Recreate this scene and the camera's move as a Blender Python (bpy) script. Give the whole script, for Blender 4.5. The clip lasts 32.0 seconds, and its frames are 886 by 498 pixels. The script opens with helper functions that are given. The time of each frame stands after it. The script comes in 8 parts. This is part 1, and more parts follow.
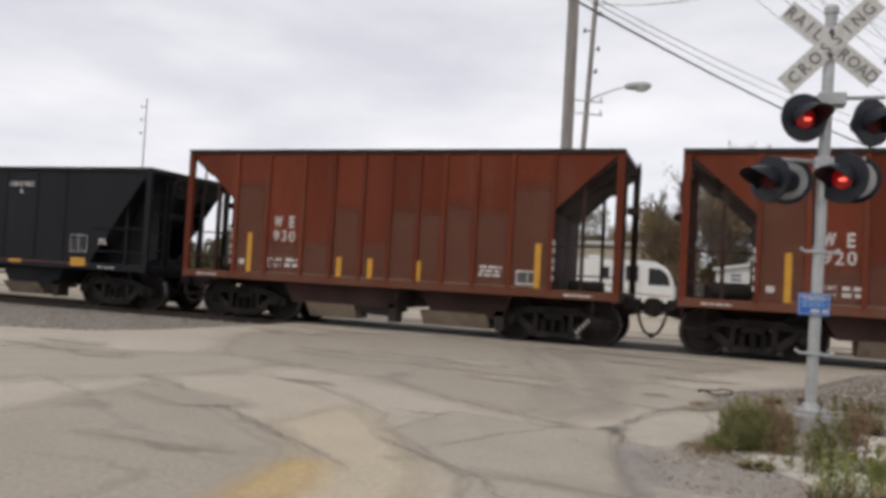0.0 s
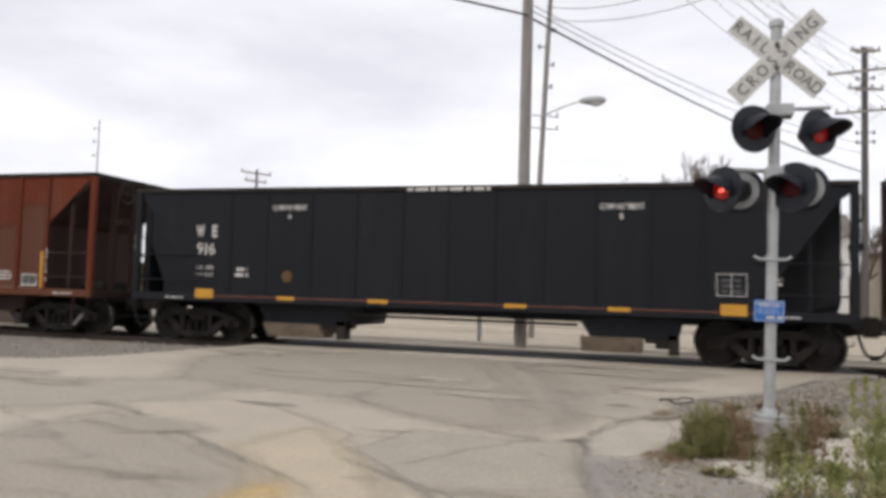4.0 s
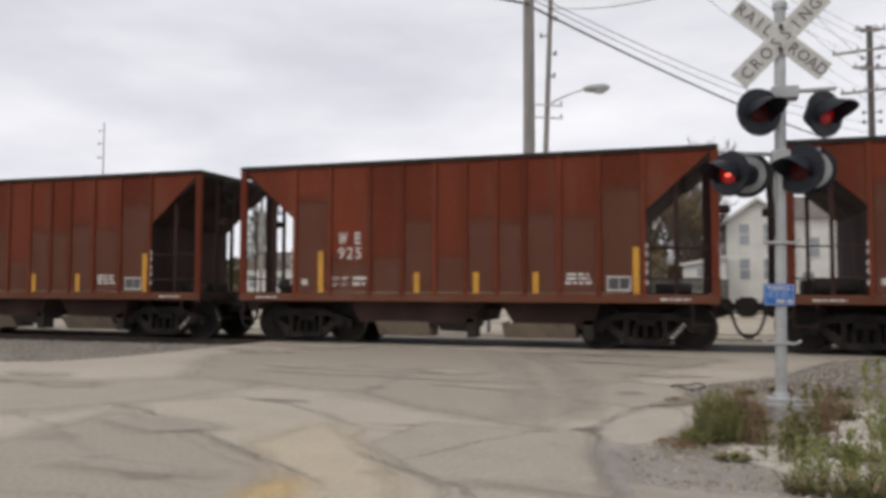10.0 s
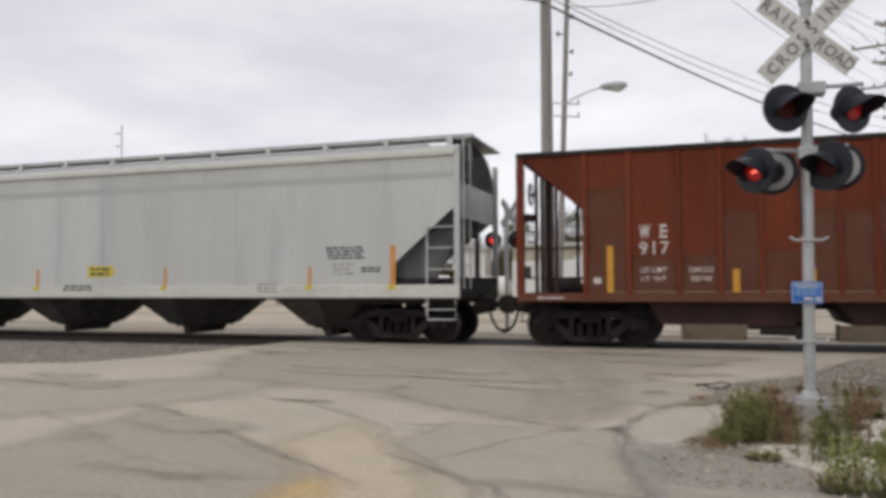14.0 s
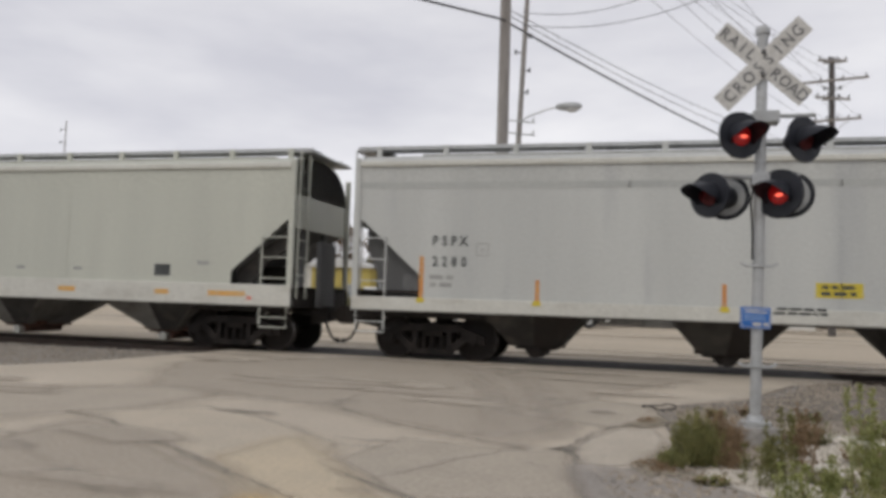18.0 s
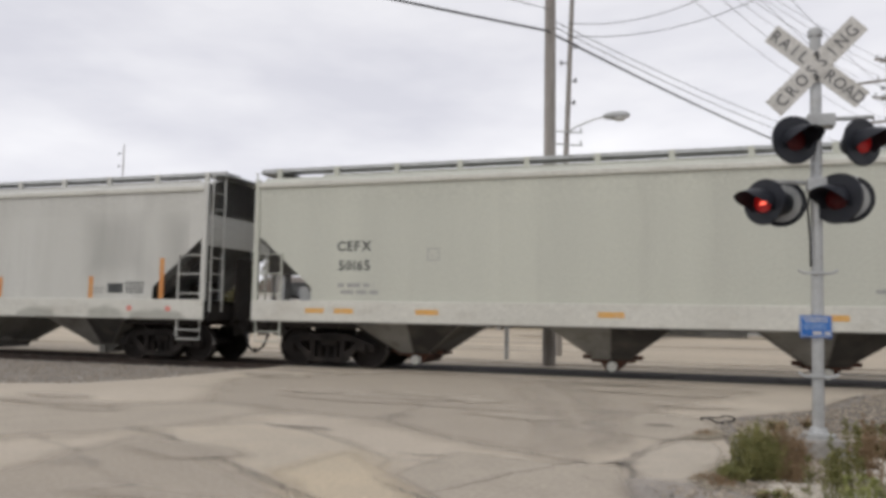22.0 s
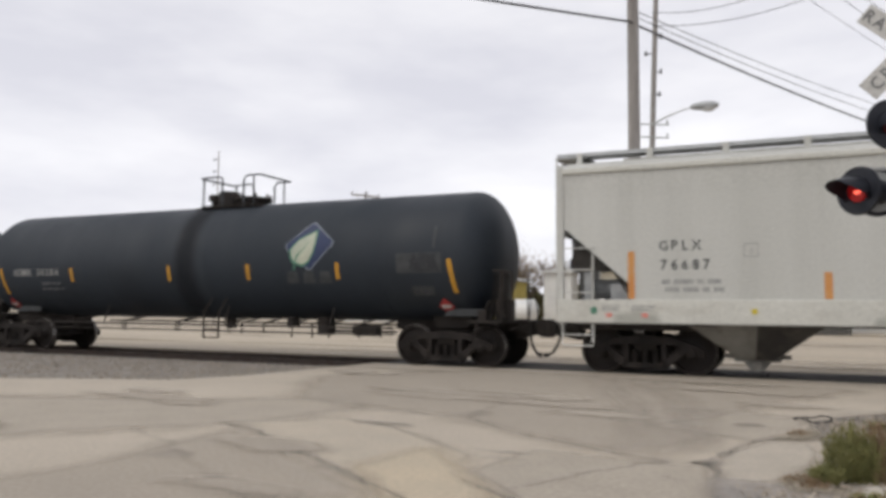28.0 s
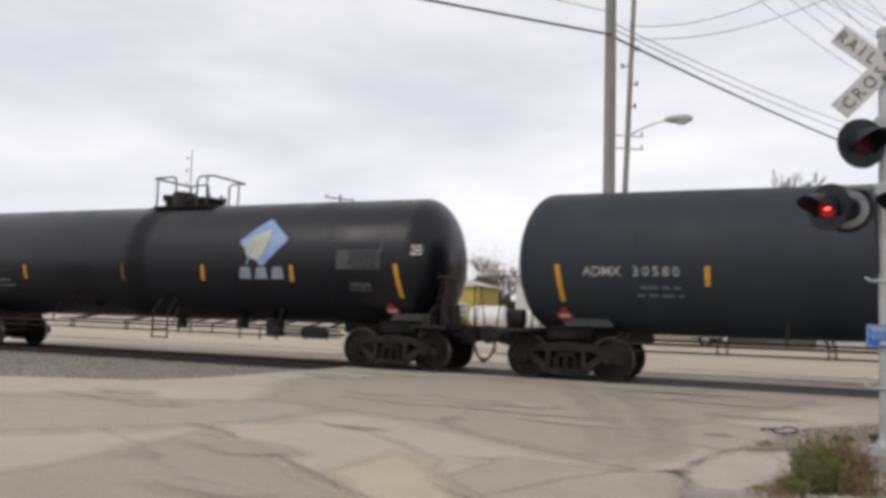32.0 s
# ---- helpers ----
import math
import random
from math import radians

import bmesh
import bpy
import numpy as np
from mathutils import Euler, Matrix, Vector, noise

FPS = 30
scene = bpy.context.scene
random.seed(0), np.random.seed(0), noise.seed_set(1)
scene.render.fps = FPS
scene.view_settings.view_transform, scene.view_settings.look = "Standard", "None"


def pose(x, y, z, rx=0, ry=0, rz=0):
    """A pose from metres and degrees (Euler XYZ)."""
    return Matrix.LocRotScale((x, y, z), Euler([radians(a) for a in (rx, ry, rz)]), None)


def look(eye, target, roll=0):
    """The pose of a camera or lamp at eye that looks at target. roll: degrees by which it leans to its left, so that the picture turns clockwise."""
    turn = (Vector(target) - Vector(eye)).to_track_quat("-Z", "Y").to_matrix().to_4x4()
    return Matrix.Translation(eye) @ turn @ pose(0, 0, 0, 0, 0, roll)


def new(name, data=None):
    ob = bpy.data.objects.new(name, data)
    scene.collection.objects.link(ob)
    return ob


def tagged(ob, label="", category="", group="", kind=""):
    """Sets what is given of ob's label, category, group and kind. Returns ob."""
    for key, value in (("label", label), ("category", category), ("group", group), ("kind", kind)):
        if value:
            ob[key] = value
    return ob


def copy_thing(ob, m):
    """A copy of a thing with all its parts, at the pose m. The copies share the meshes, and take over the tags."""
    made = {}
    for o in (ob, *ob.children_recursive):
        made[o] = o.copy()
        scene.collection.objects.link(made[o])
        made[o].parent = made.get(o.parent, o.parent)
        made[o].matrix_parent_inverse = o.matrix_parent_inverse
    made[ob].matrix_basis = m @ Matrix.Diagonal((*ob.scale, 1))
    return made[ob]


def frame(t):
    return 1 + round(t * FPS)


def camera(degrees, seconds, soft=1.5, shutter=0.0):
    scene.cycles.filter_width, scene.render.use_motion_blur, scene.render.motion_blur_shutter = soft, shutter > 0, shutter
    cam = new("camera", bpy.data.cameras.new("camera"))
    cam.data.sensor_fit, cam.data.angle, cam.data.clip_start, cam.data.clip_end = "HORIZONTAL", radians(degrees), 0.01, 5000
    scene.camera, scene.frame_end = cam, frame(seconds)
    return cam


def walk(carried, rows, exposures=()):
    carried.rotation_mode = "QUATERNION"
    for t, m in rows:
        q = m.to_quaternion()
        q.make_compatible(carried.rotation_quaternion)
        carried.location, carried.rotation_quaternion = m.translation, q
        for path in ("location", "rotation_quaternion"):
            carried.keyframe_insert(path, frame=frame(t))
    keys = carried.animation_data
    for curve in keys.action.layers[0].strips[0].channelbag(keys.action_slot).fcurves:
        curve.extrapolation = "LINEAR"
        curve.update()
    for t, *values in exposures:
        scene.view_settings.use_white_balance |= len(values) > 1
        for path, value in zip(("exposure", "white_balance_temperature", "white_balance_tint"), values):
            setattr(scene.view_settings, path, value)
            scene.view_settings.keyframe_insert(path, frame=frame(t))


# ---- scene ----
cam = camera(59.49, 32.0, soft=3.8, shutter=0.3)
PATH = [
    (0, (0.078, -0.045, 1.260), (-3.257, 9.376, 1.614), 3.18),
    (0.5, (0.068, -0.033, 1.261), (-3.079, 9.456, 1.477), 3.69),
    (1, (0.070, -0.024, 1.260), (-2.910, 9.517, 1.565), 3.49),
    (1.5, (0.063, -0.028, 1.258), (-2.843, 9.535, 1.581), 3.74),
    (2, (0.078, -0.025, 1.260), (-2.781, 9.550, 1.642), 3.42),
    (2.5, (0.075, -0.026, 1.260), (-2.784, 9.545, 1.731), 2.97),
    (3, (0.076, -0.030, 1.263), (-2.812, 9.527, 1.826), 2.41),
    (3.5, (0.084, -0.028, 1.258), (-2.806, 9.527, 1.849), 1.95),
    (5.5, (0.072, -0.041, 1.267), (-2.753, 9.538, 1.788), 1.29),
    (6, (0.077, -0.040, 1.266), (-2.747, 9.538, 1.812), 1.37),
    (6.5, (0.076, -0.031, 1.264), (-2.779, 9.536, 1.831), 1.47),
    (7, (0.078, -0.034, 1.268), (-2.785, 9.531, 1.830), 1.42),
    (7.5, (0.076, -0.037, 1.267), (-2.784, 9.528, 1.838), 1.42),
    (8, (0.092, -0.042, 1.265), (-2.789, 9.517, 1.837), 1.15),
    (8.5, (0.086, -0.028, 1.261), (-2.786, 9.534, 1.823), 0.92),
    (9, (0.083, -0.026, 1.264), (-2.777, 9.541, 1.801), 0.58),
    (9.5, (0.078, -0.025, 1.264), (-2.798, 9.539, 1.775), 0.33),
    (10, (0.083, -0.031, 1.263), (-2.874, 9.509, 1.748), 0.09),
    (10.5, (0.072, -0.037, 1.265), (-2.927, 9.488, 1.783), -0.02),
    (11, (0.079, -0.037, 1.261), (-2.963, 9.474, 1.805), 0.00),
    (11.5, (0.093, -0.038, 1.261), (-2.959, 9.470, 1.793), -0.02),
    (12, (0.083, -0.035, 1.261), (-2.958, 9.476, 1.789), 0.06),
    (12.5, (0.064, -0.033, 1.267), (-2.999, 9.473, 1.786), 0.24),
    (13, (0.030, -0.033, 1.260), (-3.067, 9.462, 1.780), 0.41),
    (13.5, (0.008, -0.049, 1.263), (-3.099, 9.443, 1.752), 0.17),
    (14, (-0.007, -0.055, 1.264), (-3.145, 9.428, 1.744), -0.24),
    (14.5, (-0.020, -0.043, 1.252), (-2.797, 9.555, 1.643), -1.33),
    (15, (-0.029, -0.021, 1.263), (-2.522, 9.656, 1.635), 0.39),
    (15.5, (-0.033, 0.038, 1.259), (-2.633, 9.677, 1.832), 1.65),
    (17.5, (-0.086, 0.047, 1.274), (-2.478, 9.738, 1.877), 1.81),
    (18, (-0.093, 0.047, 1.266), (-2.598, 9.706, 1.923), 1.81),
    (18.5, (-0.090, 0.042, 1.267), (-2.637, 9.689, 1.936), 1.91),
    (19, (-0.082, 0.033, 1.275), (-2.677, 9.666, 1.956), 1.85),
    (19.5, (-0.080, 0.027, 1.273), (-2.750, 9.637, 1.996), 1.77),
    (20, (-0.086, 0.024, 1.271), (-2.837, 9.610, 2.014), 1.57),
    (20.5, (-0.085, 0.029, 1.273), (-2.970, 9.574, 2.015), 1.32),
    (21, (-0.088, 0.037, 1.269), (-3.050, 9.557, 2.032), 1.18),
    (21.5, (-0.086, 0.034, 1.273), (-3.138, 9.523, 2.070), 0.96),
    (22, (-0.089, 0.032, 1.273), (-3.205, 9.500, 2.085), 0.85),
    (22.5, (-0.086, 0.037, 1.273), (-3.224, 9.495, 2.108), 0.77),
    (23, (-0.088, 0.031, 1.271), (-3.269, 9.472, 2.137), 0.79),
    (23.5, (-0.092, 0.029, 1.273), (-3.344, 9.448, 2.121), 0.77),
    (24, (-0.103, 0.024, 1.269), (-3.743, 9.307, 2.026), 0.33),
    (24.5, (-0.099, 0.038, 1.269), (-3.994, 9.223, 1.940), 0.19),
    (25, (-0.096, 0.037, 1.269), (-4.027, 9.205, 1.976), 0.06),
    (25.5, (-0.088, 0.040, 1.268), (-3.994, 9.212, 2.050), -0.10),
    (27.5, (0.025, 0.061, 1.261), (-4.096, 9.135, 2.090), 0.05),
    (28, (0.008, 0.057, 1.265), (-4.151, 9.118, 2.041), 0.46),
    (28.5, (0.003, 0.061, 1.262), (-4.141, 9.126, 2.067), 0.46),
    (29, (-0.023, 0.040, 1.277), (-4.063, 9.148, 2.135), 0.69),
    (29.5, (-0.043, 0.029, 1.271), (-4.066, 9.139, 2.175), 1.01),
    (30, (-0.039, 0.020, 1.270), (-4.011, 9.152, 2.185), 1.67),
    (30.5, (-0.036, 0.023, 1.258), (-3.763, 9.263, 2.119), 2.15),
    (31, (-0.037, 0.021, 1.267), (-3.802, 9.250, 2.066), 1.90),
    (31.5, (-0.044, 0.016, 1.269), (-3.784, 9.253, 2.098), 1.85),
    (32, (-0.027, 0.011, 1.267), (-3.861, 9.208, 2.117), 1.66),
]
walk(cam, [(t, look(eye, target, roll)) for t, eye, target, roll in PATH], [(0, 0.08), (1, 0.07), (2, 0.09), (3, 0.27), (6, 0.3), (7, 0.2), (9, 0.2), (10, 0.06), (12, 0.1), (13, -0.13), (14, 0.06), (15, 0.06), (18, -0.08), (20, -0.07), (21, -0.05), (22, 0.1), (23, 0.1), (24, 0.02), (25, 0.05), (28, 0.15), (30, 0.18), (31, 0.18), (32, 0.12)
])

# ---- world, sun ----
world = bpy.data.worlds.new("overcast")
scene.world = world
world.use_nodes = True
wn, wl = world.node_tree.nodes, world.node_tree.links
sky = wn.new("ShaderNodeTexSky")
sky.sky_type, sky.sun_disc = "NISHITA", False
sky.sun_elevation, sky.sun_rotation = radians(48), radians(215)
wco = wn.new("ShaderNodeTexCoord")
wmp = wn.new("ShaderNodeMapping")
wmp.inputs["Scale"].default_value = (1.0, 1.0, 3.2)
cloud = wn.new("ShaderNodeTexNoise")
cloud.inputs["Scale"].default_value, cloud.inputs["Detail"].default_value, cloud.inputs["Roughness"].default_value = 2.1, 7.0, 0.52
ramp = wn.new("ShaderNodeValToRGB")
ramp.color_ramp.elements[0].position, ramp.color_ramp.elements[1].position = 0.36, 0.66
ramp.color_ramp.elements[0].color = (0.69, 0.687, 0.748, 1)
ramp.color_ramp.elements[1].color = (0.95, 0.94, 0.965, 1)
lift = wn.new("ShaderNodeVectorMath")
lift.operation = "SCALE"
lift.inputs["Scale"].default_value = 9.6
blend = wn.new("ShaderNodeMix")
blend.data_type = "RGBA"
blend.inputs["Factor"].default_value = 0.94
back = wn["Background"]
back.inputs["Strength"].default_value = 0.1
wl.new(wco.outputs["Generated"], wmp.inputs["Vector"])
wl.new(wmp.outputs["Vector"], cloud.inputs["Vector"])
wl.new(cloud.outputs["Fac"], ramp.inputs["Fac"])
sep = wn.new("ShaderNodeSeparateXYZ")
low = wn.new("ShaderNodeMapRange")
low.inputs["From Min"].default_value, low.inputs["From Max"].default_value = 0.0, 0.55
low.inputs["To Min"].default_value, low.inputs["To Max"].default_value = 1.13, 0.95
tone = wn.new("ShaderNodeVectorMath")
tone.operation = "SCALE"
wl.new(wco.outputs["Generated"], sep.inputs["Vector"])
wl.new(sep.outputs["Z"], low.inputs["Value"])
wl.new(ramp.outputs["Color"], tone.inputs[0])
wl.new(low.outputs["Result"], tone.inputs["Scale"])
wl.new(tone.outputs["Vector"], lift.inputs[0])
wl.new(sky.outputs["Color"], blend.inputs["A"])
wl.new(lift.outputs["Vector"], blend.inputs["B"])
wl.new(blend.outputs["Result"], back.inputs["Color"])
sun = new("sun", bpy.data.lights.new("sun", "SUN"))
sun.data.energy, sun.data.angle, sun.data.color = 0.7, radians(25), (1.0, 0.93, 0.82)
sun.matrix_world = look((-20, -30, 45), (0, 10, 0))

# ---- materials ----


def mat(name, a, b, scale=2.0, rough=0.75, metal=0.0, bump=0.15, fine=30.0, stretch=(1, 1, 1), dirt=None, dirt_amount=0.5, vary=0.0, spec=0.4):
    """Two tones mixed by broad noise, broken up by fine grain; dirt: a third tone in streaky patches; vary: brightness from piece to piece."""
    m = bpy.data.materials.new(name)
    m.use_nodes = True
    n, l = m.node_tree.nodes, m.node_tree.links
    p = n["Principled BSDF"]
    co = n.new("ShaderNodeTexCoord")
    mp = n.new("ShaderNodeMapping")
    mp.inputs["Scale"].default_value = stretch
    l.new(co.outputs["Object"], mp.inputs["Vector"])

    def noise_at(sc, detail, lo, hi, src):
        t = n.new("ShaderNodeTexNoise")
        t.inputs["Scale"].default_value, t.inputs["Detail"].default_value = sc, detail
        l.new(src, t.inputs["Vector"])
        r = n.new("ShaderNodeMapRange")
        r.inputs["From Min"].default_value, r.inputs["From Max"].default_value = lo, hi
        l.new(t.outputs["Fac"], r.inputs["Value"])
        return r.outputs["Result"]

    broad = noise_at(scale, 5, 0.35, 0.65, mp.outputs["Vector"])
    grain = noise_at(fine, 4, 0.3, 0.7, co.outputs["Object"])
    mx = n.new("ShaderNodeMix")
    mx.data_type = "RGBA"
    mx.inputs["A"].default_value, mx.inputs["B"].default_value = (*a, 1), (*b, 1)
    l.new(broad, mx.inputs["Factor"])
    out = mx.outputs["Result"]
    if dirt:
        d = noise_at(scale * 2.7, 6, 0.52, 0.72, mp.outputs["Vector"])
        k = n.new("ShaderNodeMath")
        k.operation = "MULTIPLY"
        k.inputs[1].default_value = dirt_amount
        l.new(d, k.inputs[0])
        mx2 = n.new("ShaderNodeMix")
        mx2.data_type = "RGBA"
        mx2.inputs["B"].default_value = (*dirt, 1)
        l.new(k.outputs["Value"], mx2.inputs["Factor"])
        l.new(out, mx2.inputs["A"])
        out = mx2.outputs["Result"]
    hv = n.new("ShaderNodeHueSaturation")
    g = n.new("ShaderNodeMapRange")
    g.inputs["To Min"].default_value, g.inputs["To Max"].default_value = 0.86, 1.14
    l.new(grain, g.inputs["Value"])
    if vary:
        oi = n.new("ShaderNodeObjectInfo")
        v = n.new("ShaderNodeMapRange")
        v.inputs["To Min"].default_value, v.inputs["To Max"].default_value = 1 - vary, 1 + vary
        l.new(oi.outputs["Random"], v.inputs["Value"])
        k2 = n.new("ShaderNodeMath")
        k2.operation = "MULTIPLY"
        l.new(g.outputs["Result"], k2.inputs[0])
        l.new(v.outputs["Result"], k2.inputs[1])
        l.new(k2.outputs["Value"], hv.inputs["Value"])
    else:
        l.new(g.outputs["Result"], hv.inputs["Value"])
    l.new(out, hv.inputs["Color"])
    l.new(hv.outputs["Color"], p.inputs["Base Color"])
    rr = n.new("ShaderNodeMapRange")
    rr.inputs["To Min"].default_value, rr.inputs["To Max"].default_value = max(0.05, rough - 0.12), min(1.0, rough + 0.12)
    l.new(broad, rr.inputs["Value"])
    l.new(rr.outputs["Result"], p.inputs["Roughness"])
    p.inputs["Metallic"].default_value = metal
    p.inputs["Specular IOR Level"].default_value = spec
    if bump:
        bp = n.new("ShaderNodeBump")
        bp.inputs["Strength"].default_value, bp.inputs["Distance"].default_value = bump, 0.02
        l.new(grain, bp.inputs["Height"])
        l.new(bp.outputs["Normal"], p.inputs["Normal"])
    return m


def glow(name, colour, strength):
    m = bpy.data.materials.new(name)
    m.use_nodes = True
    p = m.node_tree.nodes["Principled BSDF"]
    p.inputs["Base Color"].default_value = (*colour, 1)
    p.inputs["Emission Color"].default_value = (*colour, 1)
    p.inputs["Emission Strength"].default_value = strength
    p.inputs["Roughness"].default_value = 0.25
    return m


def glass(name, tint, rough=0.05):
    m = bpy.data.materials.new(name)
    m.use_nodes = True
    p = m.node_tree.nodes["Principled BSDF"]
    p.inputs["Base Color"].default_value = (*tint, 1)
    p.inputs["Roughness"].default_value = rough
    p.inputs["Specular IOR Level"].default_value = 0.9
    return m


UP = (1, 1, 0.22)
M_RED = mat("red_oxide_paint", (0.16, 0.036, 0.0165), (0.125, 0.03, 0.0155), 0.9, 0.8, fine=26, stretch=UP, dirt=(0.13, 0.05, 0.029), dirt_amount=0.7, vary=0.17, bump=0.08, spec=0.18)
# much darker red-brown for the far side, slopes, end frames and chutes
M_REDDARK = mat("red_oxide_dark", (0.045, 0.019, 0.015), (0.03, 0.016, 0.013), 1.4, 0.85, stretch=UP, dirt=(0.03, 0.02, 0.018), vary=0.1)
M_DUST = mat("brown_road_dust", (0.15, 0.067, 0.042), (0.14, 0.053, 0.031), 1.1, 0.9, stretch=UP, dirt=(0.145, 0.038, 0.02), vary=0.14, bump=0.08, spec=0.18)
M_BLACKCAR = mat("black_car_paint", (0.0085, 0.0096, 0.0128), (0.012, 0.0134, 0.0168), 1.0, 0.6, stretch=UP, dirt=(0.021, 0.021, 0.0225), dirt_amount=0.3, vary=0.1, bump=0.06, spec=0.2)
M_GRIME = mat("underframe_grime", (0.02, 0.017, 0.015), (0.032, 0.026, 0.022), 2.5, 0.9, dirt=(0.05, 0.04, 0.033), dirt_amount=0.4)
M_TRUCK = mat("cast_steel_brown", (0.017, 0.0125, 0.0105), (0.012, 0.0098, 0.009), 3.0, 0.85, dirt=(0.042, 0.031, 0.024), dirt_amount=0.45)
M_WHEEL = mat("wheel_steel", (0.017, 0.0135, 0.012), (0.025, 0.0195, 0.017), 3.0, 0.7, metal=0.3, dirt=(0.04, 0.031, 0.026))
M_TREAD = mat("polished_tread", (0.22, 0.21, 0.2), (0.16, 0.15, 0.14), 6.0, 0.35, metal=0.9)
M_TANDOOR = mat("hopper_door_bare", (0.29, 0.235, 0.18), (0.22, 0.175, 0.135), 2.2, 0.85, dirt=(0.12, 0.085, 0.065), dirt_amount=0.6)
M_YELLOW = mat("reflective_yellow", (0.62, 0.32, 0.03), (0.55, 0.27, 0.03), 3.0, 0.55, dirt=(0.4, 0.2, 0.05), bump=0)
M_ORANGE = mat("faded_orange_tape", (0.55, 0.22, 0.06), (0.6, 0.3, 0.1), 3.0, 0.6, dirt=(0.5, 0.35, 0.2), bump=0)
M_STENCIL = mat("white_stencil", (0.62, 0.6, 0.57), (0.5, 0.47, 0.44), 5.0, 0.8, dirt=(0.3, 0.22, 0.18), dirt_amount=0.6, bump=0)
M_DARKTEXT = mat("dark_stencil", (0.05, 0.055, 0.055), (0.08, 0.085, 0.085), 5.0, 0.8, bump=0)
M_FADETEXT = mat("faded_stencil", (0.3, 0.3, 0.29), (0.38, 0.38, 0.36), 6.0, 0.85, bump=0)
M_DIMTEXT = mat("dim_tank_lettering", (0.065, 0.067, 0.07), (0.085, 0.086, 0.09), 5.0, 0.8, bump=0)
M_COVGREY = mat("hopper_grey_paint", (0.53, 0.54, 0.515), (0.47, 0.48, 0.46), 0.7, 0.5, stretch=(1, 1, 0.12), dirt=(0.4, 0.41, 0.41), dirt_amount=0.7, vary=0.02, bump=0.03)
M_COVCREAM = mat("hopper_cream_paint", (0.53, 0.54, 0.47), (0.485, 0.495, 0.435), 0.7, 0.55, stretch=(1, 1, 0.1), dirt=(0.45, 0.455, 0.4), dirt_amount=0.5, vary=0.025, bump=0.03)
M_COVWORN = mat("hopper_worn_white", (0.55, 0.55, 0.515), (0.49, 0.49, 0.455), 0.8, 0.65, stretch=(1, 1, 0.1), dirt=(0.4, 0.4, 0.372), dirt_amount=0.45, vary=0.03, bump=0.04)
# a step brighter than the side colours, for sills, eaves and some outlet caps
M_SILLWHITE = mat("sill_white_tone", (0.61, 0.605, 0.55), (0.55, 0.545, 0.495), 1.2, 0.6, stretch=(0.4, 1, 1), dirt=(0.42, 0.4, 0.35), dirt_amount=0.5, bump=0.03)
M_ORANGEPALE = mat("faded_yellow_tape", (0.68, 0.36, 0.09), (0.64, 0.4, 0.15), 3.0, 0.6, dirt=(0.55, 0.45, 0.3), bump=0)
# dark tone of slope sheets and end parts; also paints the eave's shadow line
M_COVEND = mat("hopper_end_dark", (0.16, 0.165, 0.165), (0.11, 0.11, 0.11), 1.0, 0.8, stretch=UP, dirt=(0.06, 0.06, 0.06))
M_HOPDIRT = mat("hopper_bottom_dirty", (0.25, 0.245, 0.22), (0.17, 0.163, 0.147), 1.2, 0.85, dirt=(0.1, 0.08, 0.065), dirt_amount=0.6)
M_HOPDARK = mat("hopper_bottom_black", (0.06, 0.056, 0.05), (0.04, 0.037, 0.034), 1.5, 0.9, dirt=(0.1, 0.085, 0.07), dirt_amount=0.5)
# near-black that paints the shade inside the black hopper's right end
M_SHADEBLACK = mat("shade_black_steel", (0.008, 0.008, 0.009), (0.014, 0.014, 0.015), 2.0, 0.85, bump=0.1)
M_PANELDIM = mat("dim_grey_data_panel", (0.06, 0.063, 0.066), (0.045, 0.048, 0.05), 6.0, 0.7, bump=0)
M_TANKDARK = mat("glossy_black_tank_paint", (0.004, 0.0045, 0.008), (0.006, 0.0066, 0.011), 0.6, 0.36, stretch=(1, 1, 0.3), dirt=(0.011, 0.012, 0.017), dirt_amount=0.2, bump=0.04)
M_TANK = mat("black_tank_paint", (0.014, 0.019, 0.026), (0.018, 0.024, 0.032), 0.6, 0.6, stretch=(1, 1, 0.3), dirt=(0.033, 0.039, 0.045), dirt_amount=0.25, bump=0.04, vary=0.2)
M_TANKRAIL = mat("painted_tank_rail", (0.05, 0.055, 0.062), (0.035, 0.039, 0.045), 4.0, 0.6, bump=0)
M_GALV = mat("galvanised_steel", (0.46, 0.47, 0.47), (0.38, 0.39, 0.39), 5.0, 0.45, metal=0.35, fine=60, dirt=(0.3, 0.29, 0.28), bump=0.05)
M_SIGNWHITE = mat("reflective_white_sheet", (0.6, 0.59, 0.56), (0.53, 0.52, 0.49), 5.0, 0.5, dirt=(0.38, 0.37, 0.34), dirt_amount=0.5, bump=0)
M_SIGNBLACK = mat("sign_black", (0.06, 0.06, 0.06), (0.09, 0.09, 0.09), 4.0, 0.7, bump=0)
M_SIGNLETTER = mat("faded_sign_lettering", (0.12, 0.12, 0.125), (0.17, 0.17, 0.17), 4.0, 0.7, bump=0)
M_LAMPBLACK = mat("lamp_black_paint", (0.011, 0.0125, 0.018), (0.018, 0.02, 0.028), 5.0, 0.5, bump=0.03, spec=0.35)
M_LAMPGREY = mat("lamp_back_weathered", (0.4, 0.41, 0.41), (0.3, 0.31, 0.31), 6.0, 0.6)
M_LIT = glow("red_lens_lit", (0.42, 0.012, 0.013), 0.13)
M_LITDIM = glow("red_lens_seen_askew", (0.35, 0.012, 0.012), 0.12)
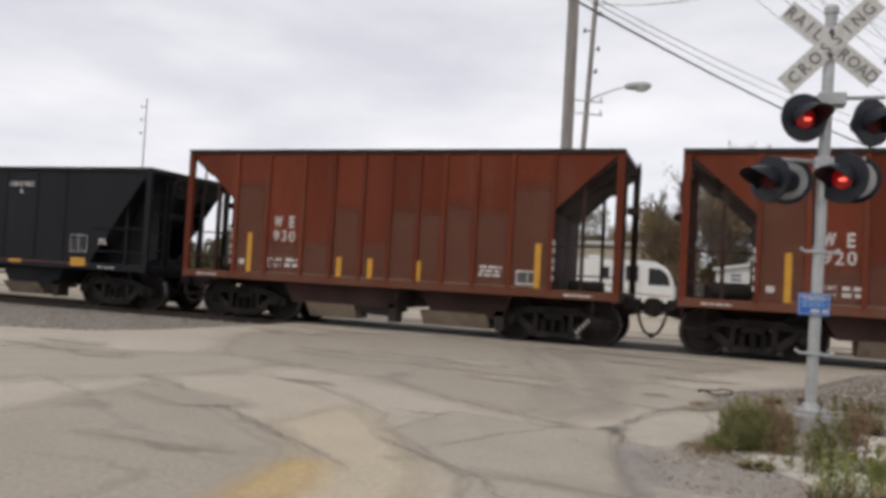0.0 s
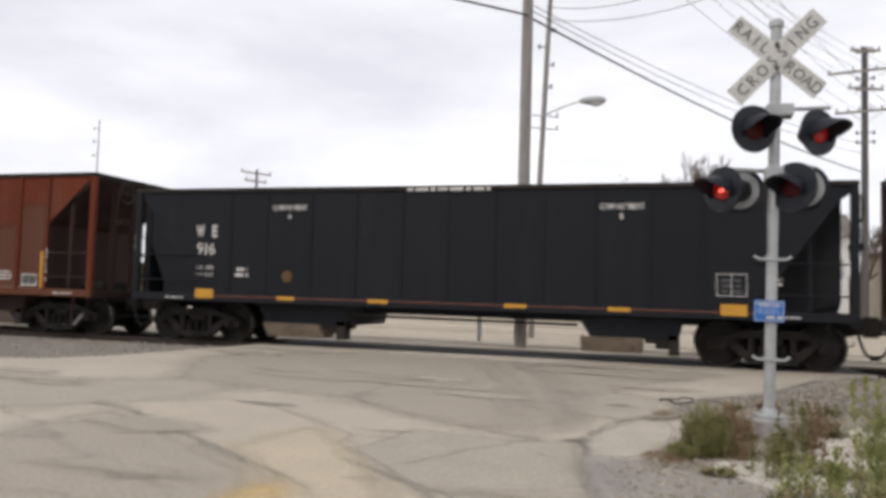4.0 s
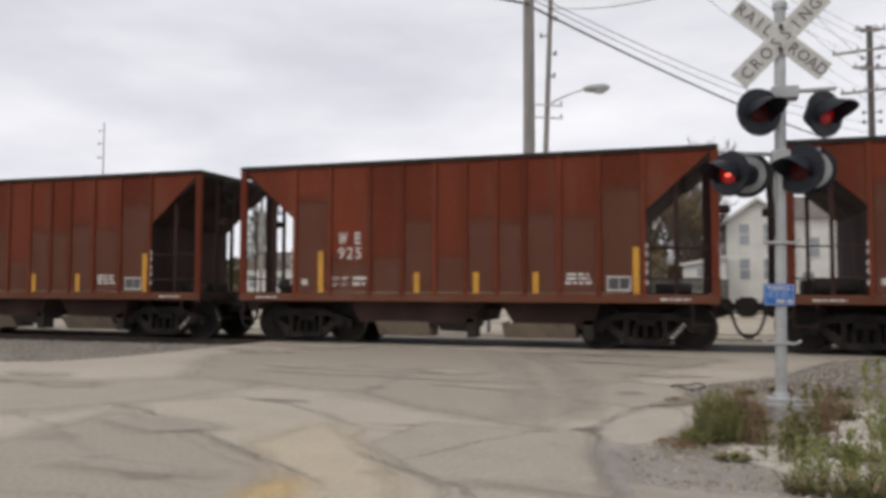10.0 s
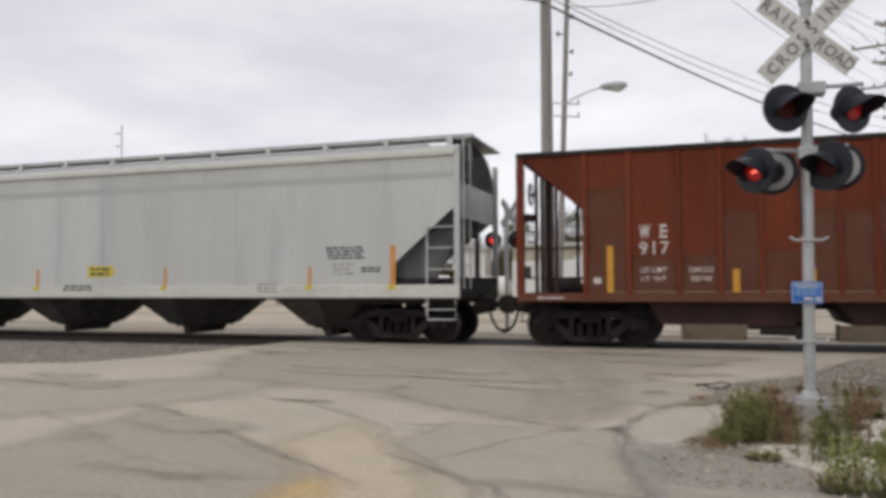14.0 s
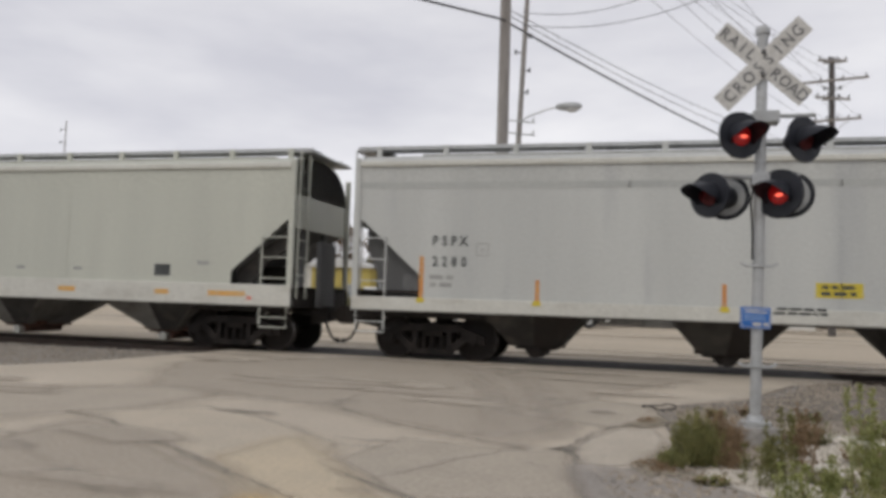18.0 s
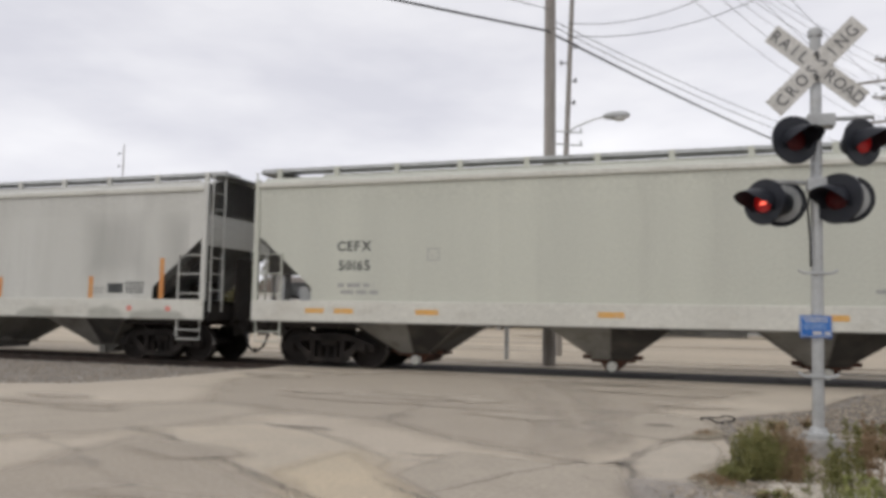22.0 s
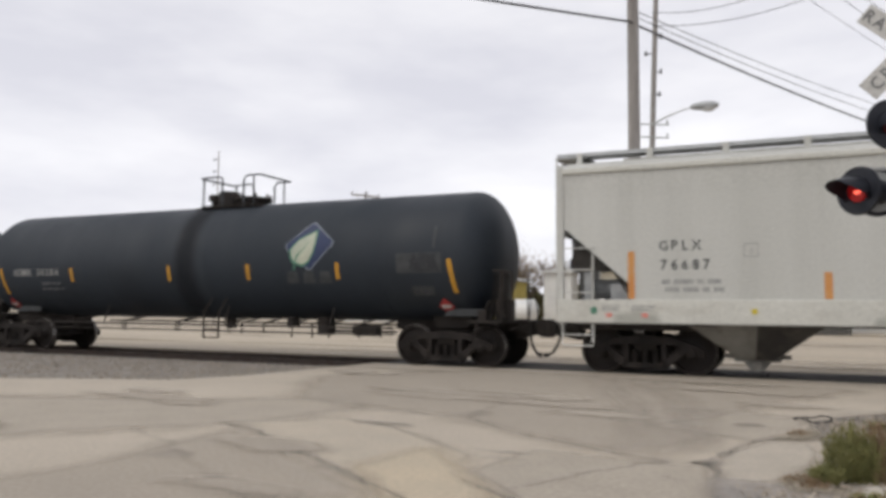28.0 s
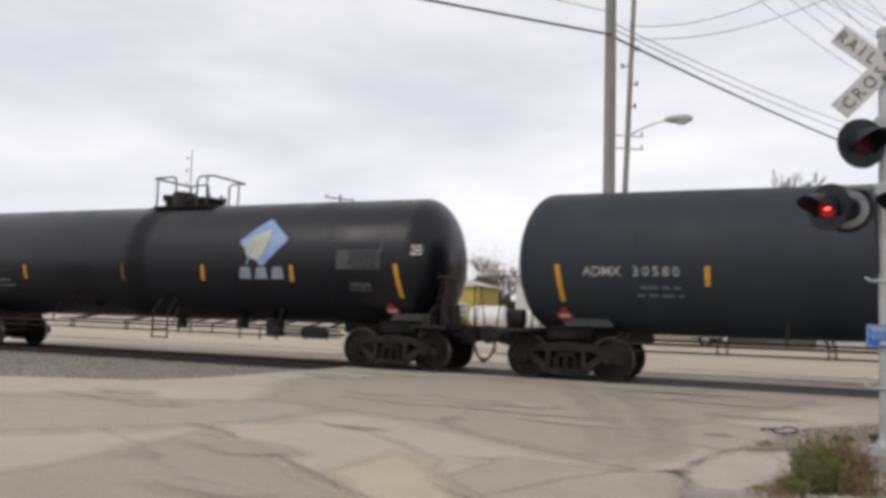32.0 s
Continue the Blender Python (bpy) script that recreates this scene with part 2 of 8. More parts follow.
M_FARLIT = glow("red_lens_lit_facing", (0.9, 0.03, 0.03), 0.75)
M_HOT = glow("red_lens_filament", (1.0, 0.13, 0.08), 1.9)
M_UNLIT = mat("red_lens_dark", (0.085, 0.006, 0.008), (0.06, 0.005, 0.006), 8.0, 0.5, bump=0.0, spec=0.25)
M_BLUE = mat("blue_sign", (0.03, 0.16, 0.5), (0.025, 0.13, 0.43), 6.0, 0.5, bump=0)
M_CONCRETE = mat("concrete", (0.36, 0.345, 0.32), (0.27, 0.257, 0.24), 4.0, 0.9, dirt=(0.17, 0.16, 0.145))
M_WOODPOLE = mat("weathered_pole", (0.35, 0.325, 0.3), (0.26, 0.24, 0.222), 2.0, 0.9, stretch=(6, 6, 0.4), dirt=(0.15, 0.135, 0.125))
M_TARPOLE = mat("tarred_pole", (0.13, 0.12, 0.115), (0.09, 0.083, 0.08), 2.0, 0.9, stretch=(6, 6, 0.4))
M_WIRE = mat("wire", (0.05, 0.05, 0.055), (0.07, 0.07, 0.075), 2.0, 0.6, bump=0)
M_PORCELAIN = mat("insulator", (0.12, 0.12, 0.13), (0.2, 0.2, 0.21), 3.0, 0.3, bump=0)
M_RAIL = mat("rail_steel", (0.055, 0.042, 0.035), (0.075, 0.055, 0.045), 3.0, 0.7, metal=0.3)
M_TIE = mat("creosoted_tie", (0.05, 0.04, 0.034), (0.08, 0.065, 0.055), 3.0, 0.95, stretch=(6, 0.6, 2), vary=0.25)
M_DARKSTONE = mat("brown_ballast_stone", (0.38, 0.335, 0.28), (0.25, 0.22, 0.185), 9.0, 0.95)
M_STONE = mat("limestone_ballast", (0.42, 0.366, 0.3), (0.255, 0.219, 0.178), 9.0, 0.95)
M_GROUND = mat("dirt_ground", (0.3, 0.275, 0.24), (0.22, 0.2, 0.172), 0.35, 0.95, fine=9, dirt=(0.36, 0.34, 0.31))
M_BALLAST = mat("ballast_bed", (0.29, 0.262, 0.228), (0.215, 0.193, 0.168), 1.2, 0.95, fine=14, dirt=(0.37, 0.34, 0.3), bump=0.8)
M_GRAVEL = mat("pale_gravel_bed", (0.34, 0.296, 0.236), (0.245, 0.21, 0.168), 0.9, 0.95, fine=16, dirt=(0.41, 0.36, 0.293), dirt_amount=0.6, bump=0.8)
M_ROAD = mat("worn_road", (0.5, 0.44, 0.357), (0.44, 0.387, 0.316), 0.45, 0.9, fine=22, dirt=(0.352, 0.312, 0.258), dirt_amount=0.4, bump=0.25)
M_LOT = mat("far_lot_concrete", (0.5, 0.43, 0.33), (0.43, 0.37, 0.287), 0.16, 0.95, fine=6, stretch=(0.4, 1.6, 1), dirt=(0.34, 0.295, 0.24), dirt_amount=0.7)
M_CRUMB = mat("crumbled_asphalt", (0.27, 0.252, 0.232), (0.35, 0.325, 0.297), 3.0, 1.0, fine=30, bump=0.7)
M_RUST = mat("rusty_outlet_gate", (0.1, 0.045, 0.028), (0.065, 0.036, 0.026), 4.0, 0.9, dirt=(0.13, 0.08, 0.055))
M_WHITEGRAVEL = mat("white_limestone_gravel", (0.72, 0.67, 0.59), (0.55, 0.51, 0.44), 3.0, 0.95, fine=20, dirt=(0.36, 0.33, 0.285), dirt_amount=0.5, bump=0.8)
M_WEED = mat("weed_green", (0.165, 0.17, 0.06), (0.23, 0.215, 0.085), 9.0, 0.85, bump=0)
M_WEEDDRY = mat("weed_dry_brown", (0.22, 0.148, 0.085), (0.29, 0.205, 0.125), 9.0, 0.9, bump=0)
M_WEEDPALE = mat("weed_pale_green", (0.26, 0.29, 0.095), (0.34, 0.35, 0.14), 9.0, 0.85, bump=0)
M_BARK = mat("bark", (0.19, 0.15, 0.12), (0.13, 0.103, 0.083), 3.0, 0.95, stretch=(3, 3, 0.6))
M_LEAFBROWN = mat("autumn_leaves", (0.26, 0.165, 0.085), (0.21, 0.155, 0.085), 1.5, 0.9, bump=0)
M_LEAFDARK = mat("dark_brown_leaves", (0.17, 0.105, 0.06), (0.13, 0.09, 0.055), 1.5, 0.9, bump=0)
M_LEAFDULL = mat("olive_brown_leaves", (0.235, 0.165, 0.08), (0.19, 0.15, 0.08), 1.5, 0.9, bump=0)
M_LEAFOLIVE = mat("olive_leaves", (0.1, 0.1, 0.045), (0.14, 0.12, 0.06), 1.5, 0.9, bump=0)
M_WALLWHITE = mat("white_siding", (0.68, 0.67, 0.63), (0.6, 0.59, 0.56), 1.5, 0.7, bump=0.05)
M_WALLCREAM = mat("cream_wall", (0.47, 0.425, 0.33), (0.41, 0.37, 0.29), 1.0, 0.8, bump=0.05)
M_WALLYELLOW = mat("yellow_wall", (0.52, 0.42, 0.12), (0.46, 0.37, 0.11), 1.0, 0.8, bump=0.05)
M_ROOFGREY = mat("brown_grey_shingle", (0.2, 0.172, 0.15), (0.15, 0.13, 0.115), 1.5, 0.95, fine=12)
M_ROOFPALE = mat("pale_metal_roof", (0.6, 0.6, 0.58), (0.52, 0.52, 0.5), 1.0, 0.5)
M_CURTAIN = glass("curtained_pane", (0.27, 0.29, 0.31), 0.12)
M_GLASS = glass("window_glass", (0.035, 0.038, 0.042))
M_RVWHITE = mat("motorhome_white", (0.72, 0.72, 0.7), (0.66, 0.66, 0.64), 1.0, 0.35, bump=0)
M_RVSTRIPE = mat("motorhome_stripe", (0.28, 0.2, 0.14), (0.34, 0.25, 0.18), 2.0, 0.4, bump=0)
M_RUBBER = mat("rubber", (0.02, 0.02, 0.02), (0.03, 0.03, 0.03), 3.0, 0.85)
M_FENCE = mat("weathered_board", (0.085, 0.082, 0.074), (0.06, 0.058, 0.052), 2.0, 0.95, stretch=(5, 5, 0.6), vary=0.15)
M_LOGOBLUE = mat("logo_blue", (0.022, 0.033, 0.088), (0.027, 0.04, 0.1), 3.0, 0.5, bump=0)
M_LOGOPALE = mat("logo_pale", (0.5, 0.52, 0.4), (0.42, 0.45, 0.36), 3.0, 0.6, bump=0)
M_LOGOGREEN = mat("logo_green", (0.07, 0.2, 0.13), (0.09, 0.23, 0.16), 3.0, 0.6, bump=0)
M_LOGOBORDER = mat("logo_border", (0.3, 0.33, 0.37), (0.24, 0.27, 0.31), 3.0, 0.6, bump=0)
M_LOGOSKY = mat("logo_light_blue", (0.16, 0.28, 0.52), (0.3, 0.4, 0.58), 3.0, 0.5, bump=0)
M_STICKER = mat("faded_red_sticker", (0.62, 0.2, 0.16), (0.66, 0.32, 0.27), 6.0, 0.6, bump=0)
M_PLACARD = mat("placard_red", (0.42, 0.05, 0.05), (0.36, 0.05, 0.05), 3.0, 0.6, bump=0)
M_SIGNYELLOW = mat("yellow_notice", (0.62, 0.5, 0.05), (0.58, 0.46, 0.05), 3.0, 0.6, bump=0)

# ---- mesh building ----


class Geo:
    """Collects vertices and faces for one mesh."""

    def __init__(self):
        self.v, self.f = [], []

    def add(self, verts, faces):
        k = len(self.v)
        self.v += [tuple(p) for p in verts]
        self.f += [tuple(i + k for i in q) for q in faces]
        return self

    def box(self, x0, x1, y0, y1, z0, z1):
        return self.add([(x, y, z) for z in (z0, z1) for y in (y0, y1) for x in (x0, x1)],
                        [(0, 2, 3, 1), (4, 5, 7, 6), (0, 1, 5, 4), (2, 6, 7, 3), (0, 4, 6, 2), (1, 3, 7, 5)])

    def prism(self, poly, y0, y1):
        """A polygon of (x, z) drawn out from y0 to y1."""
        n = len(poly)
        a, b = [(x, y0, z) for x, z in poly], [(x, y1, z) for x, z in poly]
        return self.add(a + b, [tuple(range(n)), tuple(reversed(range(n, 2 * n)))] + [(i, i + n, (i + 1) % n + n, (i + 1) % n) for i in range(n)])

    def slab(self, poly, z0, z1):
        """A polygon of (x, y) drawn out from z0 to z1."""
        n = len(poly)
        a, b = [(x, y, z0) for x, y in poly], [(x, y, z1) for x, y in poly]
        return self.add(a + b, [tuple(reversed(range(n))), tuple(range(n, 2 * n))] + [(i, (i + 1) % n, (i + 1) % n + n, i + n) for i in range(n)])

    def rod(self, p, q, r, n=8, r2=None, caps=True):
        p, q = Vector(p), Vector(q)
        d = (q - p).normalized()
        u = d.cross(Vector((0, 0, 1)) if abs(d.z) < 0.9 else Vector((1, 0, 0))).normalized()
        w = d.cross(u)
        r2 = r if r2 is None else r2
        ring = [(math.cos(2 * math.pi * i / n), math.sin(2 * math.pi * i / n)) for i in range(n)]
        vs = [p + r * (c * u + s * w) for c, s in ring] + [q + r2 * (c * u + s * w) for c, s in ring]
        fs = [(i, (i + 1) % n, (i + 1) % n + n, i + n) for i in range(n)]
        if caps:
            fs += [tuple(reversed(range(n))), tuple(range(n, 2 * n))]
        return self.add(vs, fs)

    def tube(self, path, r, n=6):
        """A round bar bent along a path, in one piece."""
        ps = [Vector(p) for p in path]
        vs, fs = [], []
        ref = Vector((0.31, 0.17, 0.93)).normalized()
        for i, p in enumerate(ps):
            d = (ps[min(i + 1, len(ps) - 1)] - ps[max(i - 1, 0)]).normalized()
            if i == 0 and abs(d.dot(ref)) > 0.95:
                ref = Vector((0.9, 0.3, 0.1)).normalized()
            u = (ref - d * ref.dot(d)).normalized()
            w = d.cross(u)
            vs += [p + r * (math.cos(2 * math.pi * k / n) * u + math.sin(2 * math.pi * k / n) * w) for k in range(n)]
            if i:
                fs += [((i - 1) * n + k, (i - 1) * n + (k + 1) % n, i * n + (k + 1) % n, i * n + k) for k in range(n)]
        fs += [tuple(reversed(range(n))), tuple(range((len(ps) - 1) * n, len(ps) * n))]
        return self.add(vs, fs)

    def lathe(self, profile, m, n=24):
        """(along, radius) pairs turned about the local x axis of the pose m."""
        k = len(profile)
        vs = [m @ Vector((a, r * math.cos(2 * math.pi * i / n), r * math.sin(2 * math.pi * i / n))) for i in range(n) for a, r in profile]
        fs = [(i * k + j, i * k + j + 1, (i + 1) % n * k + j + 1, (i + 1) % n * k + j) for i in range(n) for j in range(k - 1)]
        return self.add(vs, fs)

    def moved(self, m):
        self.v = [tuple(m @ Vector(p)) for p in self.v]
        return self


def part(name, g, material, parent=None, label="", smooth=False, bevel=0.0):
    """One mesh object from a Geo, under a thing or a part."""
    me = bpy.data.meshes.new(name)
    me.from_pydata(g.v, [], g.f)
    if bevel:
        bm = bmesh.new()
        bm.from_mesh(me)
        bmesh.ops.recalc_face_normals(bm, faces=bm.faces)
        edges = [e for e in bm.edges if len(e.link_faces) == 2 and e.calc_face_angle(0) > 0.6]
        bmesh.ops.bevel(bm, geom=edges, offset=bevel, segments=2, affect="EDGES", profile=0.6)
        bm.to_mesh(me)
        bm.free()
    if smooth:
        me.polygons.foreach_set("use_smooth", [True] * len(me.polygons))
        me.set_sharp_from_angle(angle=radians(38))
    me.update()
    for one in material if isinstance(material, (list, tuple)) else [material]:
        me.materials.append(one)
    ob = new(name, me)
    if parent:
        ob.parent = parent
    if label:
        ob["label"] = label
    return ob


def thing(name, label, category, at=None, group="", kind=""):
    ob = new(name)
    ob.empty_display_size = 0.2
    if at is not None:
        ob.matrix_basis = at
    return tagged(ob, label, category, group, kind)


LETTERS = {}


def letters(s, height, wide=1.0, bold=0.0):
    """The outline of a word as vertices (x to the right, z up) about its middle, and its faces."""
    key = (s, bold)
    if key not in LETTERS:
        cu = bpy.data.curves.new("word", "FONT")
        cu.body, cu.align_x, cu.align_y, cu.size, cu.offset, cu.resolution_u = s, "CENTER", "CENTER", 1.0, bold, 3
        ob = bpy.data.objects.new("word", cu)
        me = bpy.data.meshes.new_from_object(ob)
        vs = [tuple(v.co) for v in me.vertices]
        x0, x1 = min(v[0] for v in vs), max(v[0] for v in vs)
        y0, y1 = min(v[1] for v in vs), max(v[1] for v in vs)
        k = 1 / (y1 - y0)
        LETTERS[key] = ([((v[0] - (x0 + x1) / 2) * k, (v[1] - (y0 + y1) / 2) * k) for v in vs], [tuple(p.vertices) for p in me.polygons])
        bpy.data.objects.remove(ob)
        bpy.data.meshes.remove(me)
        bpy.data.curves.remove(cu)
    vs, fs = LETTERS[key]
    return [(x * height * wide, z * height) for x, z in vs], fs


def word(s, x, z, y, height, material, parent, wide=1.0, bold=0.02, name="lettering", bend=None):
    """A painted word facing -y at (x, z); bend: (radius, centre height) of a tank that it wraps."""
    if len(s) > 1:
        spans = [0.35 * height * wide if c == " " else 2 * max(v[0] for v in letters(c, height, wide, bold)[0]) for c in s]
        gap = 0.17 * height * wide
        left = x - (sum(spans) + gap * (len(s) - 1)) / 2
        for c, w in zip(s, spans):
            if c != " ":
                word(c, left + w / 2, z, y, height, material, parent, wide, bold, name, bend)
            left += w + gap
        return None
    vs, fs = letters(s, height, wide, bold)
    if bend:
        r, zc = bend
        pts = []
        for a, b in vs:
            h = z + b - zc
            pts.append((x + a, -math.sqrt(r * r - h * h), z + b))
    else:
        pts = [(x + a, y, z + b) for a, b in vs]
    return part(name, Geo().add(pts, fs), material, parent)


def bars(x0, x1, z0, z1, y, rows, material, parent, seed=0, name="small_print", bend=None):
    """Lines of print too small to read, as broken bars."""
    rnd = random.Random(seed)
    g = Geo()
    step = (z1 - z0) / rows
    for i in range(rows):
        z = z1 - (i + 0.5) * step
        x = x0 + rnd.random() * 0.1 * (x1 - x0)
        end = x1 - rnd.random() * 0.15 * (x1 - x0)
        while x < end:
            w = step * rnd.uniform(0.8, 2.6)
            yy = y
            if bend:
                yy = -math.sqrt(bend[0] ** 2 - (z - bend[1]) ** 2)
            g.add([(x, yy, z - step * 0.3), (min(x + w, end), yy, z - step * 0.3), (min(x + w, end), yy, z + step * 0.3), (x, yy, z + step * 0.3)], [(0, 1, 2, 3)])
            x += w + step * 0.45
    return part(name, g, material, parent)



def soft(name, a, b, strength, scale=5.0):
    """A thin stain or worn skin: covers fully in its middle and breaks up towards its rim, by the mesh's own fade."""
    m = mat(name, a, b, scale, 0.92, fine=24, bump=0.2)
    n, l = m.node_tree.nodes, m.node_tree.links
    at = n.new("ShaderNodeAttribute")
    at.attribute_name = "fade"
    co = n.new("ShaderNodeTexCoord")
    tx = n.new("ShaderNodeTexNoise")
    tx.inputs["Scale"].default_value, tx.inputs["Detail"].default_value = scale, 8.0
    l.new(co.outputs["Object"], tx.inputs["Vector"])
    k = n.new("ShaderNodeMath")
    k.operation, k.use_clamp = "MULTIPLY_ADD", False
    l.new(at.outputs["Fac"], k.inputs[0])
    k.inputs[1].default_value = 1.7
    l.new(tx.outputs["Fac"], k.inputs[2])
    r = n.new("ShaderNodeMapRange")
    r.inputs["From Min"].default_value, r.inputs["From Max"].default_value = 0.55, 1.75
    r.inputs["To Max"].default_value = strength
    l.new(k.outputs["Value"], r.inputs["Value"])
    clear = n.new("ShaderNodeBsdfTransparent")
    mx = n.new("ShaderNodeMixShader")
    l.new(r.outputs["Result"], mx.inputs["Fac"])
    l.new(clear.outputs["BSDF"], mx.inputs[1])
    l.new(n["Principled BSDF"].outputs["BSDF"], mx.inputs[2])
    l.new(mx.outputs["Shader"], n["Material Output"].inputs["Surface"])
    return m


def fading(name, vs, fs, fades, material, parent, label=""):
    ob = part(name, Geo().add(vs, fs), material, parent, label)
    at = ob.data.attributes.new("fade", "FLOAT", "POINT")
    at.data.foreach_set("value", [float(f) for f in fades])
    return ob


def blot(name, poly, place, feather, material, parent, step=0.1, label=""):
    """A stain of a polygon's shape whose rim fades over the feather's width; place turns its two coordinates into a point."""
    pts = np.array(poly, float)
    lo, hi = pts.min(0) - feather, pts.max(0) + feather
    nx, ny = max(2, int((hi[0] - lo[0]) / step)), max(2, int((hi[1] - lo[1]) / step))
    gx, gy = np.meshgrid(np.linspace(lo[0], hi[0], nx + 1), np.linspace(lo[1], hi[1], ny + 1), indexing="ij")
    p = np.stack([gx.ravel(), gy.ravel()], 1)
    near_d, inside = np.full(len(p), 1e9), np.zeros(len(p), bool)
    for a, b in zip(pts, np.roll(pts, -1, 0)):
        d = b - a
        k = np.clip(((p - a) @ d) / (d @ d + 1e-9), 0, 1)
        near_d = np.minimum(near_d, np.hypot(*(p - a - k[:, None] * d).T))
        cross = (a[1] > p[:, 1]) != (b[1] > p[:, 1])
        with np.errstate(divide="ignore", invalid="ignore"):
            inside ^= cross & (p[:, 0] < d[0] * (p[:, 1] - a[1]) / d[1] + a[0])
    f = np.clip(0.5 + np.where(inside, 1, -1) * near_d / (2 * feather), 0, 1)
    f = f * f * (3 - 2 * f)
    fs = [(i * (ny + 1) + j, (i + 1) * (ny + 1) + j, (i + 1) * (ny + 1) + j + 1, i * (ny + 1) + j + 1) for i in range(nx) for j in range(ny)]
    fs = [q for q in fs if max(f[v] for v in q) > 0.01]
    return fading(name, [place(*v) for v in p], fs, f, material, parent, label)


def trace(name, path, width, z, material, parent, seed=1, wander=0.03, step=0.12):
    """A mark along a path on the ground, strongest on its line and fading to both sides."""
    rnd = random.Random(seed)
    pts = []
    for (x0, y0), (x1, y1) in zip(path, path[1:]):
        n = max(1, int(math.hypot(x1 - x0, y1 - y0) / step))
        pts += [(x0 + (x1 - x0) * i / n + rnd.gauss(0, wander), y0 + (y1 - y0) * i / n + rnd.gauss(0, wander)) for i in range(n)]
    pts.append(path[-1])
    vs, fs, fd = [], [], []
    for i, (x, y) in enumerate(pts):
        a, b = pts[max(0, i - 1)], pts[min(len(pts) - 1, i + 1)]
        dx, dy = b[0] - a[0], b[1] - a[1]
        d = math.hypot(dx, dy) or 1
        w = width * rnd.uniform(0.45, 1.0)
        top = rnd.uniform(0.45, 1.0) * min(1.0, 4 * min(i + 0.3, len(pts) - i - 0.7) / len(pts) + 0.1)
        for k, f in ((-1, 0), (0, top), (1, 0)):
            vs.append((x - k * dy / d * w, y + k * dx / d * w, z))
            fd.append(f)
        if i:
            for k in (0, 1):
                fs.append((3 * i - 3 + k, 3 * i - 2 + k, 3 * i + 1 + k, 3 * i + k))
    return fading(name, vs, fs, fd, material, parent)


S_CREAM = soft("cream_concrete_skin", (0.575, 0.505, 0.405), (0.52, 0.462, 0.376), 0.8, 1.8)
S_PALE = soft("pale_worn_skin", (0.49, 0.434, 0.357), (0.45, 0.4, 0.33), 0.8, 2.0)
S_SLAB = soft("pale_slab_skin", (0.55, 0.492, 0.408), (0.5, 0.448, 0.374), 0.85, 3.0)
S_TRACK = soft("tyre_scuffed_road", (0.48, 0.428, 0.355), (0.45, 0.4, 0.334), 0.4, 1.5)
S_WARM = soft("warm_cream_concrete_skin", (0.62, 0.525, 0.385), (0.57, 0.49, 0.37), 0.8, 1.4)
S_WHITE = soft("white_limestone_dust", (0.74, 0.69, 0.61), (0.62, 0.57, 0.5), 0.85, 5.0)
S_TAR = soft("grey_asphalt_crumb_dirt", (0.3, 0.272, 0.243), (0.345, 0.312, 0.278), 0.92, 4.0)
S_BED = soft("grey_brown_gravel_dirt", (0.2, 0.178, 0.152), (0.25, 0.222, 0.188), 0.6, 3.0)
S_LITTER = soft("brown_plant_litter", (0.29, 0.25, 0.185), (0.35, 0.305, 0.232), 0.65, 6.0)
S_YELLOW = soft("worn_yellow_stain", (0.72, 0.5, 0.21), (0.66, 0.5, 0.27), 0.62, 3.0)
S_DARK = soft("oily_dirt_film", (0.3, 0.27, 0.235), (0.335, 0.303, 0.264), 0.18, 3.5)
S_CRACK = soft("crack_dirt", (0.22, 0.198, 0.17), (0.28, 0.252, 0.218), 0.46, 7.0)
S_GREY = soft("grey_road_film", (0.44, 0.388, 0.32), (0.47, 0.415, 0.343), 0.7, 1.4)
S_LOTPALE = soft("pale_lot_dust", (0.6, 0.53, 0.42), (0.54, 0.475, 0.38), 0.4, 0.5)
S_LOTDARK = soft("damp_lot_dirt", (0.27, 0.23, 0.18), (0.33, 0.28, 0.22), 0.4, 0.4)
S_SOOT = soft("soot_film", (0.2, 0.2, 0.185), (0.26, 0.26, 0.24), 0.15, 0.9)
S_SILLDIRT = soft("olive_sill_dirt", (0.26, 0.265, 0.225), (0.34, 0.345, 0.3), 0.3, 3.0)
S_TANKSOOT = soft("oily_tank_streak", (0.006, 0.006, 0.007), (0.01, 0.01, 0.011), 0.4, 1.2)
S_RUSTFILM = soft("brown_dust_film", (0.155, 0.068, 0.043), (0.14, 0.054, 0.033), 0.7, 2.4)
M_CROSS = mat("oily_crossing_timber", (0.075, 0.068, 0.062), (0.05, 0.046, 0.043), 2.0, 0.9, stretch=(0.5, 4, 1), dirt=(0.13, 0.12, 0.11), vary=0.2)
TY = 16.91  # middle of the track; rail tops lie at z = 0

# ---- ground, road, track bed ----
tagged(part("ground", Geo().add([(-900, -300, -0.2), (900, -300, -0.2), (900, 1500, -0.2), (-900, 1500, -0.2)], [(0, 1, 2, 3)]), M_GROUND),
       "bare brown dirt ground reaching to the horizon", "ground", kind="structure")
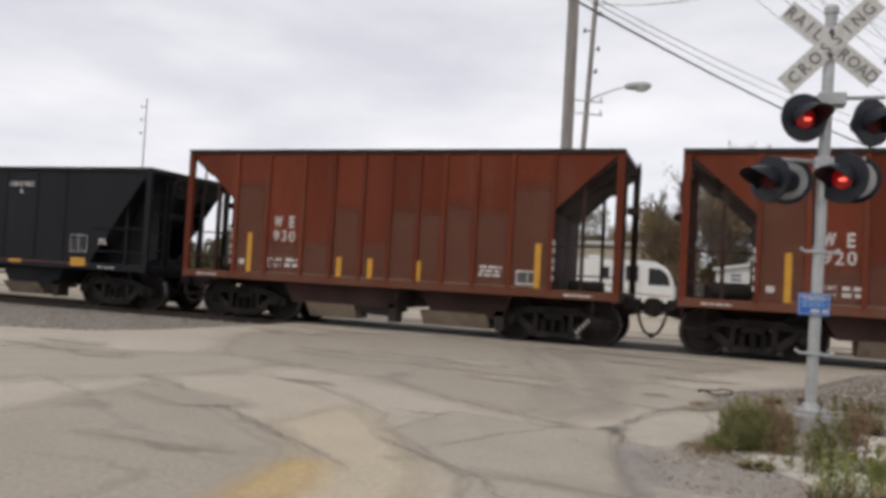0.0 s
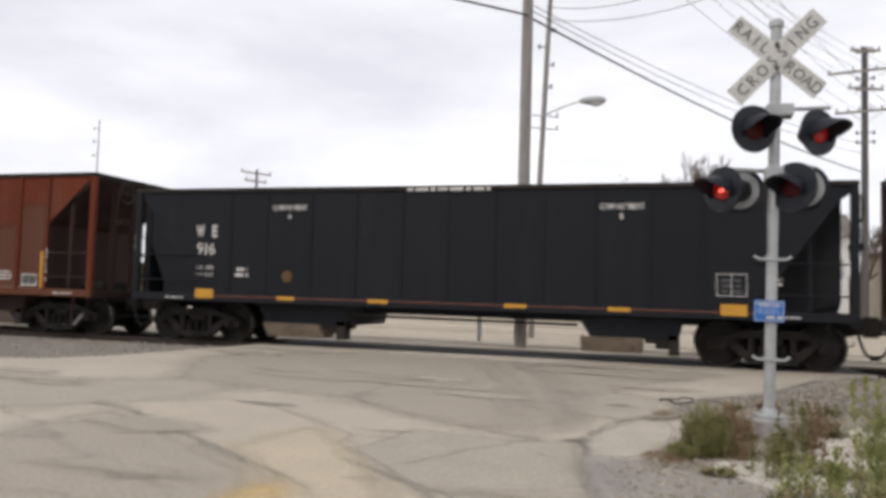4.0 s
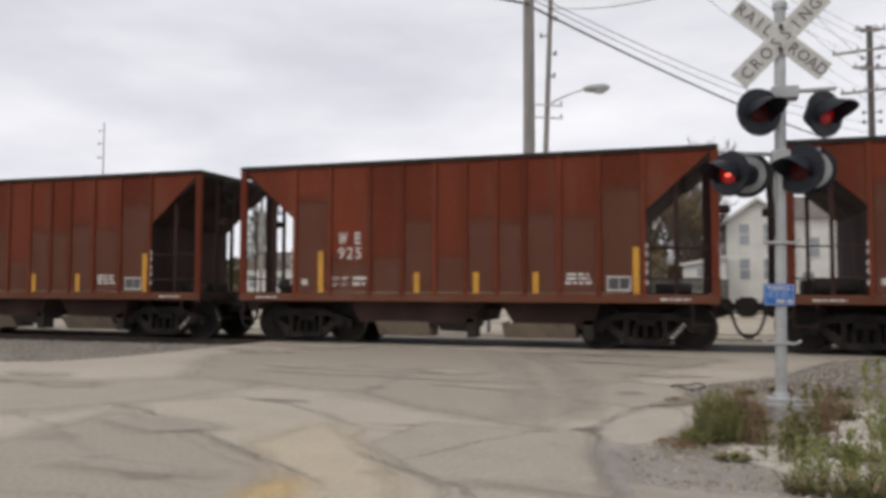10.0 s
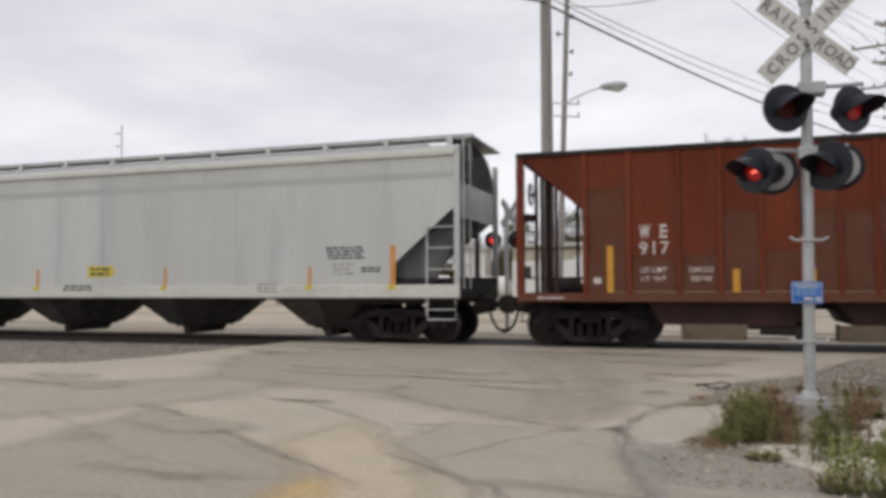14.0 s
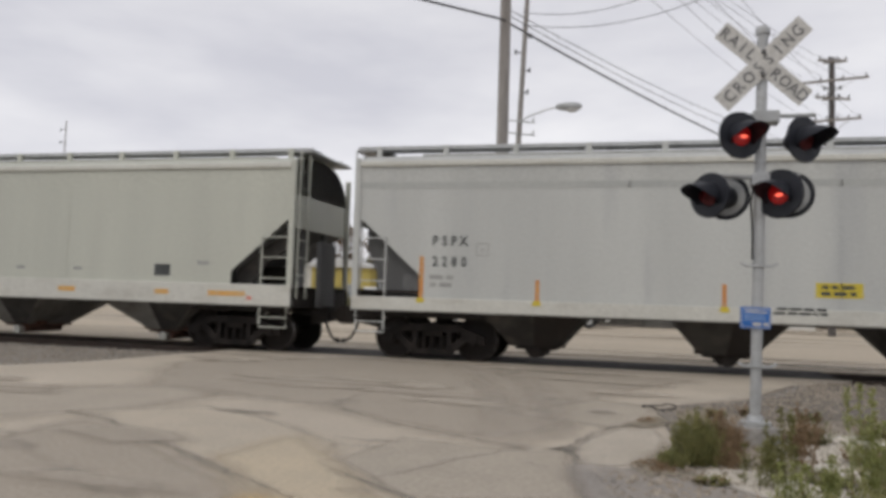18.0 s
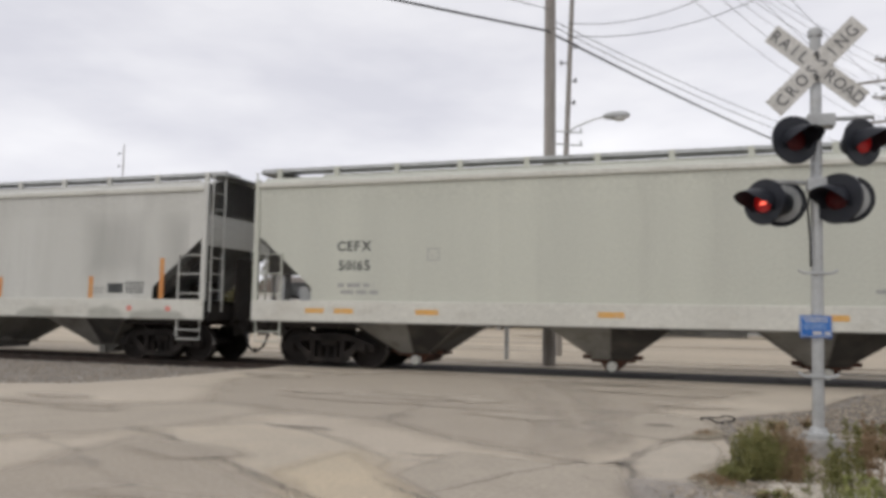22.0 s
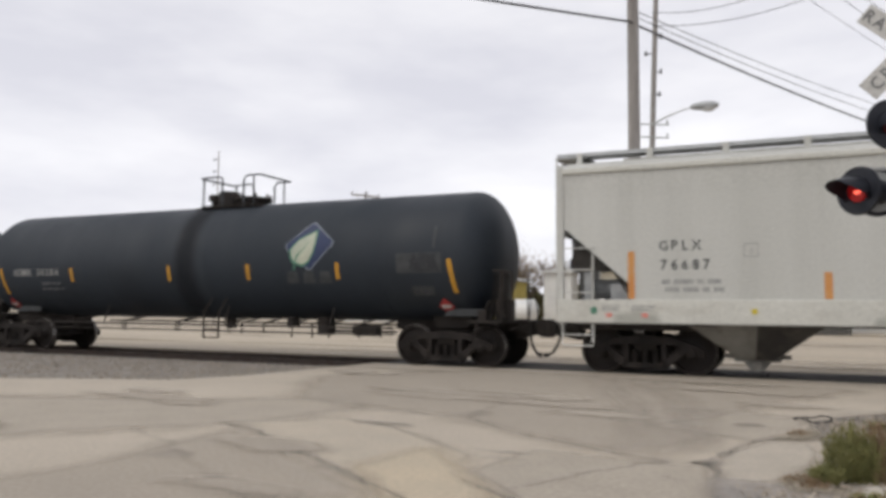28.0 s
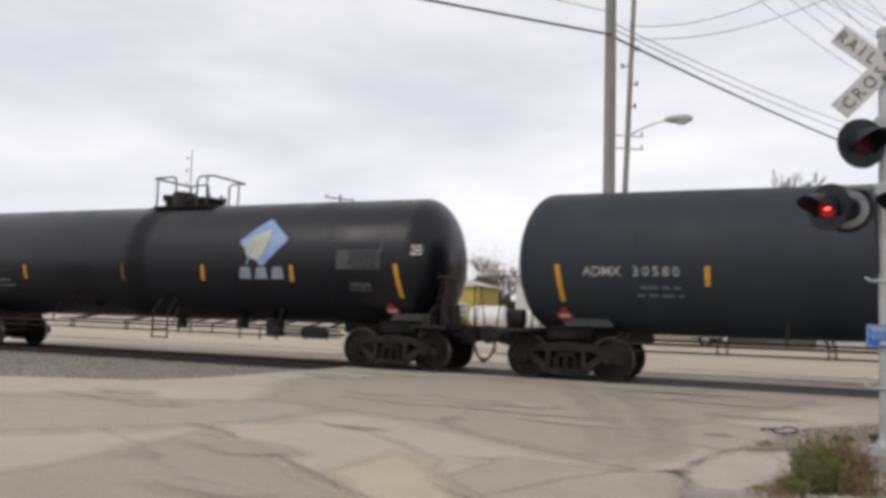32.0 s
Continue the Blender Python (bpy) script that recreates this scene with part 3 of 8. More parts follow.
road = part("road", Geo().slab([(-40, -15), (-0.1, -15), (-0.15, 3), (-0.17, 4.6), (-0.25, 5.05), (-0.34, 5.44), (-0.47, 5.9), (-0.55, 6.2), (-0.42, 6.3), (-0.24, 6.27), (-0.05, 6.55), (0.1, 6.9), (0.17, 7.3), (0.2, 8.12), (0.05, 10.06), (0.47, 10.81), (1.34, 11.81), (2.31, 14.31), (3.7, 16.1),
                                (-9.05, 16.1), (-9.3, 13.5), (-9.45, 11.9), (-10.0, 10.55), (-12.2, 9.6), (-20, 6.6), (-40, 3)], -0.18, 0.0), M_ROAD)
tagged(road, "worn grey road surface, cracked and patched", "road", kind="structure")
lot = tagged(part("lot", Geo().slab([(-260, 18.4), (260, 18.4), (260, 190), (-260, 190)], -0.18, -0.01), M_LOT), "pale concrete lot beyond the tracks", "lot", kind="structure")
bed = part("track_bed", Geo().slab([(-120, 14.9), (-9.02, 14.9), (-9.02, 18.4), (-120, 18.4)], -0.19, -0.12).slab([(3.72, 14.9), (90, 14.9), (90, 18.4), (3.72, 18.4)], -0.19, -0.12)
           .slab([(-9.02, 16.1), (3.72, 16.1), (3.72, 18.4), (-9.02, 18.4)], -0.19, -0.12), M_BALLAST)
tagged(bed, "dark gravel track bed", "track bed", kind="structure")
shoulder = part("ballast_shoulder", Geo().slab([(-60, 5), (-20, 6.62), (-12.2, 9.63), (-10.02, 10.58), (-9.48, 11.9), (-9.33, 13.5), (-9.2, 14.88), (-60, 14.88)], -0.19, -0.035)
                , M_BALLAST)
tagged(shoulder, "dark grey ballast shoulder beside the track", "ballast", kind="structure")
shoulder = part("gravel_verge", Geo().slab([(-0.4, -15), (8, -15), (60, 2), (60, 14.88), (2.8, 14.88), (0.95, 11.8), (0.05, 10.75), (-0.4, 10.0), (-0.3, 8.1), (-0.9, 6.5), (-0.9, 5.17), (-0.7, 3)], -0.19, -0.012), M_GRAVEL)
tagged(shoulder, "pale gravel verge beside the road", "gravel", kind="structure")


CREAM = [(-5.8, 6.95), (-5.27, 7.3), (-4.75, 7.8), (-3.9, 7.42), (-3.14, 6.78), (-2.66, 6.4), (-2.5, 5.66), (-1.97, 5.2), (-1.4, 4.72), (-1.1, 3.6), (-1.0, 2.0), (-1.15, 0.2), (-1.5, -1.4), (-1.9, 0.6), (-1.95, 2.6), (-2.1, 4.1), (-2.2, 4.6), (-2.67, 4.92), (-3.39, 5.45), (-4.19, 5.97), (-5.14, 6.67)]


def flat(z):
    return lambda x, y: (x, y, z)


blot("patch", [(-40, 9), (-12.5, 6.6), (-7.5, 8.4), (-6.0, 9.6), (-5.2, 8.9), (-5.5, 7.2), (-7.0, 5.6), (-9, 3.2), (-40, -6)], flat(0.0012), 0.6, S_PALE, road, 0.4)
blot("patch", [(-5.4, 6.6), (-4.2, 5.85), (-2.8, 4.8), (-2.2, 3.9), (-2.4, 1.5), (-2.9, -2.0), (-3.6, -5.5), (-5.4, -3.0), (-5.9, 1.0), (-5.2, 4.6)], flat(0.0016), 0.3, S_GREY, road, 0.15)
blot("patch", [(-6.5, 9.4), (-3.8, 8.7), (-2.6, 7.8), (-1.3, 7.05), (-0.9, 8.4), (-0.6, 11.5), (0.8, 14.4), (-6.0, 15.3), (-8.2, 12.5)], flat(0.002), 0.5, S_GREY, road, 0.25)
blot("patch", CREAM, flat(0.0026), 0.14, S_CREAM, road, 0.06, "cream concrete patch in the road")
blot("patch", [(-3.1, 6.5), (-2.3, 5.6), (-1.7, 4.6), (-1.4, 3.4), (-2.0, 3.2), (-2.4, 4.6), (-3.2, 5.5)], flat(0.0032), 0.35, S_WARM, road, 0.1, "cream concrete patch in the road")
blot("patch", [(-0.66, 6.9), (-0.55, 7.6), (-0.3, 8.25), (0.02, 8.42), (0.1, 7.9), (0.03, 7.0), (-0.1, 6.62), (-0.28, 6.42), (-0.52, 6.4)], flat(0.0036), 0.07, S_SLAB, road, 0.04, "pale broken slab at the road edge")
blot("patch", [(-1.5, 9.0), (-0.7, 10.6), (0.0, 10.3), (0.12, 8.9), (-0.4, 8.4)], flat(0.004), 0.22, S_PALE, road, 0.1)
blot("patch", [(-2.2, 6.9), (-1.2, 6.7), (-0.75, 6.8), (-0.64, 6.2), (-0.5, 5.45), (-0.34, 4.7), (-0.3, 2.4), (-0.34, 0.4), (-0.5, -2.2), (-0.85, 0.0), (-0.95, 2.4), (-1.3, 4.6), (-1.85, 5.25), (-2.35, 5.8)], flat(0.0044), 0.14, S_PALE, road, 0.07)
blot("paint_stain", [(-2.5, 4.35), (-2.44, 4.52), (-2.3, 4.5), (-2.2, 4.2), (-2.1, 3.9), (-2.16, 3.6), (-2.4, 3.6)], flat(0.005), 0.24, S_YELLOW, road, 0.05, "worn yellow paint on the road")
CRACKS = [
    ([(-2.5, 5.64), (-2.22, 5.39), (-1.94, 5.19), (-1.61, 4.95), (-1.24, 4.68), (-1.0, 4.2)], 0.045),
    ([(-1.94, 5.19), (-1.76, 5.58), (-1.52, 6.15), (-1.16, 6.76), (-0.72, 6.99)], 0.035),
    ([(-3.15, 8.13), (-2.51, 7.67), (-1.97, 7.35), (-1.49, 7.06), (-1.16, 6.93), (-0.72, 6.99)], 0.04),
    ([(-0.72, 6.99), (-0.62, 7.51), (-0.44, 8.24), (-0.18, 8.72)], 0.06),
    ([(-0.72, 6.99), (-0.66, 6.75), (-0.6, 6.5), (-0.58, 6.32)], 0.08),
    ([(-6.04, 9.57), (-5.19, 9.13), (-4.2, 8.59), (-3.59, 8.68), (-3.67, 10.04), (-3.56, 10.96)], 0.05),
    ([(-5.68, 6.96), (-5.14, 6.67), (-4.19, 5.97), (-3.39, 5.45), (-2.67, 4.9), (-2.2, 4.6), (-1.9, 4.2)], 0.06),
    ([(-3.59, 8.68), (-3.3, 8.3), (-2.9, 7.98)], 0.05),
    ([(-4.34, 4.25), (-4.26, 4.54), (-3.98, 4.75), (-3.34, 4.27), (-2.69, 4.14)], 0.06),
    ([(-6.64, 6.38), (-5.9, 5.94), (-5.49, 5.79), (-4.58, 5.07), (-3.93, 4.74)], 0.05),
    ([(-4.75, 7.8), (-4.1, 7.6), (-3.3, 7.0), (-2.7, 6.45)], 0.05),
    ([(-3.9, 3.78), (-3.43, 3.84), (-3.14, 3.77), (-3.03, 3.46), (-3.14, 3.15)], 0.07),
    ([(-2.75, 6.72), (-2.45, 6.62), (-2.25, 6.72)], 0.05),
    ([(-0.95, 6.3), (-0.86, 6.19), (-0.78, 6.12)], 0.025),
]
for i, (path, w) in enumerate(CRACKS):
    trace("crack", path, w * 2.0, 0.0056 + 0.0001 * i, S_DARK, road, i, 0.03)
    if i not in (5, 8, 9, 10, 11):
        trace("crack", path, w * 0.62, 0.0072 + 0.0001 * i, S_CRACK, road, i + 40, 0.022, 0.07)
for i, (x, y, a, b) in enumerate([(-5.6, 6.92, 0.35, 0.12), (-4.2, 7.67, 0.42, 0.13), (-2.3, 6.66, 0.2, 0.06), (-4.96, 5.26, 0.26, 0.2), (-3.97, 4.72, 0.25, 0.08), (-1.24, 10.5, 0.55, 0.2), (-1.18, 9.22, 0.2, 0.16), (-0.52, 9.47, 0.18, 0.14),
                                  (-2.3, 6.36, 0.22, 0.07), (-3.62, 8.9, 0.2, 0.3), (-1.9, 4.9, 0.16, 0.08), (-0.68, 6.95, 0.1, 0.16), (-1.16, 6.9, 0.1, 0.08)]):
    rim = [(x + a * math.cos(q) * random.Random(i * 40 + j).uniform(0.6, 1.1), y + b * math.sin(q) * random.Random(i * 40 + j).uniform(0.6, 1.1)) for j, q in enumerate(np.linspace(0, 6.28, 14)[:-1])]
    blot("pothole", rim, flat(0.009 + 0.0002 * i), 0.07, S_CRACK if i in (1, 7, 11) else S_DARK, road, 0.035)
for i, k in enumerate((0.0, -0.28, -0.75, -1.05)):
    trace("tyre_mark", [(-2.6 + k, 14.6), (-1.7 + k, 12.3), (-1.15 + k * 0.9, 10.3), (-0.9 + k * 0.8, 8.5), (-0.8 + k * 0.7, 7.3)], 0.3, 0.0124 + 0.0002 * i, S_TRACK, road, 70 + i, 0.0, 0.5)
for i in range(26):
    rn = random.Random(500 + i)
    x, y = rn.uniform(-9, 0), rn.uniform(4.2, 15)
    w, d = rn.uniform(0.3, 1.4), rn.uniform(0.1, 0.4)
    blot("stain", [(x - w, y), (x - w * 0.4, y + d), (x + w * 0.5, y + d * 0.7), (x + w, y - d * 0.2), (x + w * 0.2, y - d)], flat(0.0136 + 0.0002 * i), 0.16, rn.choice((S_GREY, S_PALE, S_GREY)), road, 0.1)

for i in range(46):
    rn = random.Random(900 + i)
    y = 19.5 + 60 * rn.random() ** 1.8
    x, w, d = rn.uniform(-1.1, 0.35) * (y + 4), y * rn.uniform(0.06, 0.3), y * rn.uniform(0.01, 0.03)
    blot("stain", [(x - w, y), (x - w * 0.5, y + d), (x + w * 0.4, y + d * 0.8), (x + w, y + d * 0.1), (x + w * 0.5, y - d), (x - w * 0.4, y - d * 0.7)], flat(-0.008 + 0.0004 * i), d * 0.9, rn.choice((S_LOTDARK, S_LOTPALE, S_LOTPALE)), lot, max(0.3, d * 0.6))

for y in (TY - 0.7525, TY + 0.7525):
    g = Geo().box(-160, 120, y - 0.036, y + 0.036, -0.045, 0.0).box(-160, 120, y - 0.01, y + 0.01, -0.13, -0.045).box(-160, 120, y - 0.07, y + 0.07, -0.15, -0.13)
    tagged(part("rail", g, M_RAIL), "rusty steel running rail of the track", "rail", kind="structure")
crossing = thing("level_crossing", "dark timber planks flush with the rails at the crossing", "crossing", kind="structure")
for x in np.arange(-9.0, 3.6, 2.1):
    for y0, y1 in ((TY - 0.66, TY - 0.24), (TY - 0.22, TY + 0.2), (TY + 0.22, TY + 0.66), (TY + 0.85, TY + 1.45)):
        part("plank", Geo().box(x + 0.01, x + 2.09, y0, y1, -0.11, -0.006 - 0.004 * random.random()), M_CROSS, crossing)
ties = thing("ties", "row of dark creosoted timber ties under the rails", "ties", kind="structure")
tie_mesh = None
for x in list(np.arange(-62, -9.3, 0.52)) + list(np.arange(3.95, 22, 0.52)):
    if tie_mesh is None:
        ob = part("tie", Geo().box(-0.11, 0.11, -1.28, 1.28, -0.17, -0.10), M_TIE, ties)
        tie_mesh = ob.data
    else:
        ob = new("tie", tie_mesh)
        ob.parent = ties
    ob.location = (float(x), TY, 0)


def stones(n, place, size, seed):
    """Loose stones: squashed six-cornered lumps, each turned its own way."""
    rnd = random.Random(seed)
    g = Geo()
    shape = [(1, 0, 0), (-1, 0, 0), (0, 1, 0), (0, -1, 0), (0, 0, 1), (0, 0, -1)]
    faces = [(0, 2, 4), (2, 1, 4), (1, 3, 4), (3, 0, 4), (2, 0, 5), (1, 2, 5), (3, 1, 5), (0, 3, 5)]
    for _ in range(n):
        x, y, z = place(rnd)
        s = size * rnd.uniform(0.4, 1.3)
        m = pose(x, y, z + s * 0.25, rnd.uniform(0, 360), rnd.uniform(0, 360), rnd.uniform(0, 360))
        k = [rnd.uniform(0.6, 1.2) for _ in range(3)]
        g.add([m @ Vector((a * s * k[0], b * s * k[1], c * s * 0.7 * k[2])) for a, b, c in shape], faces)
    return g


def right_edge(y):
    return float(np.interp(y, [3, 4.6, 5.44, 6.22, 6.5, 8.12, 10.06, 10.81, 11.81, 14.31], [-0.1, -0.13, -0.3, -0.52, 0.0, 0.33, 0.18, 0.6, 1.5, 2.5]))


def right_place(rnd):
    y = rnd.uniform(3.6, 15.5)
    return right_edge(y) + abs(rnd.gauss(0, 1)) * 1.3, y, -0.014


def left_place(rnd):
    x = rnd.uniform(-24, -9.25)
    y = rnd.uniform(float(np.interp(x, [-24, -12.2, -10.0, -9.4], [5.3, 9.65, 10.65, 12.2])), 15.6)
    return x, y, -0.035 if y < 14.9 else -0.12


tagged(part("gravel", stones(4200, right_place, 0.028, 11), M_STONE), "loose pale limestone gravel beside the road", "gravel", kind="stuff")
WHITE_A = [(0.3, 6.5), (0.62, 6.85), (0.9, 6.5), (1.35, 6.3), (1.3, 5.75), (0.9, 5.6), (0.55, 6.05)]
WHITE_B = [(1.2, 7.0), (1.3, 8.6), (2.0, 9.0), (2.8, 8.2), (2.4, 6.7), (1.5, 6.6)]


def verge(x, y):
    """The top of the road, falling to the gravel past the road's edge."""
    edge = float(np.interp(y, [3, 4.6, 5.44, 6.2, 6.3, 6.9, 8.1, 10.06, 10.8, 11.8, 14.3], [-0.15, -0.17, -0.34, -0.52, -0.1, 0.1, 0.2, 0.05, 0.47, 1.34, 2.31]))
    return x, y, float(np.interp(x - edge, [0.0, 0.1], [0.0215, -0.007]))


for poly in (WHITE_A, WHITE_B):
    blot("gravel_patch", poly, lambda x, y: (x, y, -0.005), 0.16, S_WHITE, shoulder, 0.06, "bright white limestone gravel")
blot("dirt", [(-0.56, 6.3), (-0.08, 6.28), (0.32, 6.13), (0.72, 5.85), (0.9, 5.3), (0.95, 3.4), (0.75, 1.2), (0.5, -1.8), (0.15, -4.0), (-0.1, -1.0), (-0.17, 2.0), (-0.22, 4.4), (-0.4, 5.2), (-0.55, 5.85)], verge, 0.16, S_TAR, shoulder, 0.06, "grey dirt of crumbled asphalt at the road edge")
blot("dirt", [(0.5, 10.6), (1.5, 11.9), (2.5, 14.3), (3.7, 15.6), (5.5, 14.6), (4.2, 12.0), (2.6, 10.4), (1.3, 9.9)], verge, 0.3, S_BED, shoulder, 0.12, "grey-brown dirt between road and track")
blot("litter", [(-0.12, 6.5), (0.02, 6.9), (0.15, 7.5), (0.3, 6.6), (0.2, 6.3), (-0.05, 6.2)], lambda x, y: (x, y, verge(x, y)[2] + 0.002), 0.14, S_LITTER, shoulder, 0.05, "dry plant litter at the road edge")
blot("litter", [(-0.25, 8.55), (0.1, 9.4), (0.25, 9.1), (0.0, 8.5)], lambda x, y: (x, y, verge(x, y)[2] + 0.002), 0.12, S_LITTER, shoulder, 0.05, "dry plant litter at the road edge")


def white_place(rnd):
    poly = WHITE_A if rnd.random() < 0.4 else WHITE_B
    k = [rnd.random() ** 2 for _ in poly]
    return sum(a * p[0] for a, p in zip(k, poly)) / sum(k), sum(a * p[1] for a, p in zip(k, poly)) / sum(k), -0.01


tagged(part("white_gravel", stones(2000, white_place, 0.026, 14), M_WHITEGRAVEL), "loose white limestone gravel among the weeds", "gravel", kind="stuff")
tagged(part("asphalt_crumbs", stones(900, lambda r: (lambda y: (right_edge(y) + 0.02 + r.gauss(0, 0.07), y, -0.012))(r.uniform(3.2, 14.5)), 0.022, 13), M_CRUMB), "crumbled dark asphalt along the road edge", "asphalt", kind="stuff")
tagged(part("ballast", stones(4800, left_place, 0.035, 12), M_DARKSTONE), "loose grey track ballast", "ballast", kind="stuff")

# ---- the crossing signal ----
SX, SY = 1.0, 8.11
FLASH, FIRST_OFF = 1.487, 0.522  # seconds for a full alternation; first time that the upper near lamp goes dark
turning = []


def lamp(name, parent, m, lit=None, bulb=(M_LIT, M_HOT), size=0.25):
    """A flashing-light unit: round black backplate, hood, housing, and a turning lens disc with a lit and an unlit face."""
    plate = part(name, Geo().lathe([(0.0, 0.105), (0.012, 0.11), (0.012, size - 0.005), (-0.012, size), (-0.012, 0.105)], Matrix(), 36), M_LAMPBLACK, parent, "round black backplate", smooth=True)
    plate.matrix_basis = m
    part("housing", Geo().lathe([(-0.01, 0.115), (-0.14, 0.115), (-0.2, 0.07), (-0.2, 0.0)], Matrix(), 20), M_LAMPBLACK, plate, smooth=True)
    g = Geo()
    n = 20
    for r in (0.128, 0.12):
        vs = []
        for i in range(n + 1):
            a = radians(-40 + 260 * i / n)
            ln = 0.05 + 0.26 * min(1.0, max(0.0, math.sin(a) + 0.3)) ** 0.8
            for k in (0.0, 0.5, 1.0):
                vs.append((ln * k, (r + 0.016 * k) * math.cos(a), (r + 0.01 * k) * math.sin(a) - 0.2 * ln * k * k))
        g.add(vs, [(3 * i + j, 3 * i + j + 1, 3 * i + j + 4, 3 * i + j + 3) for i in range(n) for j in (0, 1)])
    part("hood", g, M_LAMPBLACK, plate, smooth=True)
    rim = Geo().lathe([(0.0, 0.104), (0.014, 0.1), (0.03, 0.06), (0.036, 0.0)], Matrix(), 24)
    if lit is None:
        part("lens", rim, M_UNLIT, plate, smooth=True)
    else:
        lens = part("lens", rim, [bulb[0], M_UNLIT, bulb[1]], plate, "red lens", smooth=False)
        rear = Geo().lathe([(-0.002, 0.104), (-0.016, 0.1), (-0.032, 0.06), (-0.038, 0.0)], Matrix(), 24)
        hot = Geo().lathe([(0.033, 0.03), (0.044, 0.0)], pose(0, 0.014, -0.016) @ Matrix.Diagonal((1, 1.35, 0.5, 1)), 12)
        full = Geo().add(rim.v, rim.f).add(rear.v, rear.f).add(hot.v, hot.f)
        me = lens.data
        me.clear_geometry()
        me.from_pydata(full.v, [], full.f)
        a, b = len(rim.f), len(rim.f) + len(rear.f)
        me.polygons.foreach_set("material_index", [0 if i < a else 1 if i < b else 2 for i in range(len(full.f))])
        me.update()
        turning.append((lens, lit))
    return plate


def facing(x, y, z, deg):
    """A pose at (x, y, z) whose local x axis points deg away from -y, turned towards +x."""
    return pose(x, y, z, 0, 0, -90 + deg)


signal = thing("crossing_signal", "galvanised railroad crossing signal mast with crossbuck and flashing red lamps", "crossing signal", pose(SX - 0.035, SY, 0, 0, 0.8, 0))
part("pole", Geo().lathe([(0.14, 0.053), (4.02, 0.053)], pose(0, 0, 0, 0, -90, 0), 24), M_GALV, signal, smooth=True)
part("cap", Geo().lathe([(3.99, 0.053), (3.99, 0.068), (4.045, 0.07), (4.07, 0.05), (4.08, 0.0)], pose(0, 0, 0, 0, -90, 0), 24), M_GALV, signal, smooth=True)
part("base", Geo().lathe([(0.16, 0.15), (0.2, 0.15), (0.205, 0.085), (0.25, 0.075), (0.26, 0.054)], pose(0, 0, 0, 0, -90, 0), 20), M_GALV, signal, smooth=True)
for a in (45, 135, 225, 315):
    part("bolt", Geo().rod((0.115 * math.cos(radians(a)), 0.115 * math.sin(radians(a)), 0.08), (0.115 * math.cos(radians(a)), 0.115 * math.sin(radians(a)), 0.2), 0.016), M_GALV, signal)
for tilt, words, flip, half in ((46.5, "CROSSING", 0, 0.575), (-39, "RAILROAD", 1, 0.53)):
    blade = part("crossbuck_blade", Geo().box(-half, half, -0.004, 0.004, -0.1, 0.1), M_SIGNWHITE, signal, "white crossbuck blade with dark letters", bevel=0.003)
    blade.matrix_basis = pose(0.0, -0.07 - 0.01 * (1 - flip), 3.675, 0, -tilt, 10)
    for j, ch in enumerate(words):
        at = -0.46 + j * 0.92 / 7 if not flip else (-0.305 if j < 4 else 0.325) + (j % 4 - 1.5) * 0.107
        word(ch, at, 0, -0.0065, 0.115, M_SIGNLETTER, blade, 0.92, 0.012)
for z in (3.56, 3.79):
    part("bolt", Geo().rod((0.0, -0.075, z), (0.0, -0.105, z), 0.022, 10), M_SIGNBLACK, signal)
for z in (3.15, 2.53):
    part("junction_box", Geo().box(-0.085, 0.16 if z > 3 else 0.1, -0.1, 0.1, z - 0.06, z + 0.06), M_GALV, signal, bevel=0.012)
part("lamp_arm", Geo().tube([(-0.2, -0.03, 3.17), (0.28, 0.0, 3.17), (0.5, 0.06, 3.19)], 0.022, 8), M_GALV, signal)
part("lamp_arm", Geo().tube([(-0.5, -0.02, 2.58), (-0.1, 0.0, 2.56), (0.12, 0.0, 2.56), (0.36, 0.04, 2.6)], 0.022, 8), M_GALV, signal)
lamp("lamp_backplate", signal, facing(-0.205, -0.18, 2.945, 27), 0, size=0.232)
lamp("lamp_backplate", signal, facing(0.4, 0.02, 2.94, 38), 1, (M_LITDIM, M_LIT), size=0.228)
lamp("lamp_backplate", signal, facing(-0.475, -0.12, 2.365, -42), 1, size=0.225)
lamp("lamp_backplate", signal, facing(0.155, -0.14, 2.385, -36), 0, size=0.24)
for x, y, z, d in ((-0.29, 0.14, 2.38, 160), (0.3, 0.14, 2.41, 160)):
    back = lamp("lamp_backplate", signal, facing(x, y, z, d), size=0.23)
    part("back_panel", Geo().lathe([(-0.016, 0.185), (-0.02, 0.0)], Matrix(), 30), M_LAMPGREY, back, "weathered grey back of the plate")
part("cable", Geo().tube([(-0.06, -0.06, 2.5), (-0.09, -0.09, 2.3), (-0.065, -0.07, 2.0), (-0.06, -0.06, 1.75)], 0.012), M_RUBBER, signal)
for z in (1.7, 0.735):
    part("clamp", Geo().lathe([(z - 0.015, 0.066), (z + 0.015, 0.066)], pose(0, 0, 0, 0, -90, 0), 16).tube([(-0.17, -0.055, z + 0.02), (-0.12, -0.06, z - 0.01), (0.12, -0.06, z - 0.01), (0.17, -0.055, z + 0.02)], 0.013), M_GALV, signal)
sign = part("notice_sign", Geo().box(-0.14, 0.14, -0.006, 0.006, -0.105, 0.105), M_BLUE, signal, "small blue emergency notice sign", bevel=0.012)
sign.matrix_basis = pose(-0.025, -0.07, 1.19, 0, 0, 4)
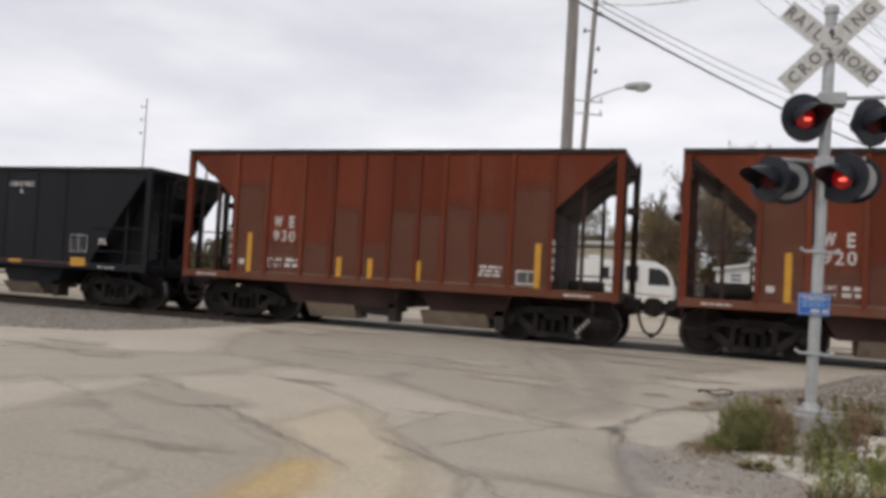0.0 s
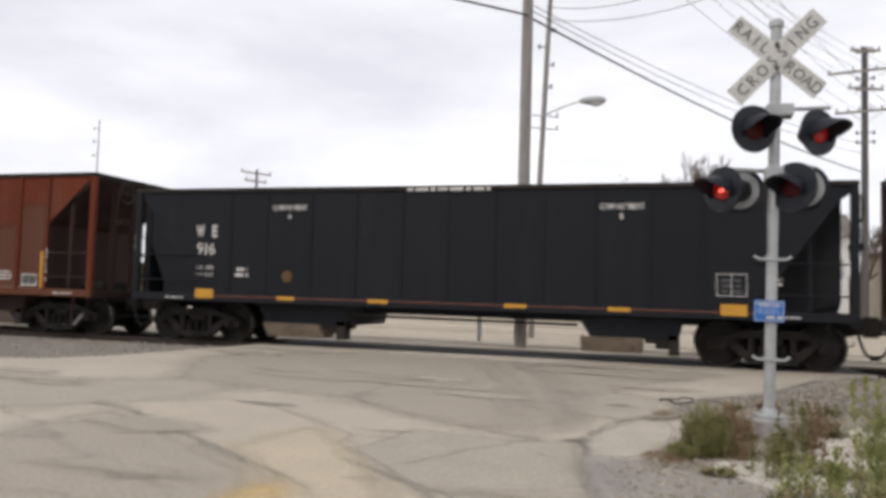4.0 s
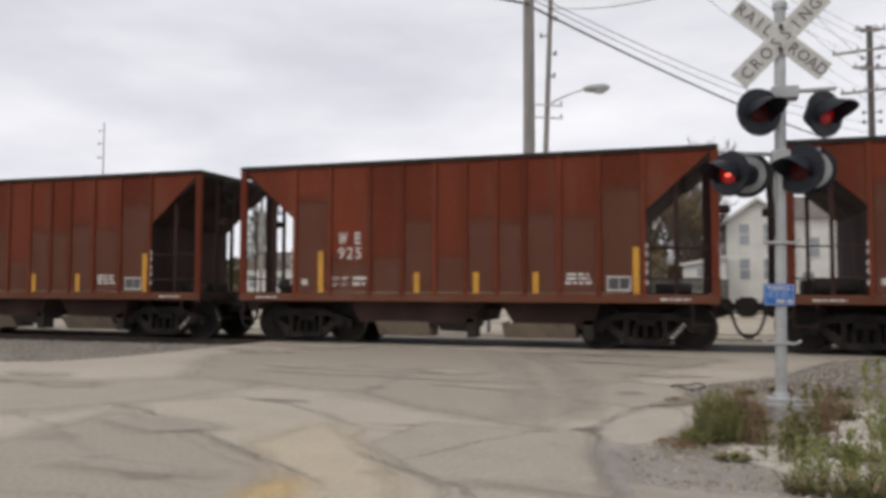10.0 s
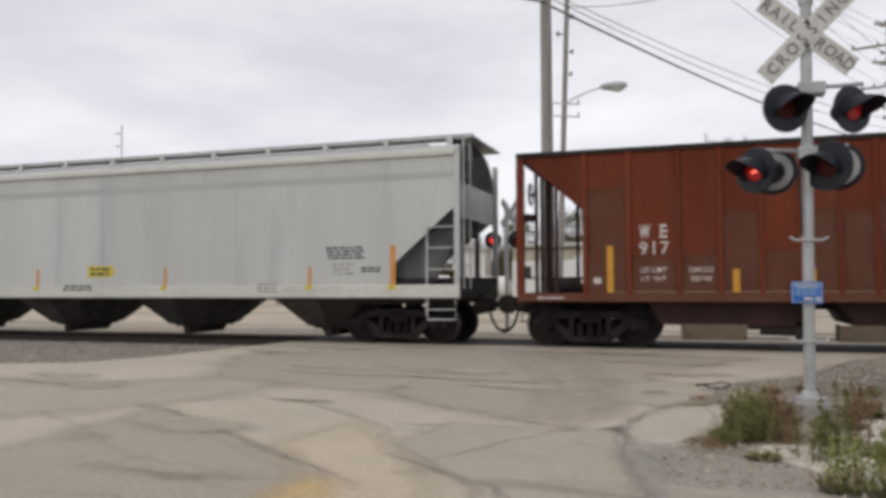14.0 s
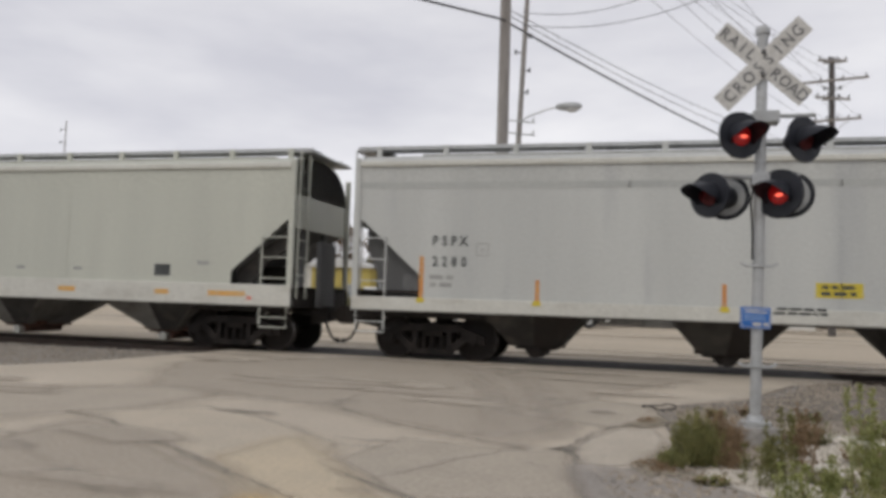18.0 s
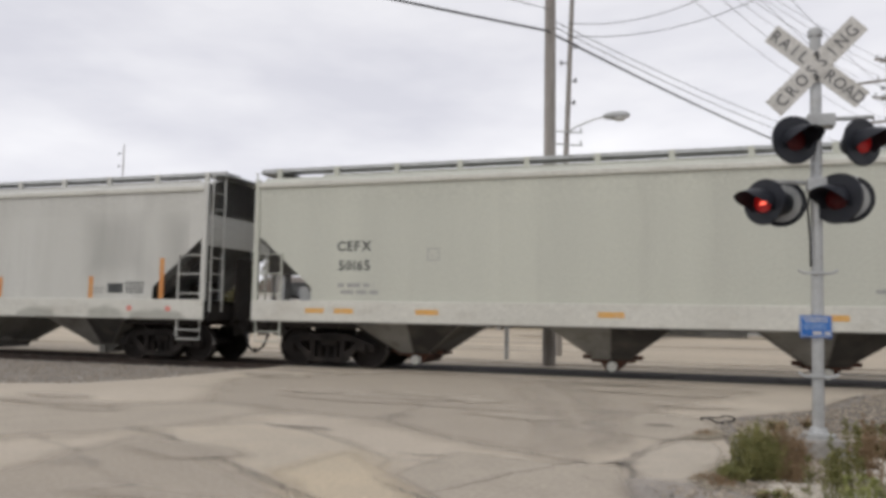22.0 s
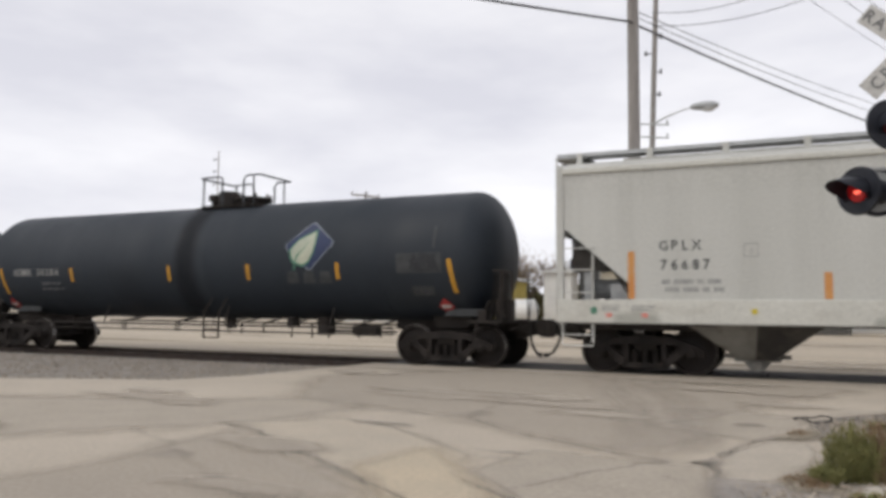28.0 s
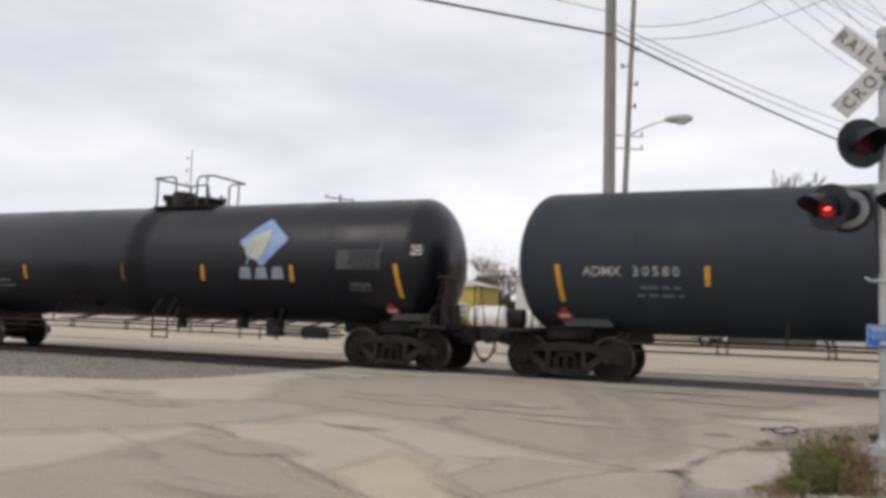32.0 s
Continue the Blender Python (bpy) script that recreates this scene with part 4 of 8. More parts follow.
part("sign_border", Geo().box(-0.13, 0.13, -0.0085, -0.0075, 0.09, 0.095).box(-0.13, 0.13, -0.0085, -0.0075, -0.095, -0.09).box(-0.13, -0.125, -0.0085, -0.0075, -0.09, 0.09).box(0.125, 0.13, -0.0085, -0.0075, -0.09, 0.09), M_SIGNWHITE, sign)
bars(-0.11, 0.11, 0.04, 0.085, -0.009, 2, M_SIGNWHITE, sign, 3)
bars(-0.11, 0.11, -0.03, 0.035, -0.009, 3, M_LOGOSKY, sign, 5)
bars(-0.03, 0.12, -0.085, -0.035, -0.009, 1, M_SIGNWHITE, sign, 4)
foot = part("signal_foundation", Geo().slab([(-0.19, -0.19), (0.19, -0.19), (0.19, 0.19), (-0.19, 0.19)], -0.19, 0.16), M_CONCRETE, bevel=0.03)
foot.matrix_basis = pose(SX - 0.035, SY, 0, 0, 0, 12)
tagged(foot, "grey concrete foundation block under the signal mast", "foundation")

# far signal across the tracks
far = thing("crossing_signal", "far crossing signal across the track with alternating red lamps", "crossing signal", pose(-5.2, 21.4, 0))
part("pole", Geo().lathe([(-0.01, 0.066), (3.6, 0.066), (3.62, 0)], pose(0, 0, 0, 0, -90, 0), 16), M_GALV, far, smooth=True)
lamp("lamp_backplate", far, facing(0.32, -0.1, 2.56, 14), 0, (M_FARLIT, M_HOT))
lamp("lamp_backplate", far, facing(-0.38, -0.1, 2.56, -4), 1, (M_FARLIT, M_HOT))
part("lamp_arm", Geo().tube([(-0.4, 0, 2.62), (0.35, 0, 2.62)], 0.025), M_GALV, far)
for t in (40, -40):
    b = part("crossbuck_blade", Geo().box(-0.55, 0.55, -0.004, 0.004, -0.114, 0.114), M_LAMPGREY, far)
    b.matrix_basis = pose(0.09 + 0.01 * (t > 0), 0, 3.3, 0, t, 72)

# ---- weeds ----


def weed(x, y, height, spread, n, mix, seed, label, leaf=1.0, loose=1.0):
    """Thin stems with small leaves along them."""
    rnd = random.Random(seed)
    gs = (Geo(), Geo())
    for _ in range(n):
        g = gs[rnd.random() < mix]
        a, lean = rnd.uniform(0, 6.28), rnd.uniform(0.1, 0.7) * loose
        r0 = spread * 0.5 * rnd.random()
        p = Vector((r0 * math.cos(a), r0 * math.sin(a), 0))
        h = height * rnd.uniform(0.45, 1.0)
        d = Vector((math.cos(a) * lean, math.sin(a) * lean, 1.0))
        last = p
        for k in range(1, 5):
            q = p + d * (h * k / 4) + Vector((0, 0, -0.1 * h * lean * (k / 4) ** 2)) + Vector((rnd.gauss(0, 0.008), rnd.gauss(0, 0.008), 0))
            w = 0.0045 * (1.2 - k / 5)
            side = Vector((rnd.uniform(-1, 1), rnd.uniform(-1, 1), 0)).normalized() * w
            g.add([last - side, last + side, q + side, q - side], [(0, 1, 2, 3)])
            for _ in range(7):
                c = last.lerp(q, rnd.random())
                b = rnd.uniform(0, 6.28)
                o = Vector((math.cos(b), math.sin(b), rnd.uniform(-0.1, 0.9))) * rnd.uniform(0.02, 0.055) * leaf
                s = Vector((-math.sin(b), math.cos(b), 0)) * rnd.uniform(0.004, 0.01) * leaf
                g.add([c, c + o * 0.5 + s, c + o, c + o * 0.5 - s], [(0, 1, 2, 3)])
            last = q
    w = thing("weed", label, "weed", pose(x, y, -0.03), "weeds beside the road")
    tagged(part("foliage", gs[0], M_WEED, w), kind="stuff")
    tagged(part("foliage", gs[1], M_WEEDDRY, w), kind="stuff")




def plume(x, y, height, spread, seed, label, material=None, shoots=6):
    """A tall upright weed: a main stem with many short rising side shoots full of fine leaves, narrowing to its tip."""
    rnd = random.Random(seed)
    g = Geo()
    stems = [(rnd.gauss(0, spread * 0.28), rnd.gauss(0, spread * 0.28), rnd.uniform(0.6, 1.0)) for _ in range(shoots)]
    stems[0] = (0.0, 0.0, 1.0)
    for sx, sy, k in stems:
        h = height * k
        lean = Vector((rnd.gauss(0, 0.06), rnd.gauss(0, 0.06), 1))
        base = Vector((sx, sy, 0))
        g.rod(base, base + lean * h, 0.006, 4, 0.002, caps=False)
        for _ in range(int(75 * h / 0.8)):
            q = rnd.random() ** 0.8
            c = base + lean * (h * q)
            b = rnd.uniform(0, 6.28)
            ln = spread * (0.55 * (1 - q) + 0.1) * rnd.uniform(0.5, 1.1)
            d = Vector((math.cos(b), math.sin(b), rnd.uniform(0.7, 1.6))).normalized() * ln
            sd = Vector((-math.sin(b), math.cos(b), 0)) * 0.0025
            g.add([c - sd, c + sd, c + d], [(0, 1, 2)])
            for _ in range(7):
                e = c + d * rnd.uniform(0.2, 1.0)
                o = (d.normalized() + Vector((rnd.gauss(0, 0.6), rnd.gauss(0, 0.6), rnd.gauss(0, 0.4)))).normalized() * rnd.uniform(0.015, 0.035)
                w = o.cross(Vector((rnd.gauss(0, 1), rnd.gauss(0, 1), 1))).normalized() * rnd.uniform(0.003, 0.006)
                g.add([e, e + o * 0.5 + w, e + o, e + o * 0.5 - w], [(0, 1, 2, 3)])
    t = thing("weed", label, "weed", pose(x, y, -0.03), "weeds beside the road")
    tagged(part("foliage", g, material or M_WEEDPALE, t), kind="stuff")


def brush(x, y, height, spread, n, seed, label, material, dense=1.0):
    """A rounded brushy clump: thin wiry stems forking into a haze of fine seed heads and leaves."""
    rnd = random.Random(seed)
    g = Geo()
    for _ in range(n):
        a, r = rnd.uniform(0, 6.28), rnd.random() ** 0.7
        foot_at = Vector((0.25 * spread * r * math.cos(a), 0.25 * spread * r * math.sin(a), 0))
        top = Vector((0.5 * spread * r * math.cos(a), 0.5 * spread * r * math.sin(a), height * rnd.uniform(0.55, 1.0) * (1 - 0.35 * r * r)))
        mid = foot_at.lerp(top, 0.5) + Vector((rnd.gauss(0, 0.012), rnd.gauss(0, 0.012), 0.02))
        g.tube([foot_at, mid, top], 0.0022, 3)
        for _ in range(int(26 * dense)):
            q = rnd.random() ** 0.7
            c = foot_at.lerp(top, 0.15 + 0.85 * q) + Vector((rnd.gauss(0, 0.014), rnd.gauss(0, 0.014), rnd.gauss(0, 0.012)))
            o = Vector((rnd.gauss(0, 0.6), rnd.gauss(0, 0.6), rnd.uniform(0.2, 1.2))).normalized() * rnd.uniform(0.012, 0.034)
            w = o.cross(Vector((rnd.gauss(0, 1), rnd.gauss(0, 1), 0.5))).normalized() * rnd.uniform(0.0025, 0.0055)
            g.add([c, c + o * 0.5 + w, c + o, c + o * 0.5 - w], [(0, 1, 2, 3)])
    t = thing("weed", label, "weed", pose(x, y, -0.03), "weeds beside the road")
    tagged(part("foliage", g, material, t), kind="stuff")


brush(0.54, 6.92, 0.48, 0.46, 170, 41, "dry reddish-brown brushy weed clump in gravel", M_WEEDDRY)
brush(0.33, 6.8, 0.49, 0.42, 190, 42, "olive-green brushy weed beside the dry clump", M_WEED)
brush(0.46, 6.76, 0.44, 0.3, 60, 53, "thin olive-green weed grown through the dry clump", M_WEED, 0.7)
brush(0.17, 6.62, 0.17, 0.3, 70, 43, "low olive-green weed at the road edge", M_WEED)
brush(0.02, 6.5, 0.08, 0.4, 60, 54, "low dry brown weed at the road edge", M_WEEDDRY, 0.6)
brush(-0.02, 8.95, 0.07, 0.36, 36, 55, "low dry brown weed at the road edge", M_WEEDDRY, 0.6)
brush(0.58, 6.75, 0.28, 0.3, 60, 44, "low dry brown weed in white gravel", M_WEEDDRY)
brush(1.24, 7.55, 0.3, 0.26, 50, 45, "upright dry brown weed behind the mast", M_WEEDDRY, 0.6)
brush(1.42, 8.2, 0.32, 0.3, 40, 46, "upright dry brown weed behind the mast", M_WEEDDRY, 0.6)
plume(1.36, 5.84, 0.81, 0.21, 47, "tall pale green feathery weed in gravel")
plume(1.52, 5.75, 0.6, 0.28, 48, "pale green feathery weed in gravel")
plume(1.62, 6.15, 0.55, 0.26, 49, "pale green feathery weed in gravel")
plume(0.78, 6.12, 0.33, 0.2, 51, "short olive-green feathery weed", M_WEED)
plume(0.86, 5.62, 0.3, 0.2, 56, "short pale green feathery weed")
plume(1.12, 5.7, 0.34, 0.2, 52, "short pale green feathery weed")
plume(1.08, 7.3, 0.47, 0.16, 57, "upright olive-green weed beside the mast", M_WEED, 4)
plume(0.97, 6.9, 0.26, 0.26, 58, "low olive-green weed in white gravel", M_WEED)
plume(1.16, 6.8, 0.55, 0.12, 59, "thin upright dry brown weed", M_WEEDDRY, 3)
plume(0.92, 6.35, 0.22, 0.2, 60, "low olive-green weed in white gravel", M_WEED, 4)
for i, (x, y, h, sp, n, mix) in enumerate([(1.42, 5.35, 0.3, 0.4, 50, 0.1), (0.84, 5.3, 0.18, 0.3, 35, 0.15), (1.62, 5.5, 0.3, 0.3, 35, 0.15), (0.42, 6.12, 0.07, 0.25, 30, 0.3), (1.15, 5.2, 0.22, 0.35, 50, 0.2),
                                         (1.26, 6.4, 0.15, 0.34, 40, 0.2), (1.75, 7.3, 0.22, 0.35, 45, 0.5), (2.3, 9.0, 0.24, 0.4, 45, 0.5), (1.5, 8.3, 0.26, 0.3, 40, 0.45), (1.75, 6.6, 0.26, 0.4, 60, 0.25)]):
    weed(x, y, h, sp, n, mix, 50 + i, "dry brown and green weed clump in gravel" if mix > 0.4 else "green leafy weed growing in gravel")
spots = random.Random(91)
for i in range(9):
    y = spots.uniform(6.6, 10.5)
    weed(right_edge(y) + 0.15 + spots.random() * 1.9, y, spots.uniform(0.08, 0.2), spots.uniform(0.2, 0.45), 28, spots.choice((0.2, 0.5, 0.75)), 200 + i, "small low weed scattered in the gravel")
hose = thing("hose_scrap", "black scrap of cable lying at the road edge", "cable", pose(0.12, 10.2, 0.0))
part("cable", Geo().tube([(0.19 * math.cos(a) * (1 + 0.15 * math.sin(3 * a)), 0.22 * math.sin(a), 0.012 + 0.03 * (math.sin(2 * a) > 0.5)) for a in np.linspace(0, 7.5, 22)], 0.009), M_RUBBER, hose)

# ---- poles and wires ----


def pole(name, x, y, h, r0, r1, label, lean=(0, 0), wood=M_WOODPOLE):
    p = thing(name, label, "utility pole", pose(x, y, -0.01))
    part("shaft", Geo().rod((0, 0, 0), (lean[0], lean[1], h), r0, 16, r1), wood, p, smooth=True)
    return p


def crossarm(p, z, half, deg, lean=0.0, n=4, braces=True):
    c, s = math.cos(radians(deg)), math.sin(radians(deg))
    arm = part("crossarm", Geo().box(-half, half, -0.05, 0.05, -0.06, 0.06), M_WOODPOLE, p)
    arm.matrix_basis = pose(0, -0.12, z, 0, lean, deg)
    for i in range(n):
        k = -half + 0.1 + (2 * half - 0.2) * i / max(1, n - 1)
        part("insulator", Geo().lathe([(0.06, 0.02), (0.12, 0.05), (0.15, 0.03), (0.2, 0.055), (0.24, 0.02), (0.25, 0)], pose(k, 0, 0, 0, -90, 0), 10), M_PORCELAIN, arm)
    if braces:
        part("brace", Geo().tube([(-half * 0.55 * c, -0.12 - half * 0.55 * s, z - 0.05), (0, -0.1, z - 0.65)], 0.018).tube([(half * 0.55 * c, -0.12 + half * 0.55 * s, z - 0.05), (0, -0.1, z - 0.65)], 0.018), M_GALV, p)


p1 = pole("utility_pole", -3.6, 19.2, 14.0, 0.165, 0.125, "thick weathered wooden utility pole beside the track")
crossarm(p1, 13.4, 1.4, 63)
p2 = pole("lamp_pole", -4.19, 24.0, 12.4, 0.1, 0.07, "thin wooden pole carrying a street lamp", (0.45, 0))
part("lamp_arm", Geo().tube([(0.24, -0.05, 6.95), (0.6, -0.1, 7.12), (1.15, -0.15, 7.3), (1.5, -0.18, 7.36)], 0.028), M_GALV, p2)
part("lamp_head", Geo().lathe([(1.2, 0.03), (1.3, 0.09), (1.55, 0.13), (1.8, 0.13), (1.98, 0.09), (2.05, 0.0)], pose(0.17, -0.18, 7.36), 16), M_GALV, p2, "cobra-head street lamp", smooth=True)
part("lamp_glass", Geo().lathe([(1.52, 0.02), (1.6, 0.1), (1.75, 0.12), (1.9, 0.08), (1.95, 0.0)], pose(0.17, -0.18, 7.29), 14), M_ROOFPALE, p2, smooth=True)
for z in (6.95, 6.55):
    part("bracket", Geo().tube([(-0.3, -0.1, z + 0.08), (0.75, -0.1, z - 0.05)], 0.025).rod((0.7, -0.1, z - 0.05), (0.7, -0.1, z + 0.1), 0.03), M_GALV, p2)
for z, x in ((9.2, -0.25), (8.6, 0.22), (9.7, 0.2), (7.9, 0.2)):
    part("bracket", Geo().tube([(z * 0.036, 0, z), (z * 0.036 + x, -0.08, z - 0.03)], 0.022).rod((z * 0.036 + x, -0.08, z - 0.08), (z * 0.036 + x, -0.08, z + 0.06), 0.04), M_PORCELAIN, p2)
p3 = pole("power_pole", 9.6, 45.0, 15.0, 0.2, 0.15, "tall wooden power pole with several crossarms", wood=M_TARPOLE)
crossarm(p3, 14.8, 0.8, -38, 14, 4, False)
crossarm(p3, 14.72, 0.62, -148, 8, 3, False)
crossarm(p3, 13.72, 1.87, 8, -6, 4)
crossarm(p3, 12.75, 0.95, -38, 14, 4, False)
crossarm(p3, 12.7, 0.62, -148, 8, 3, False)
crossarm(p3, 11.55, 1.5, 8, -5, 6)
for z in (9.9, 10.4, 13.3):
    part("bracket", Geo().tube([(-0.4, -0.15, z), (0.4, -0.15, z)], 0.03).rod((-0.4, -0.15, z - 0.1), (-0.4, -0.15, z + 0.1), 0.06).rod((0.4, -0.15, z - 0.1), (0.4, -0.15, z + 0.1), 0.06), M_PORCELAIN, p3)
p4 = pole("utility_pole", -39.1, 45.0, 12.9, 0.07, 0.035, "slim distant wooden pole with small brackets")
for z in (12.3, 11.4, 10.4):
    part("bracket", Geo().tube([(0, 0, z), (-0.4, 0, z)], 0.022).rod((-0.4, 0, z - 0.1), (-0.4, 0, z + 0.1), 0.045), M_PORCELAIN, p4)
p5 = pole("utility_pole", -29.3, 50.0, 10.0, 0.13, 0.1, "distant wooden pole with a crossarm")
crossarm(p5, 9.7, 1.1, 20, 6, 3)
crossarm(p5, 9.1, 0.8, 20, 6, 2, False)


def wire(a, b, sag, r, label):
    a, b = Vector(a), Vector(b)
    pts = [a.lerp(b, t) - Vector((0, 0, sag * 4 * t * (1 - t))) for t in np.linspace(0, 1, 22)]
    tagged(part("wire", Geo().tube(pts, r, 5), M_WIRE), label, "wire", "overhead wires")


wire((-3.6, 19.05, 8.4), (9.5, 44.9, 8.3), 0.35, 0.03, "thick black overhead cable between poles")
wire((-3.6, 19.05, 8.6), (9.5, 44.9, 9.3), 0.5, 0.012, "thin overhead wire between poles")
wire((-3.6, 19.05, 8.75), (9.5, 44.9, 9.8), 0.5, 0.012, "thin overhead wire between poles")
wire((-3.6, 19.05, 8.42), (-19.4, -0.8, 7.5), 0.15, 0.03, "thick black overhead cable between poles")
wire((-3.6, 19.05, 9.0), (-19.4, -0.8, 8.6), 0.15, 0.01, "thin overhead wire between poles")
for dx, z0, z1 in ((-1.25, 13.75, 13.95), (-0.45, 13.6, 13.95), (0.45, 13.4, 13.8), (1.25, 13.4, 13.7)):
    wire((-3.6 + dx * 0.45, 19.2 + dx * 0.9, 13.6), (9.6 + dx * 1.2, 44.9, z1), 0.6, 0.009, "thin overhead power wire")
for dx in (-1.3, -0.5, 0.5, 1.3):
    wire((9.6 + dx, 44.9, 11.7), (-6 + dx, 8.0, 12.4), 0.9, 0.009, "thin overhead power wire")
wire((-3.9, 23.9, 10.45), (7.0, 24.0, 16.86), 2.16, 0.012, "thin sagging service wire from a pole")
wire((-3.9, 23.9, 10.04), (7.0, 24.0, 14.13), 1.52, 0.012, "thin sagging service wire from a pole")

# ---- beyond the tracks ----


def window(parent, x, z, w, h, y):
    fr = part("window", Geo().box(x - w / 2 - 0.08, x + w / 2 + 0.08, y - 0.05, y, z - h / 2 - 0.08, z + h / 2 + 0.08), M_WALLWHITE, parent)
    part("pane", Geo().box(x - w / 2, x + w / 2, y - 0.06, y - 0.052, z + 0.03, z + h / 2), M_CURTAIN, fr)
    part("pane", Geo().box(x - w / 2, x + w / 2, y - 0.06, y - 0.052, z - h / 2, z - 0.03), M_CURTAIN, fr)


def siding(parent, poly, y, name="wall"):
    part(name, Geo().prism(poly, y, y + 0.2), M_WALLWHITE, parent)


house = thing("house", "white two-storey wooden house with a front gable and grey roof", "house", pose(0, 0, 0))
HX0, HX1, HY = 2.85, 6.7, 55.0
siding(house, [(HX0, 0), (HX1, 0), (HX1, 5.6), ((HX0 + HX1) / 2, 7.0), (HX0, 5.6)], HY)
for i in range(26):
    z = 0.35 + i * 0.21
    part("siding_board", Geo().box(HX0 + 0.01, HX1 - 0.01, HY - 0.02, HY, z, z + 0.195), M_WALLWHITE, house)
part("side_wall", Geo().box(HX0, HX0 + 0.2, HY + 0.2, HY + 9, 0, 5.6).box(HX1 - 0.2, HX1, HY + 0.2, HY + 9, 0, 5.6).box(HX0, HX1, HY + 8.8, HY + 9, 0, 5.6), M_WALLWHITE, house)
part("roof", Geo().prism([(HX0 - 0.35, 5.36), ((HX0 + HX1) / 2, 7.05), (HX1 + 0.35, 5.36), (HX1 + 0.35, 5.52), ((HX0 + HX1) / 2, 7.24), (HX0 - 0.35, 5.52)], HY - 0.35, HY + 9.2), M_ROOFGREY, house)
part("gable_trim", Geo().prism([(HX0 - 0.36, 5.3), ((HX0 + HX1) / 2, 7.0), (HX1 + 0.36, 5.3), (HX1 + 0.36, 5.48), ((HX0 + HX1) / 2, 7.2), (HX0 - 0.36, 5.48)], HY - 0.4, HY - 0.352), M_WALLWHITE, house)
for x in (3.98, 5.45):
    for z in (4.75, 2.45):
        window(house, x, z, 0.6, 1.35, HY - 0.02)
part("wing_wall", Geo().box(HX1, 11.0, HY + 1.2, HY + 1.4, 0, 5.95).box(10.8, 11.0, HY + 1.4, HY + 7, 0, 5.95), M_WALLWHITE, house)
part("wing_roof", Geo().add([(HX1 - 0.1, HY + 0.8, 5.85), (11.4, HY + 0.8, 5.85), (11.4, HY + 4, 7.6), (HX1 - 0.1, HY + 4, 7.6), (HX1 - 0.1, HY + 7.4, 5.85), (11.4, HY + 7.4, 5.85)], [(0, 1, 2, 3), (3, 2, 5, 4), (1, 5, 2), (0, 3, 4)]), M_ROOFGREY, house)
window(house, 10.4, 3.7, 0.55, 1.3, HY + 1.18)
window(house, 8.4, 3.9, 0.6, 1.3, HY + 1.18)
window(house, 8.0, 1.6, 0.7, 1.3, HY + 1.18)
part("chimney", Geo().box(8.3, 8.8, HY + 3.8, HY + 4.3, 7.2, 8.5), M_WALLCREAM, house)

garage = thing("garage", "low white garage with a lean-to roof and white fascia", "garage", pose(0, 0, 0))
part("wall", Geo().prism([(0.06, 0), (2.68, 0), (2.68, 3.1), (0.06, 2.62)], 52.0, 55.0), M_WALLWHITE, garage)
part("roof", Geo().prism([(-0.12, 2.62), (2.86, 3.17), (2.86, 3.29), (-0.12, 2.74)], 51.75, 55.3), M_ROOFGREY, garage)
part("fascia", Geo().prism([(-0.13, 2.58), (2.87, 3.13), (2.87, 3.3), (-0.13, 2.75)], 51.7, 51.748), M_WALLWHITE, garage)
window(garage, 1.25, 2.2, 0.62, 0.5, 52.0)

fence = thing("board_fence", "weathered grey-brown board fence", "fence")
for i in range(34):
    part("board", Geo().box(-3.1 + i * 0.17, -2.95 + i * 0.17, 49.5, 49.53, -0.02, 1.72 + 0.05 * random.random()), M_FENCE, fence)
part("fence_rail", Geo().box(-3.1, 2.68, 49.53, 49.58, 0.4, 0.5).box(-3.1, 2.68, 49.53, 49.58, 1.2, 1.3), M_FENCE, fence)


def shed(name, label, x0, x1, y0, y1, h, ridge, wall, roof, wins=()):
    b = thing(name, label, "building")
    part("wall", Geo().box(x0, x1, y0, y1, -0.02, h), wall, b)
    part("roof", Geo().prism([(x0 - 0.3, h - 0.02), (x1 + 0.3, h - 0.02), (x1 + 0.3, h + 0.12), ((x0 + x1) / 2, h + ridge), (x0 - 0.3, h + 0.12)], y0 - 0.35, y1 + 0.35), roof, b)
    for x, z, w, hh in wins:
        window(b, x, z, w, hh, y0)
    return b


shed("warehouse", "long beige flat-roofed building behind the motorhome", -14.5, -1.2, 62, 70, 4.5, 0.25, M_WALLCREAM, M_ROOFPALE, ((-11, 2.4, 1.2, 1.0), (-4.5, 2.4, 1.2, 1.0)))
shed("yellow_shed", "small yellow building with a pale metal roof", -26.9, -21.7, 60, 65, 3.7, 0.75, M_WALLYELLOW, M_ROOFPALE, ((-23.2, 1.8, 0.8, 0.9),))
shed("white_house", "small distant white house with a grey roof", -41, -35.5, 66, 73, 3.0, 1.6, M_WALLWHITE, M_ROOFGREY, ((-39.5, 1.7, 0.9, 1.0), (-37, 1.7, 0.9, 1.0)))
shed("white_shed", "white shed with a pale roof beside the yellow building", -29.4, -27.0, 60.5, 65, 3.9, 0.75, M_WALLWHITE, M_ROOFPALE)
shed("white_shed", "tall narrow white shed", -18.9, -16.6, 61, 63, 4.3, 0.3, M_WALLWHITE, M_ROOFPALE)
shed("grey_house", "distant house with pale walls behind the lot", 15, 24, 62, 70, 5.2, 2.4, M_WALLCREAM, M_ROOFGREY, ((17, 3.8, 0.8, 1.2), (20, 3.8, 0.8, 1.2), (18.5, 1.6, 0.8, 1.2)))


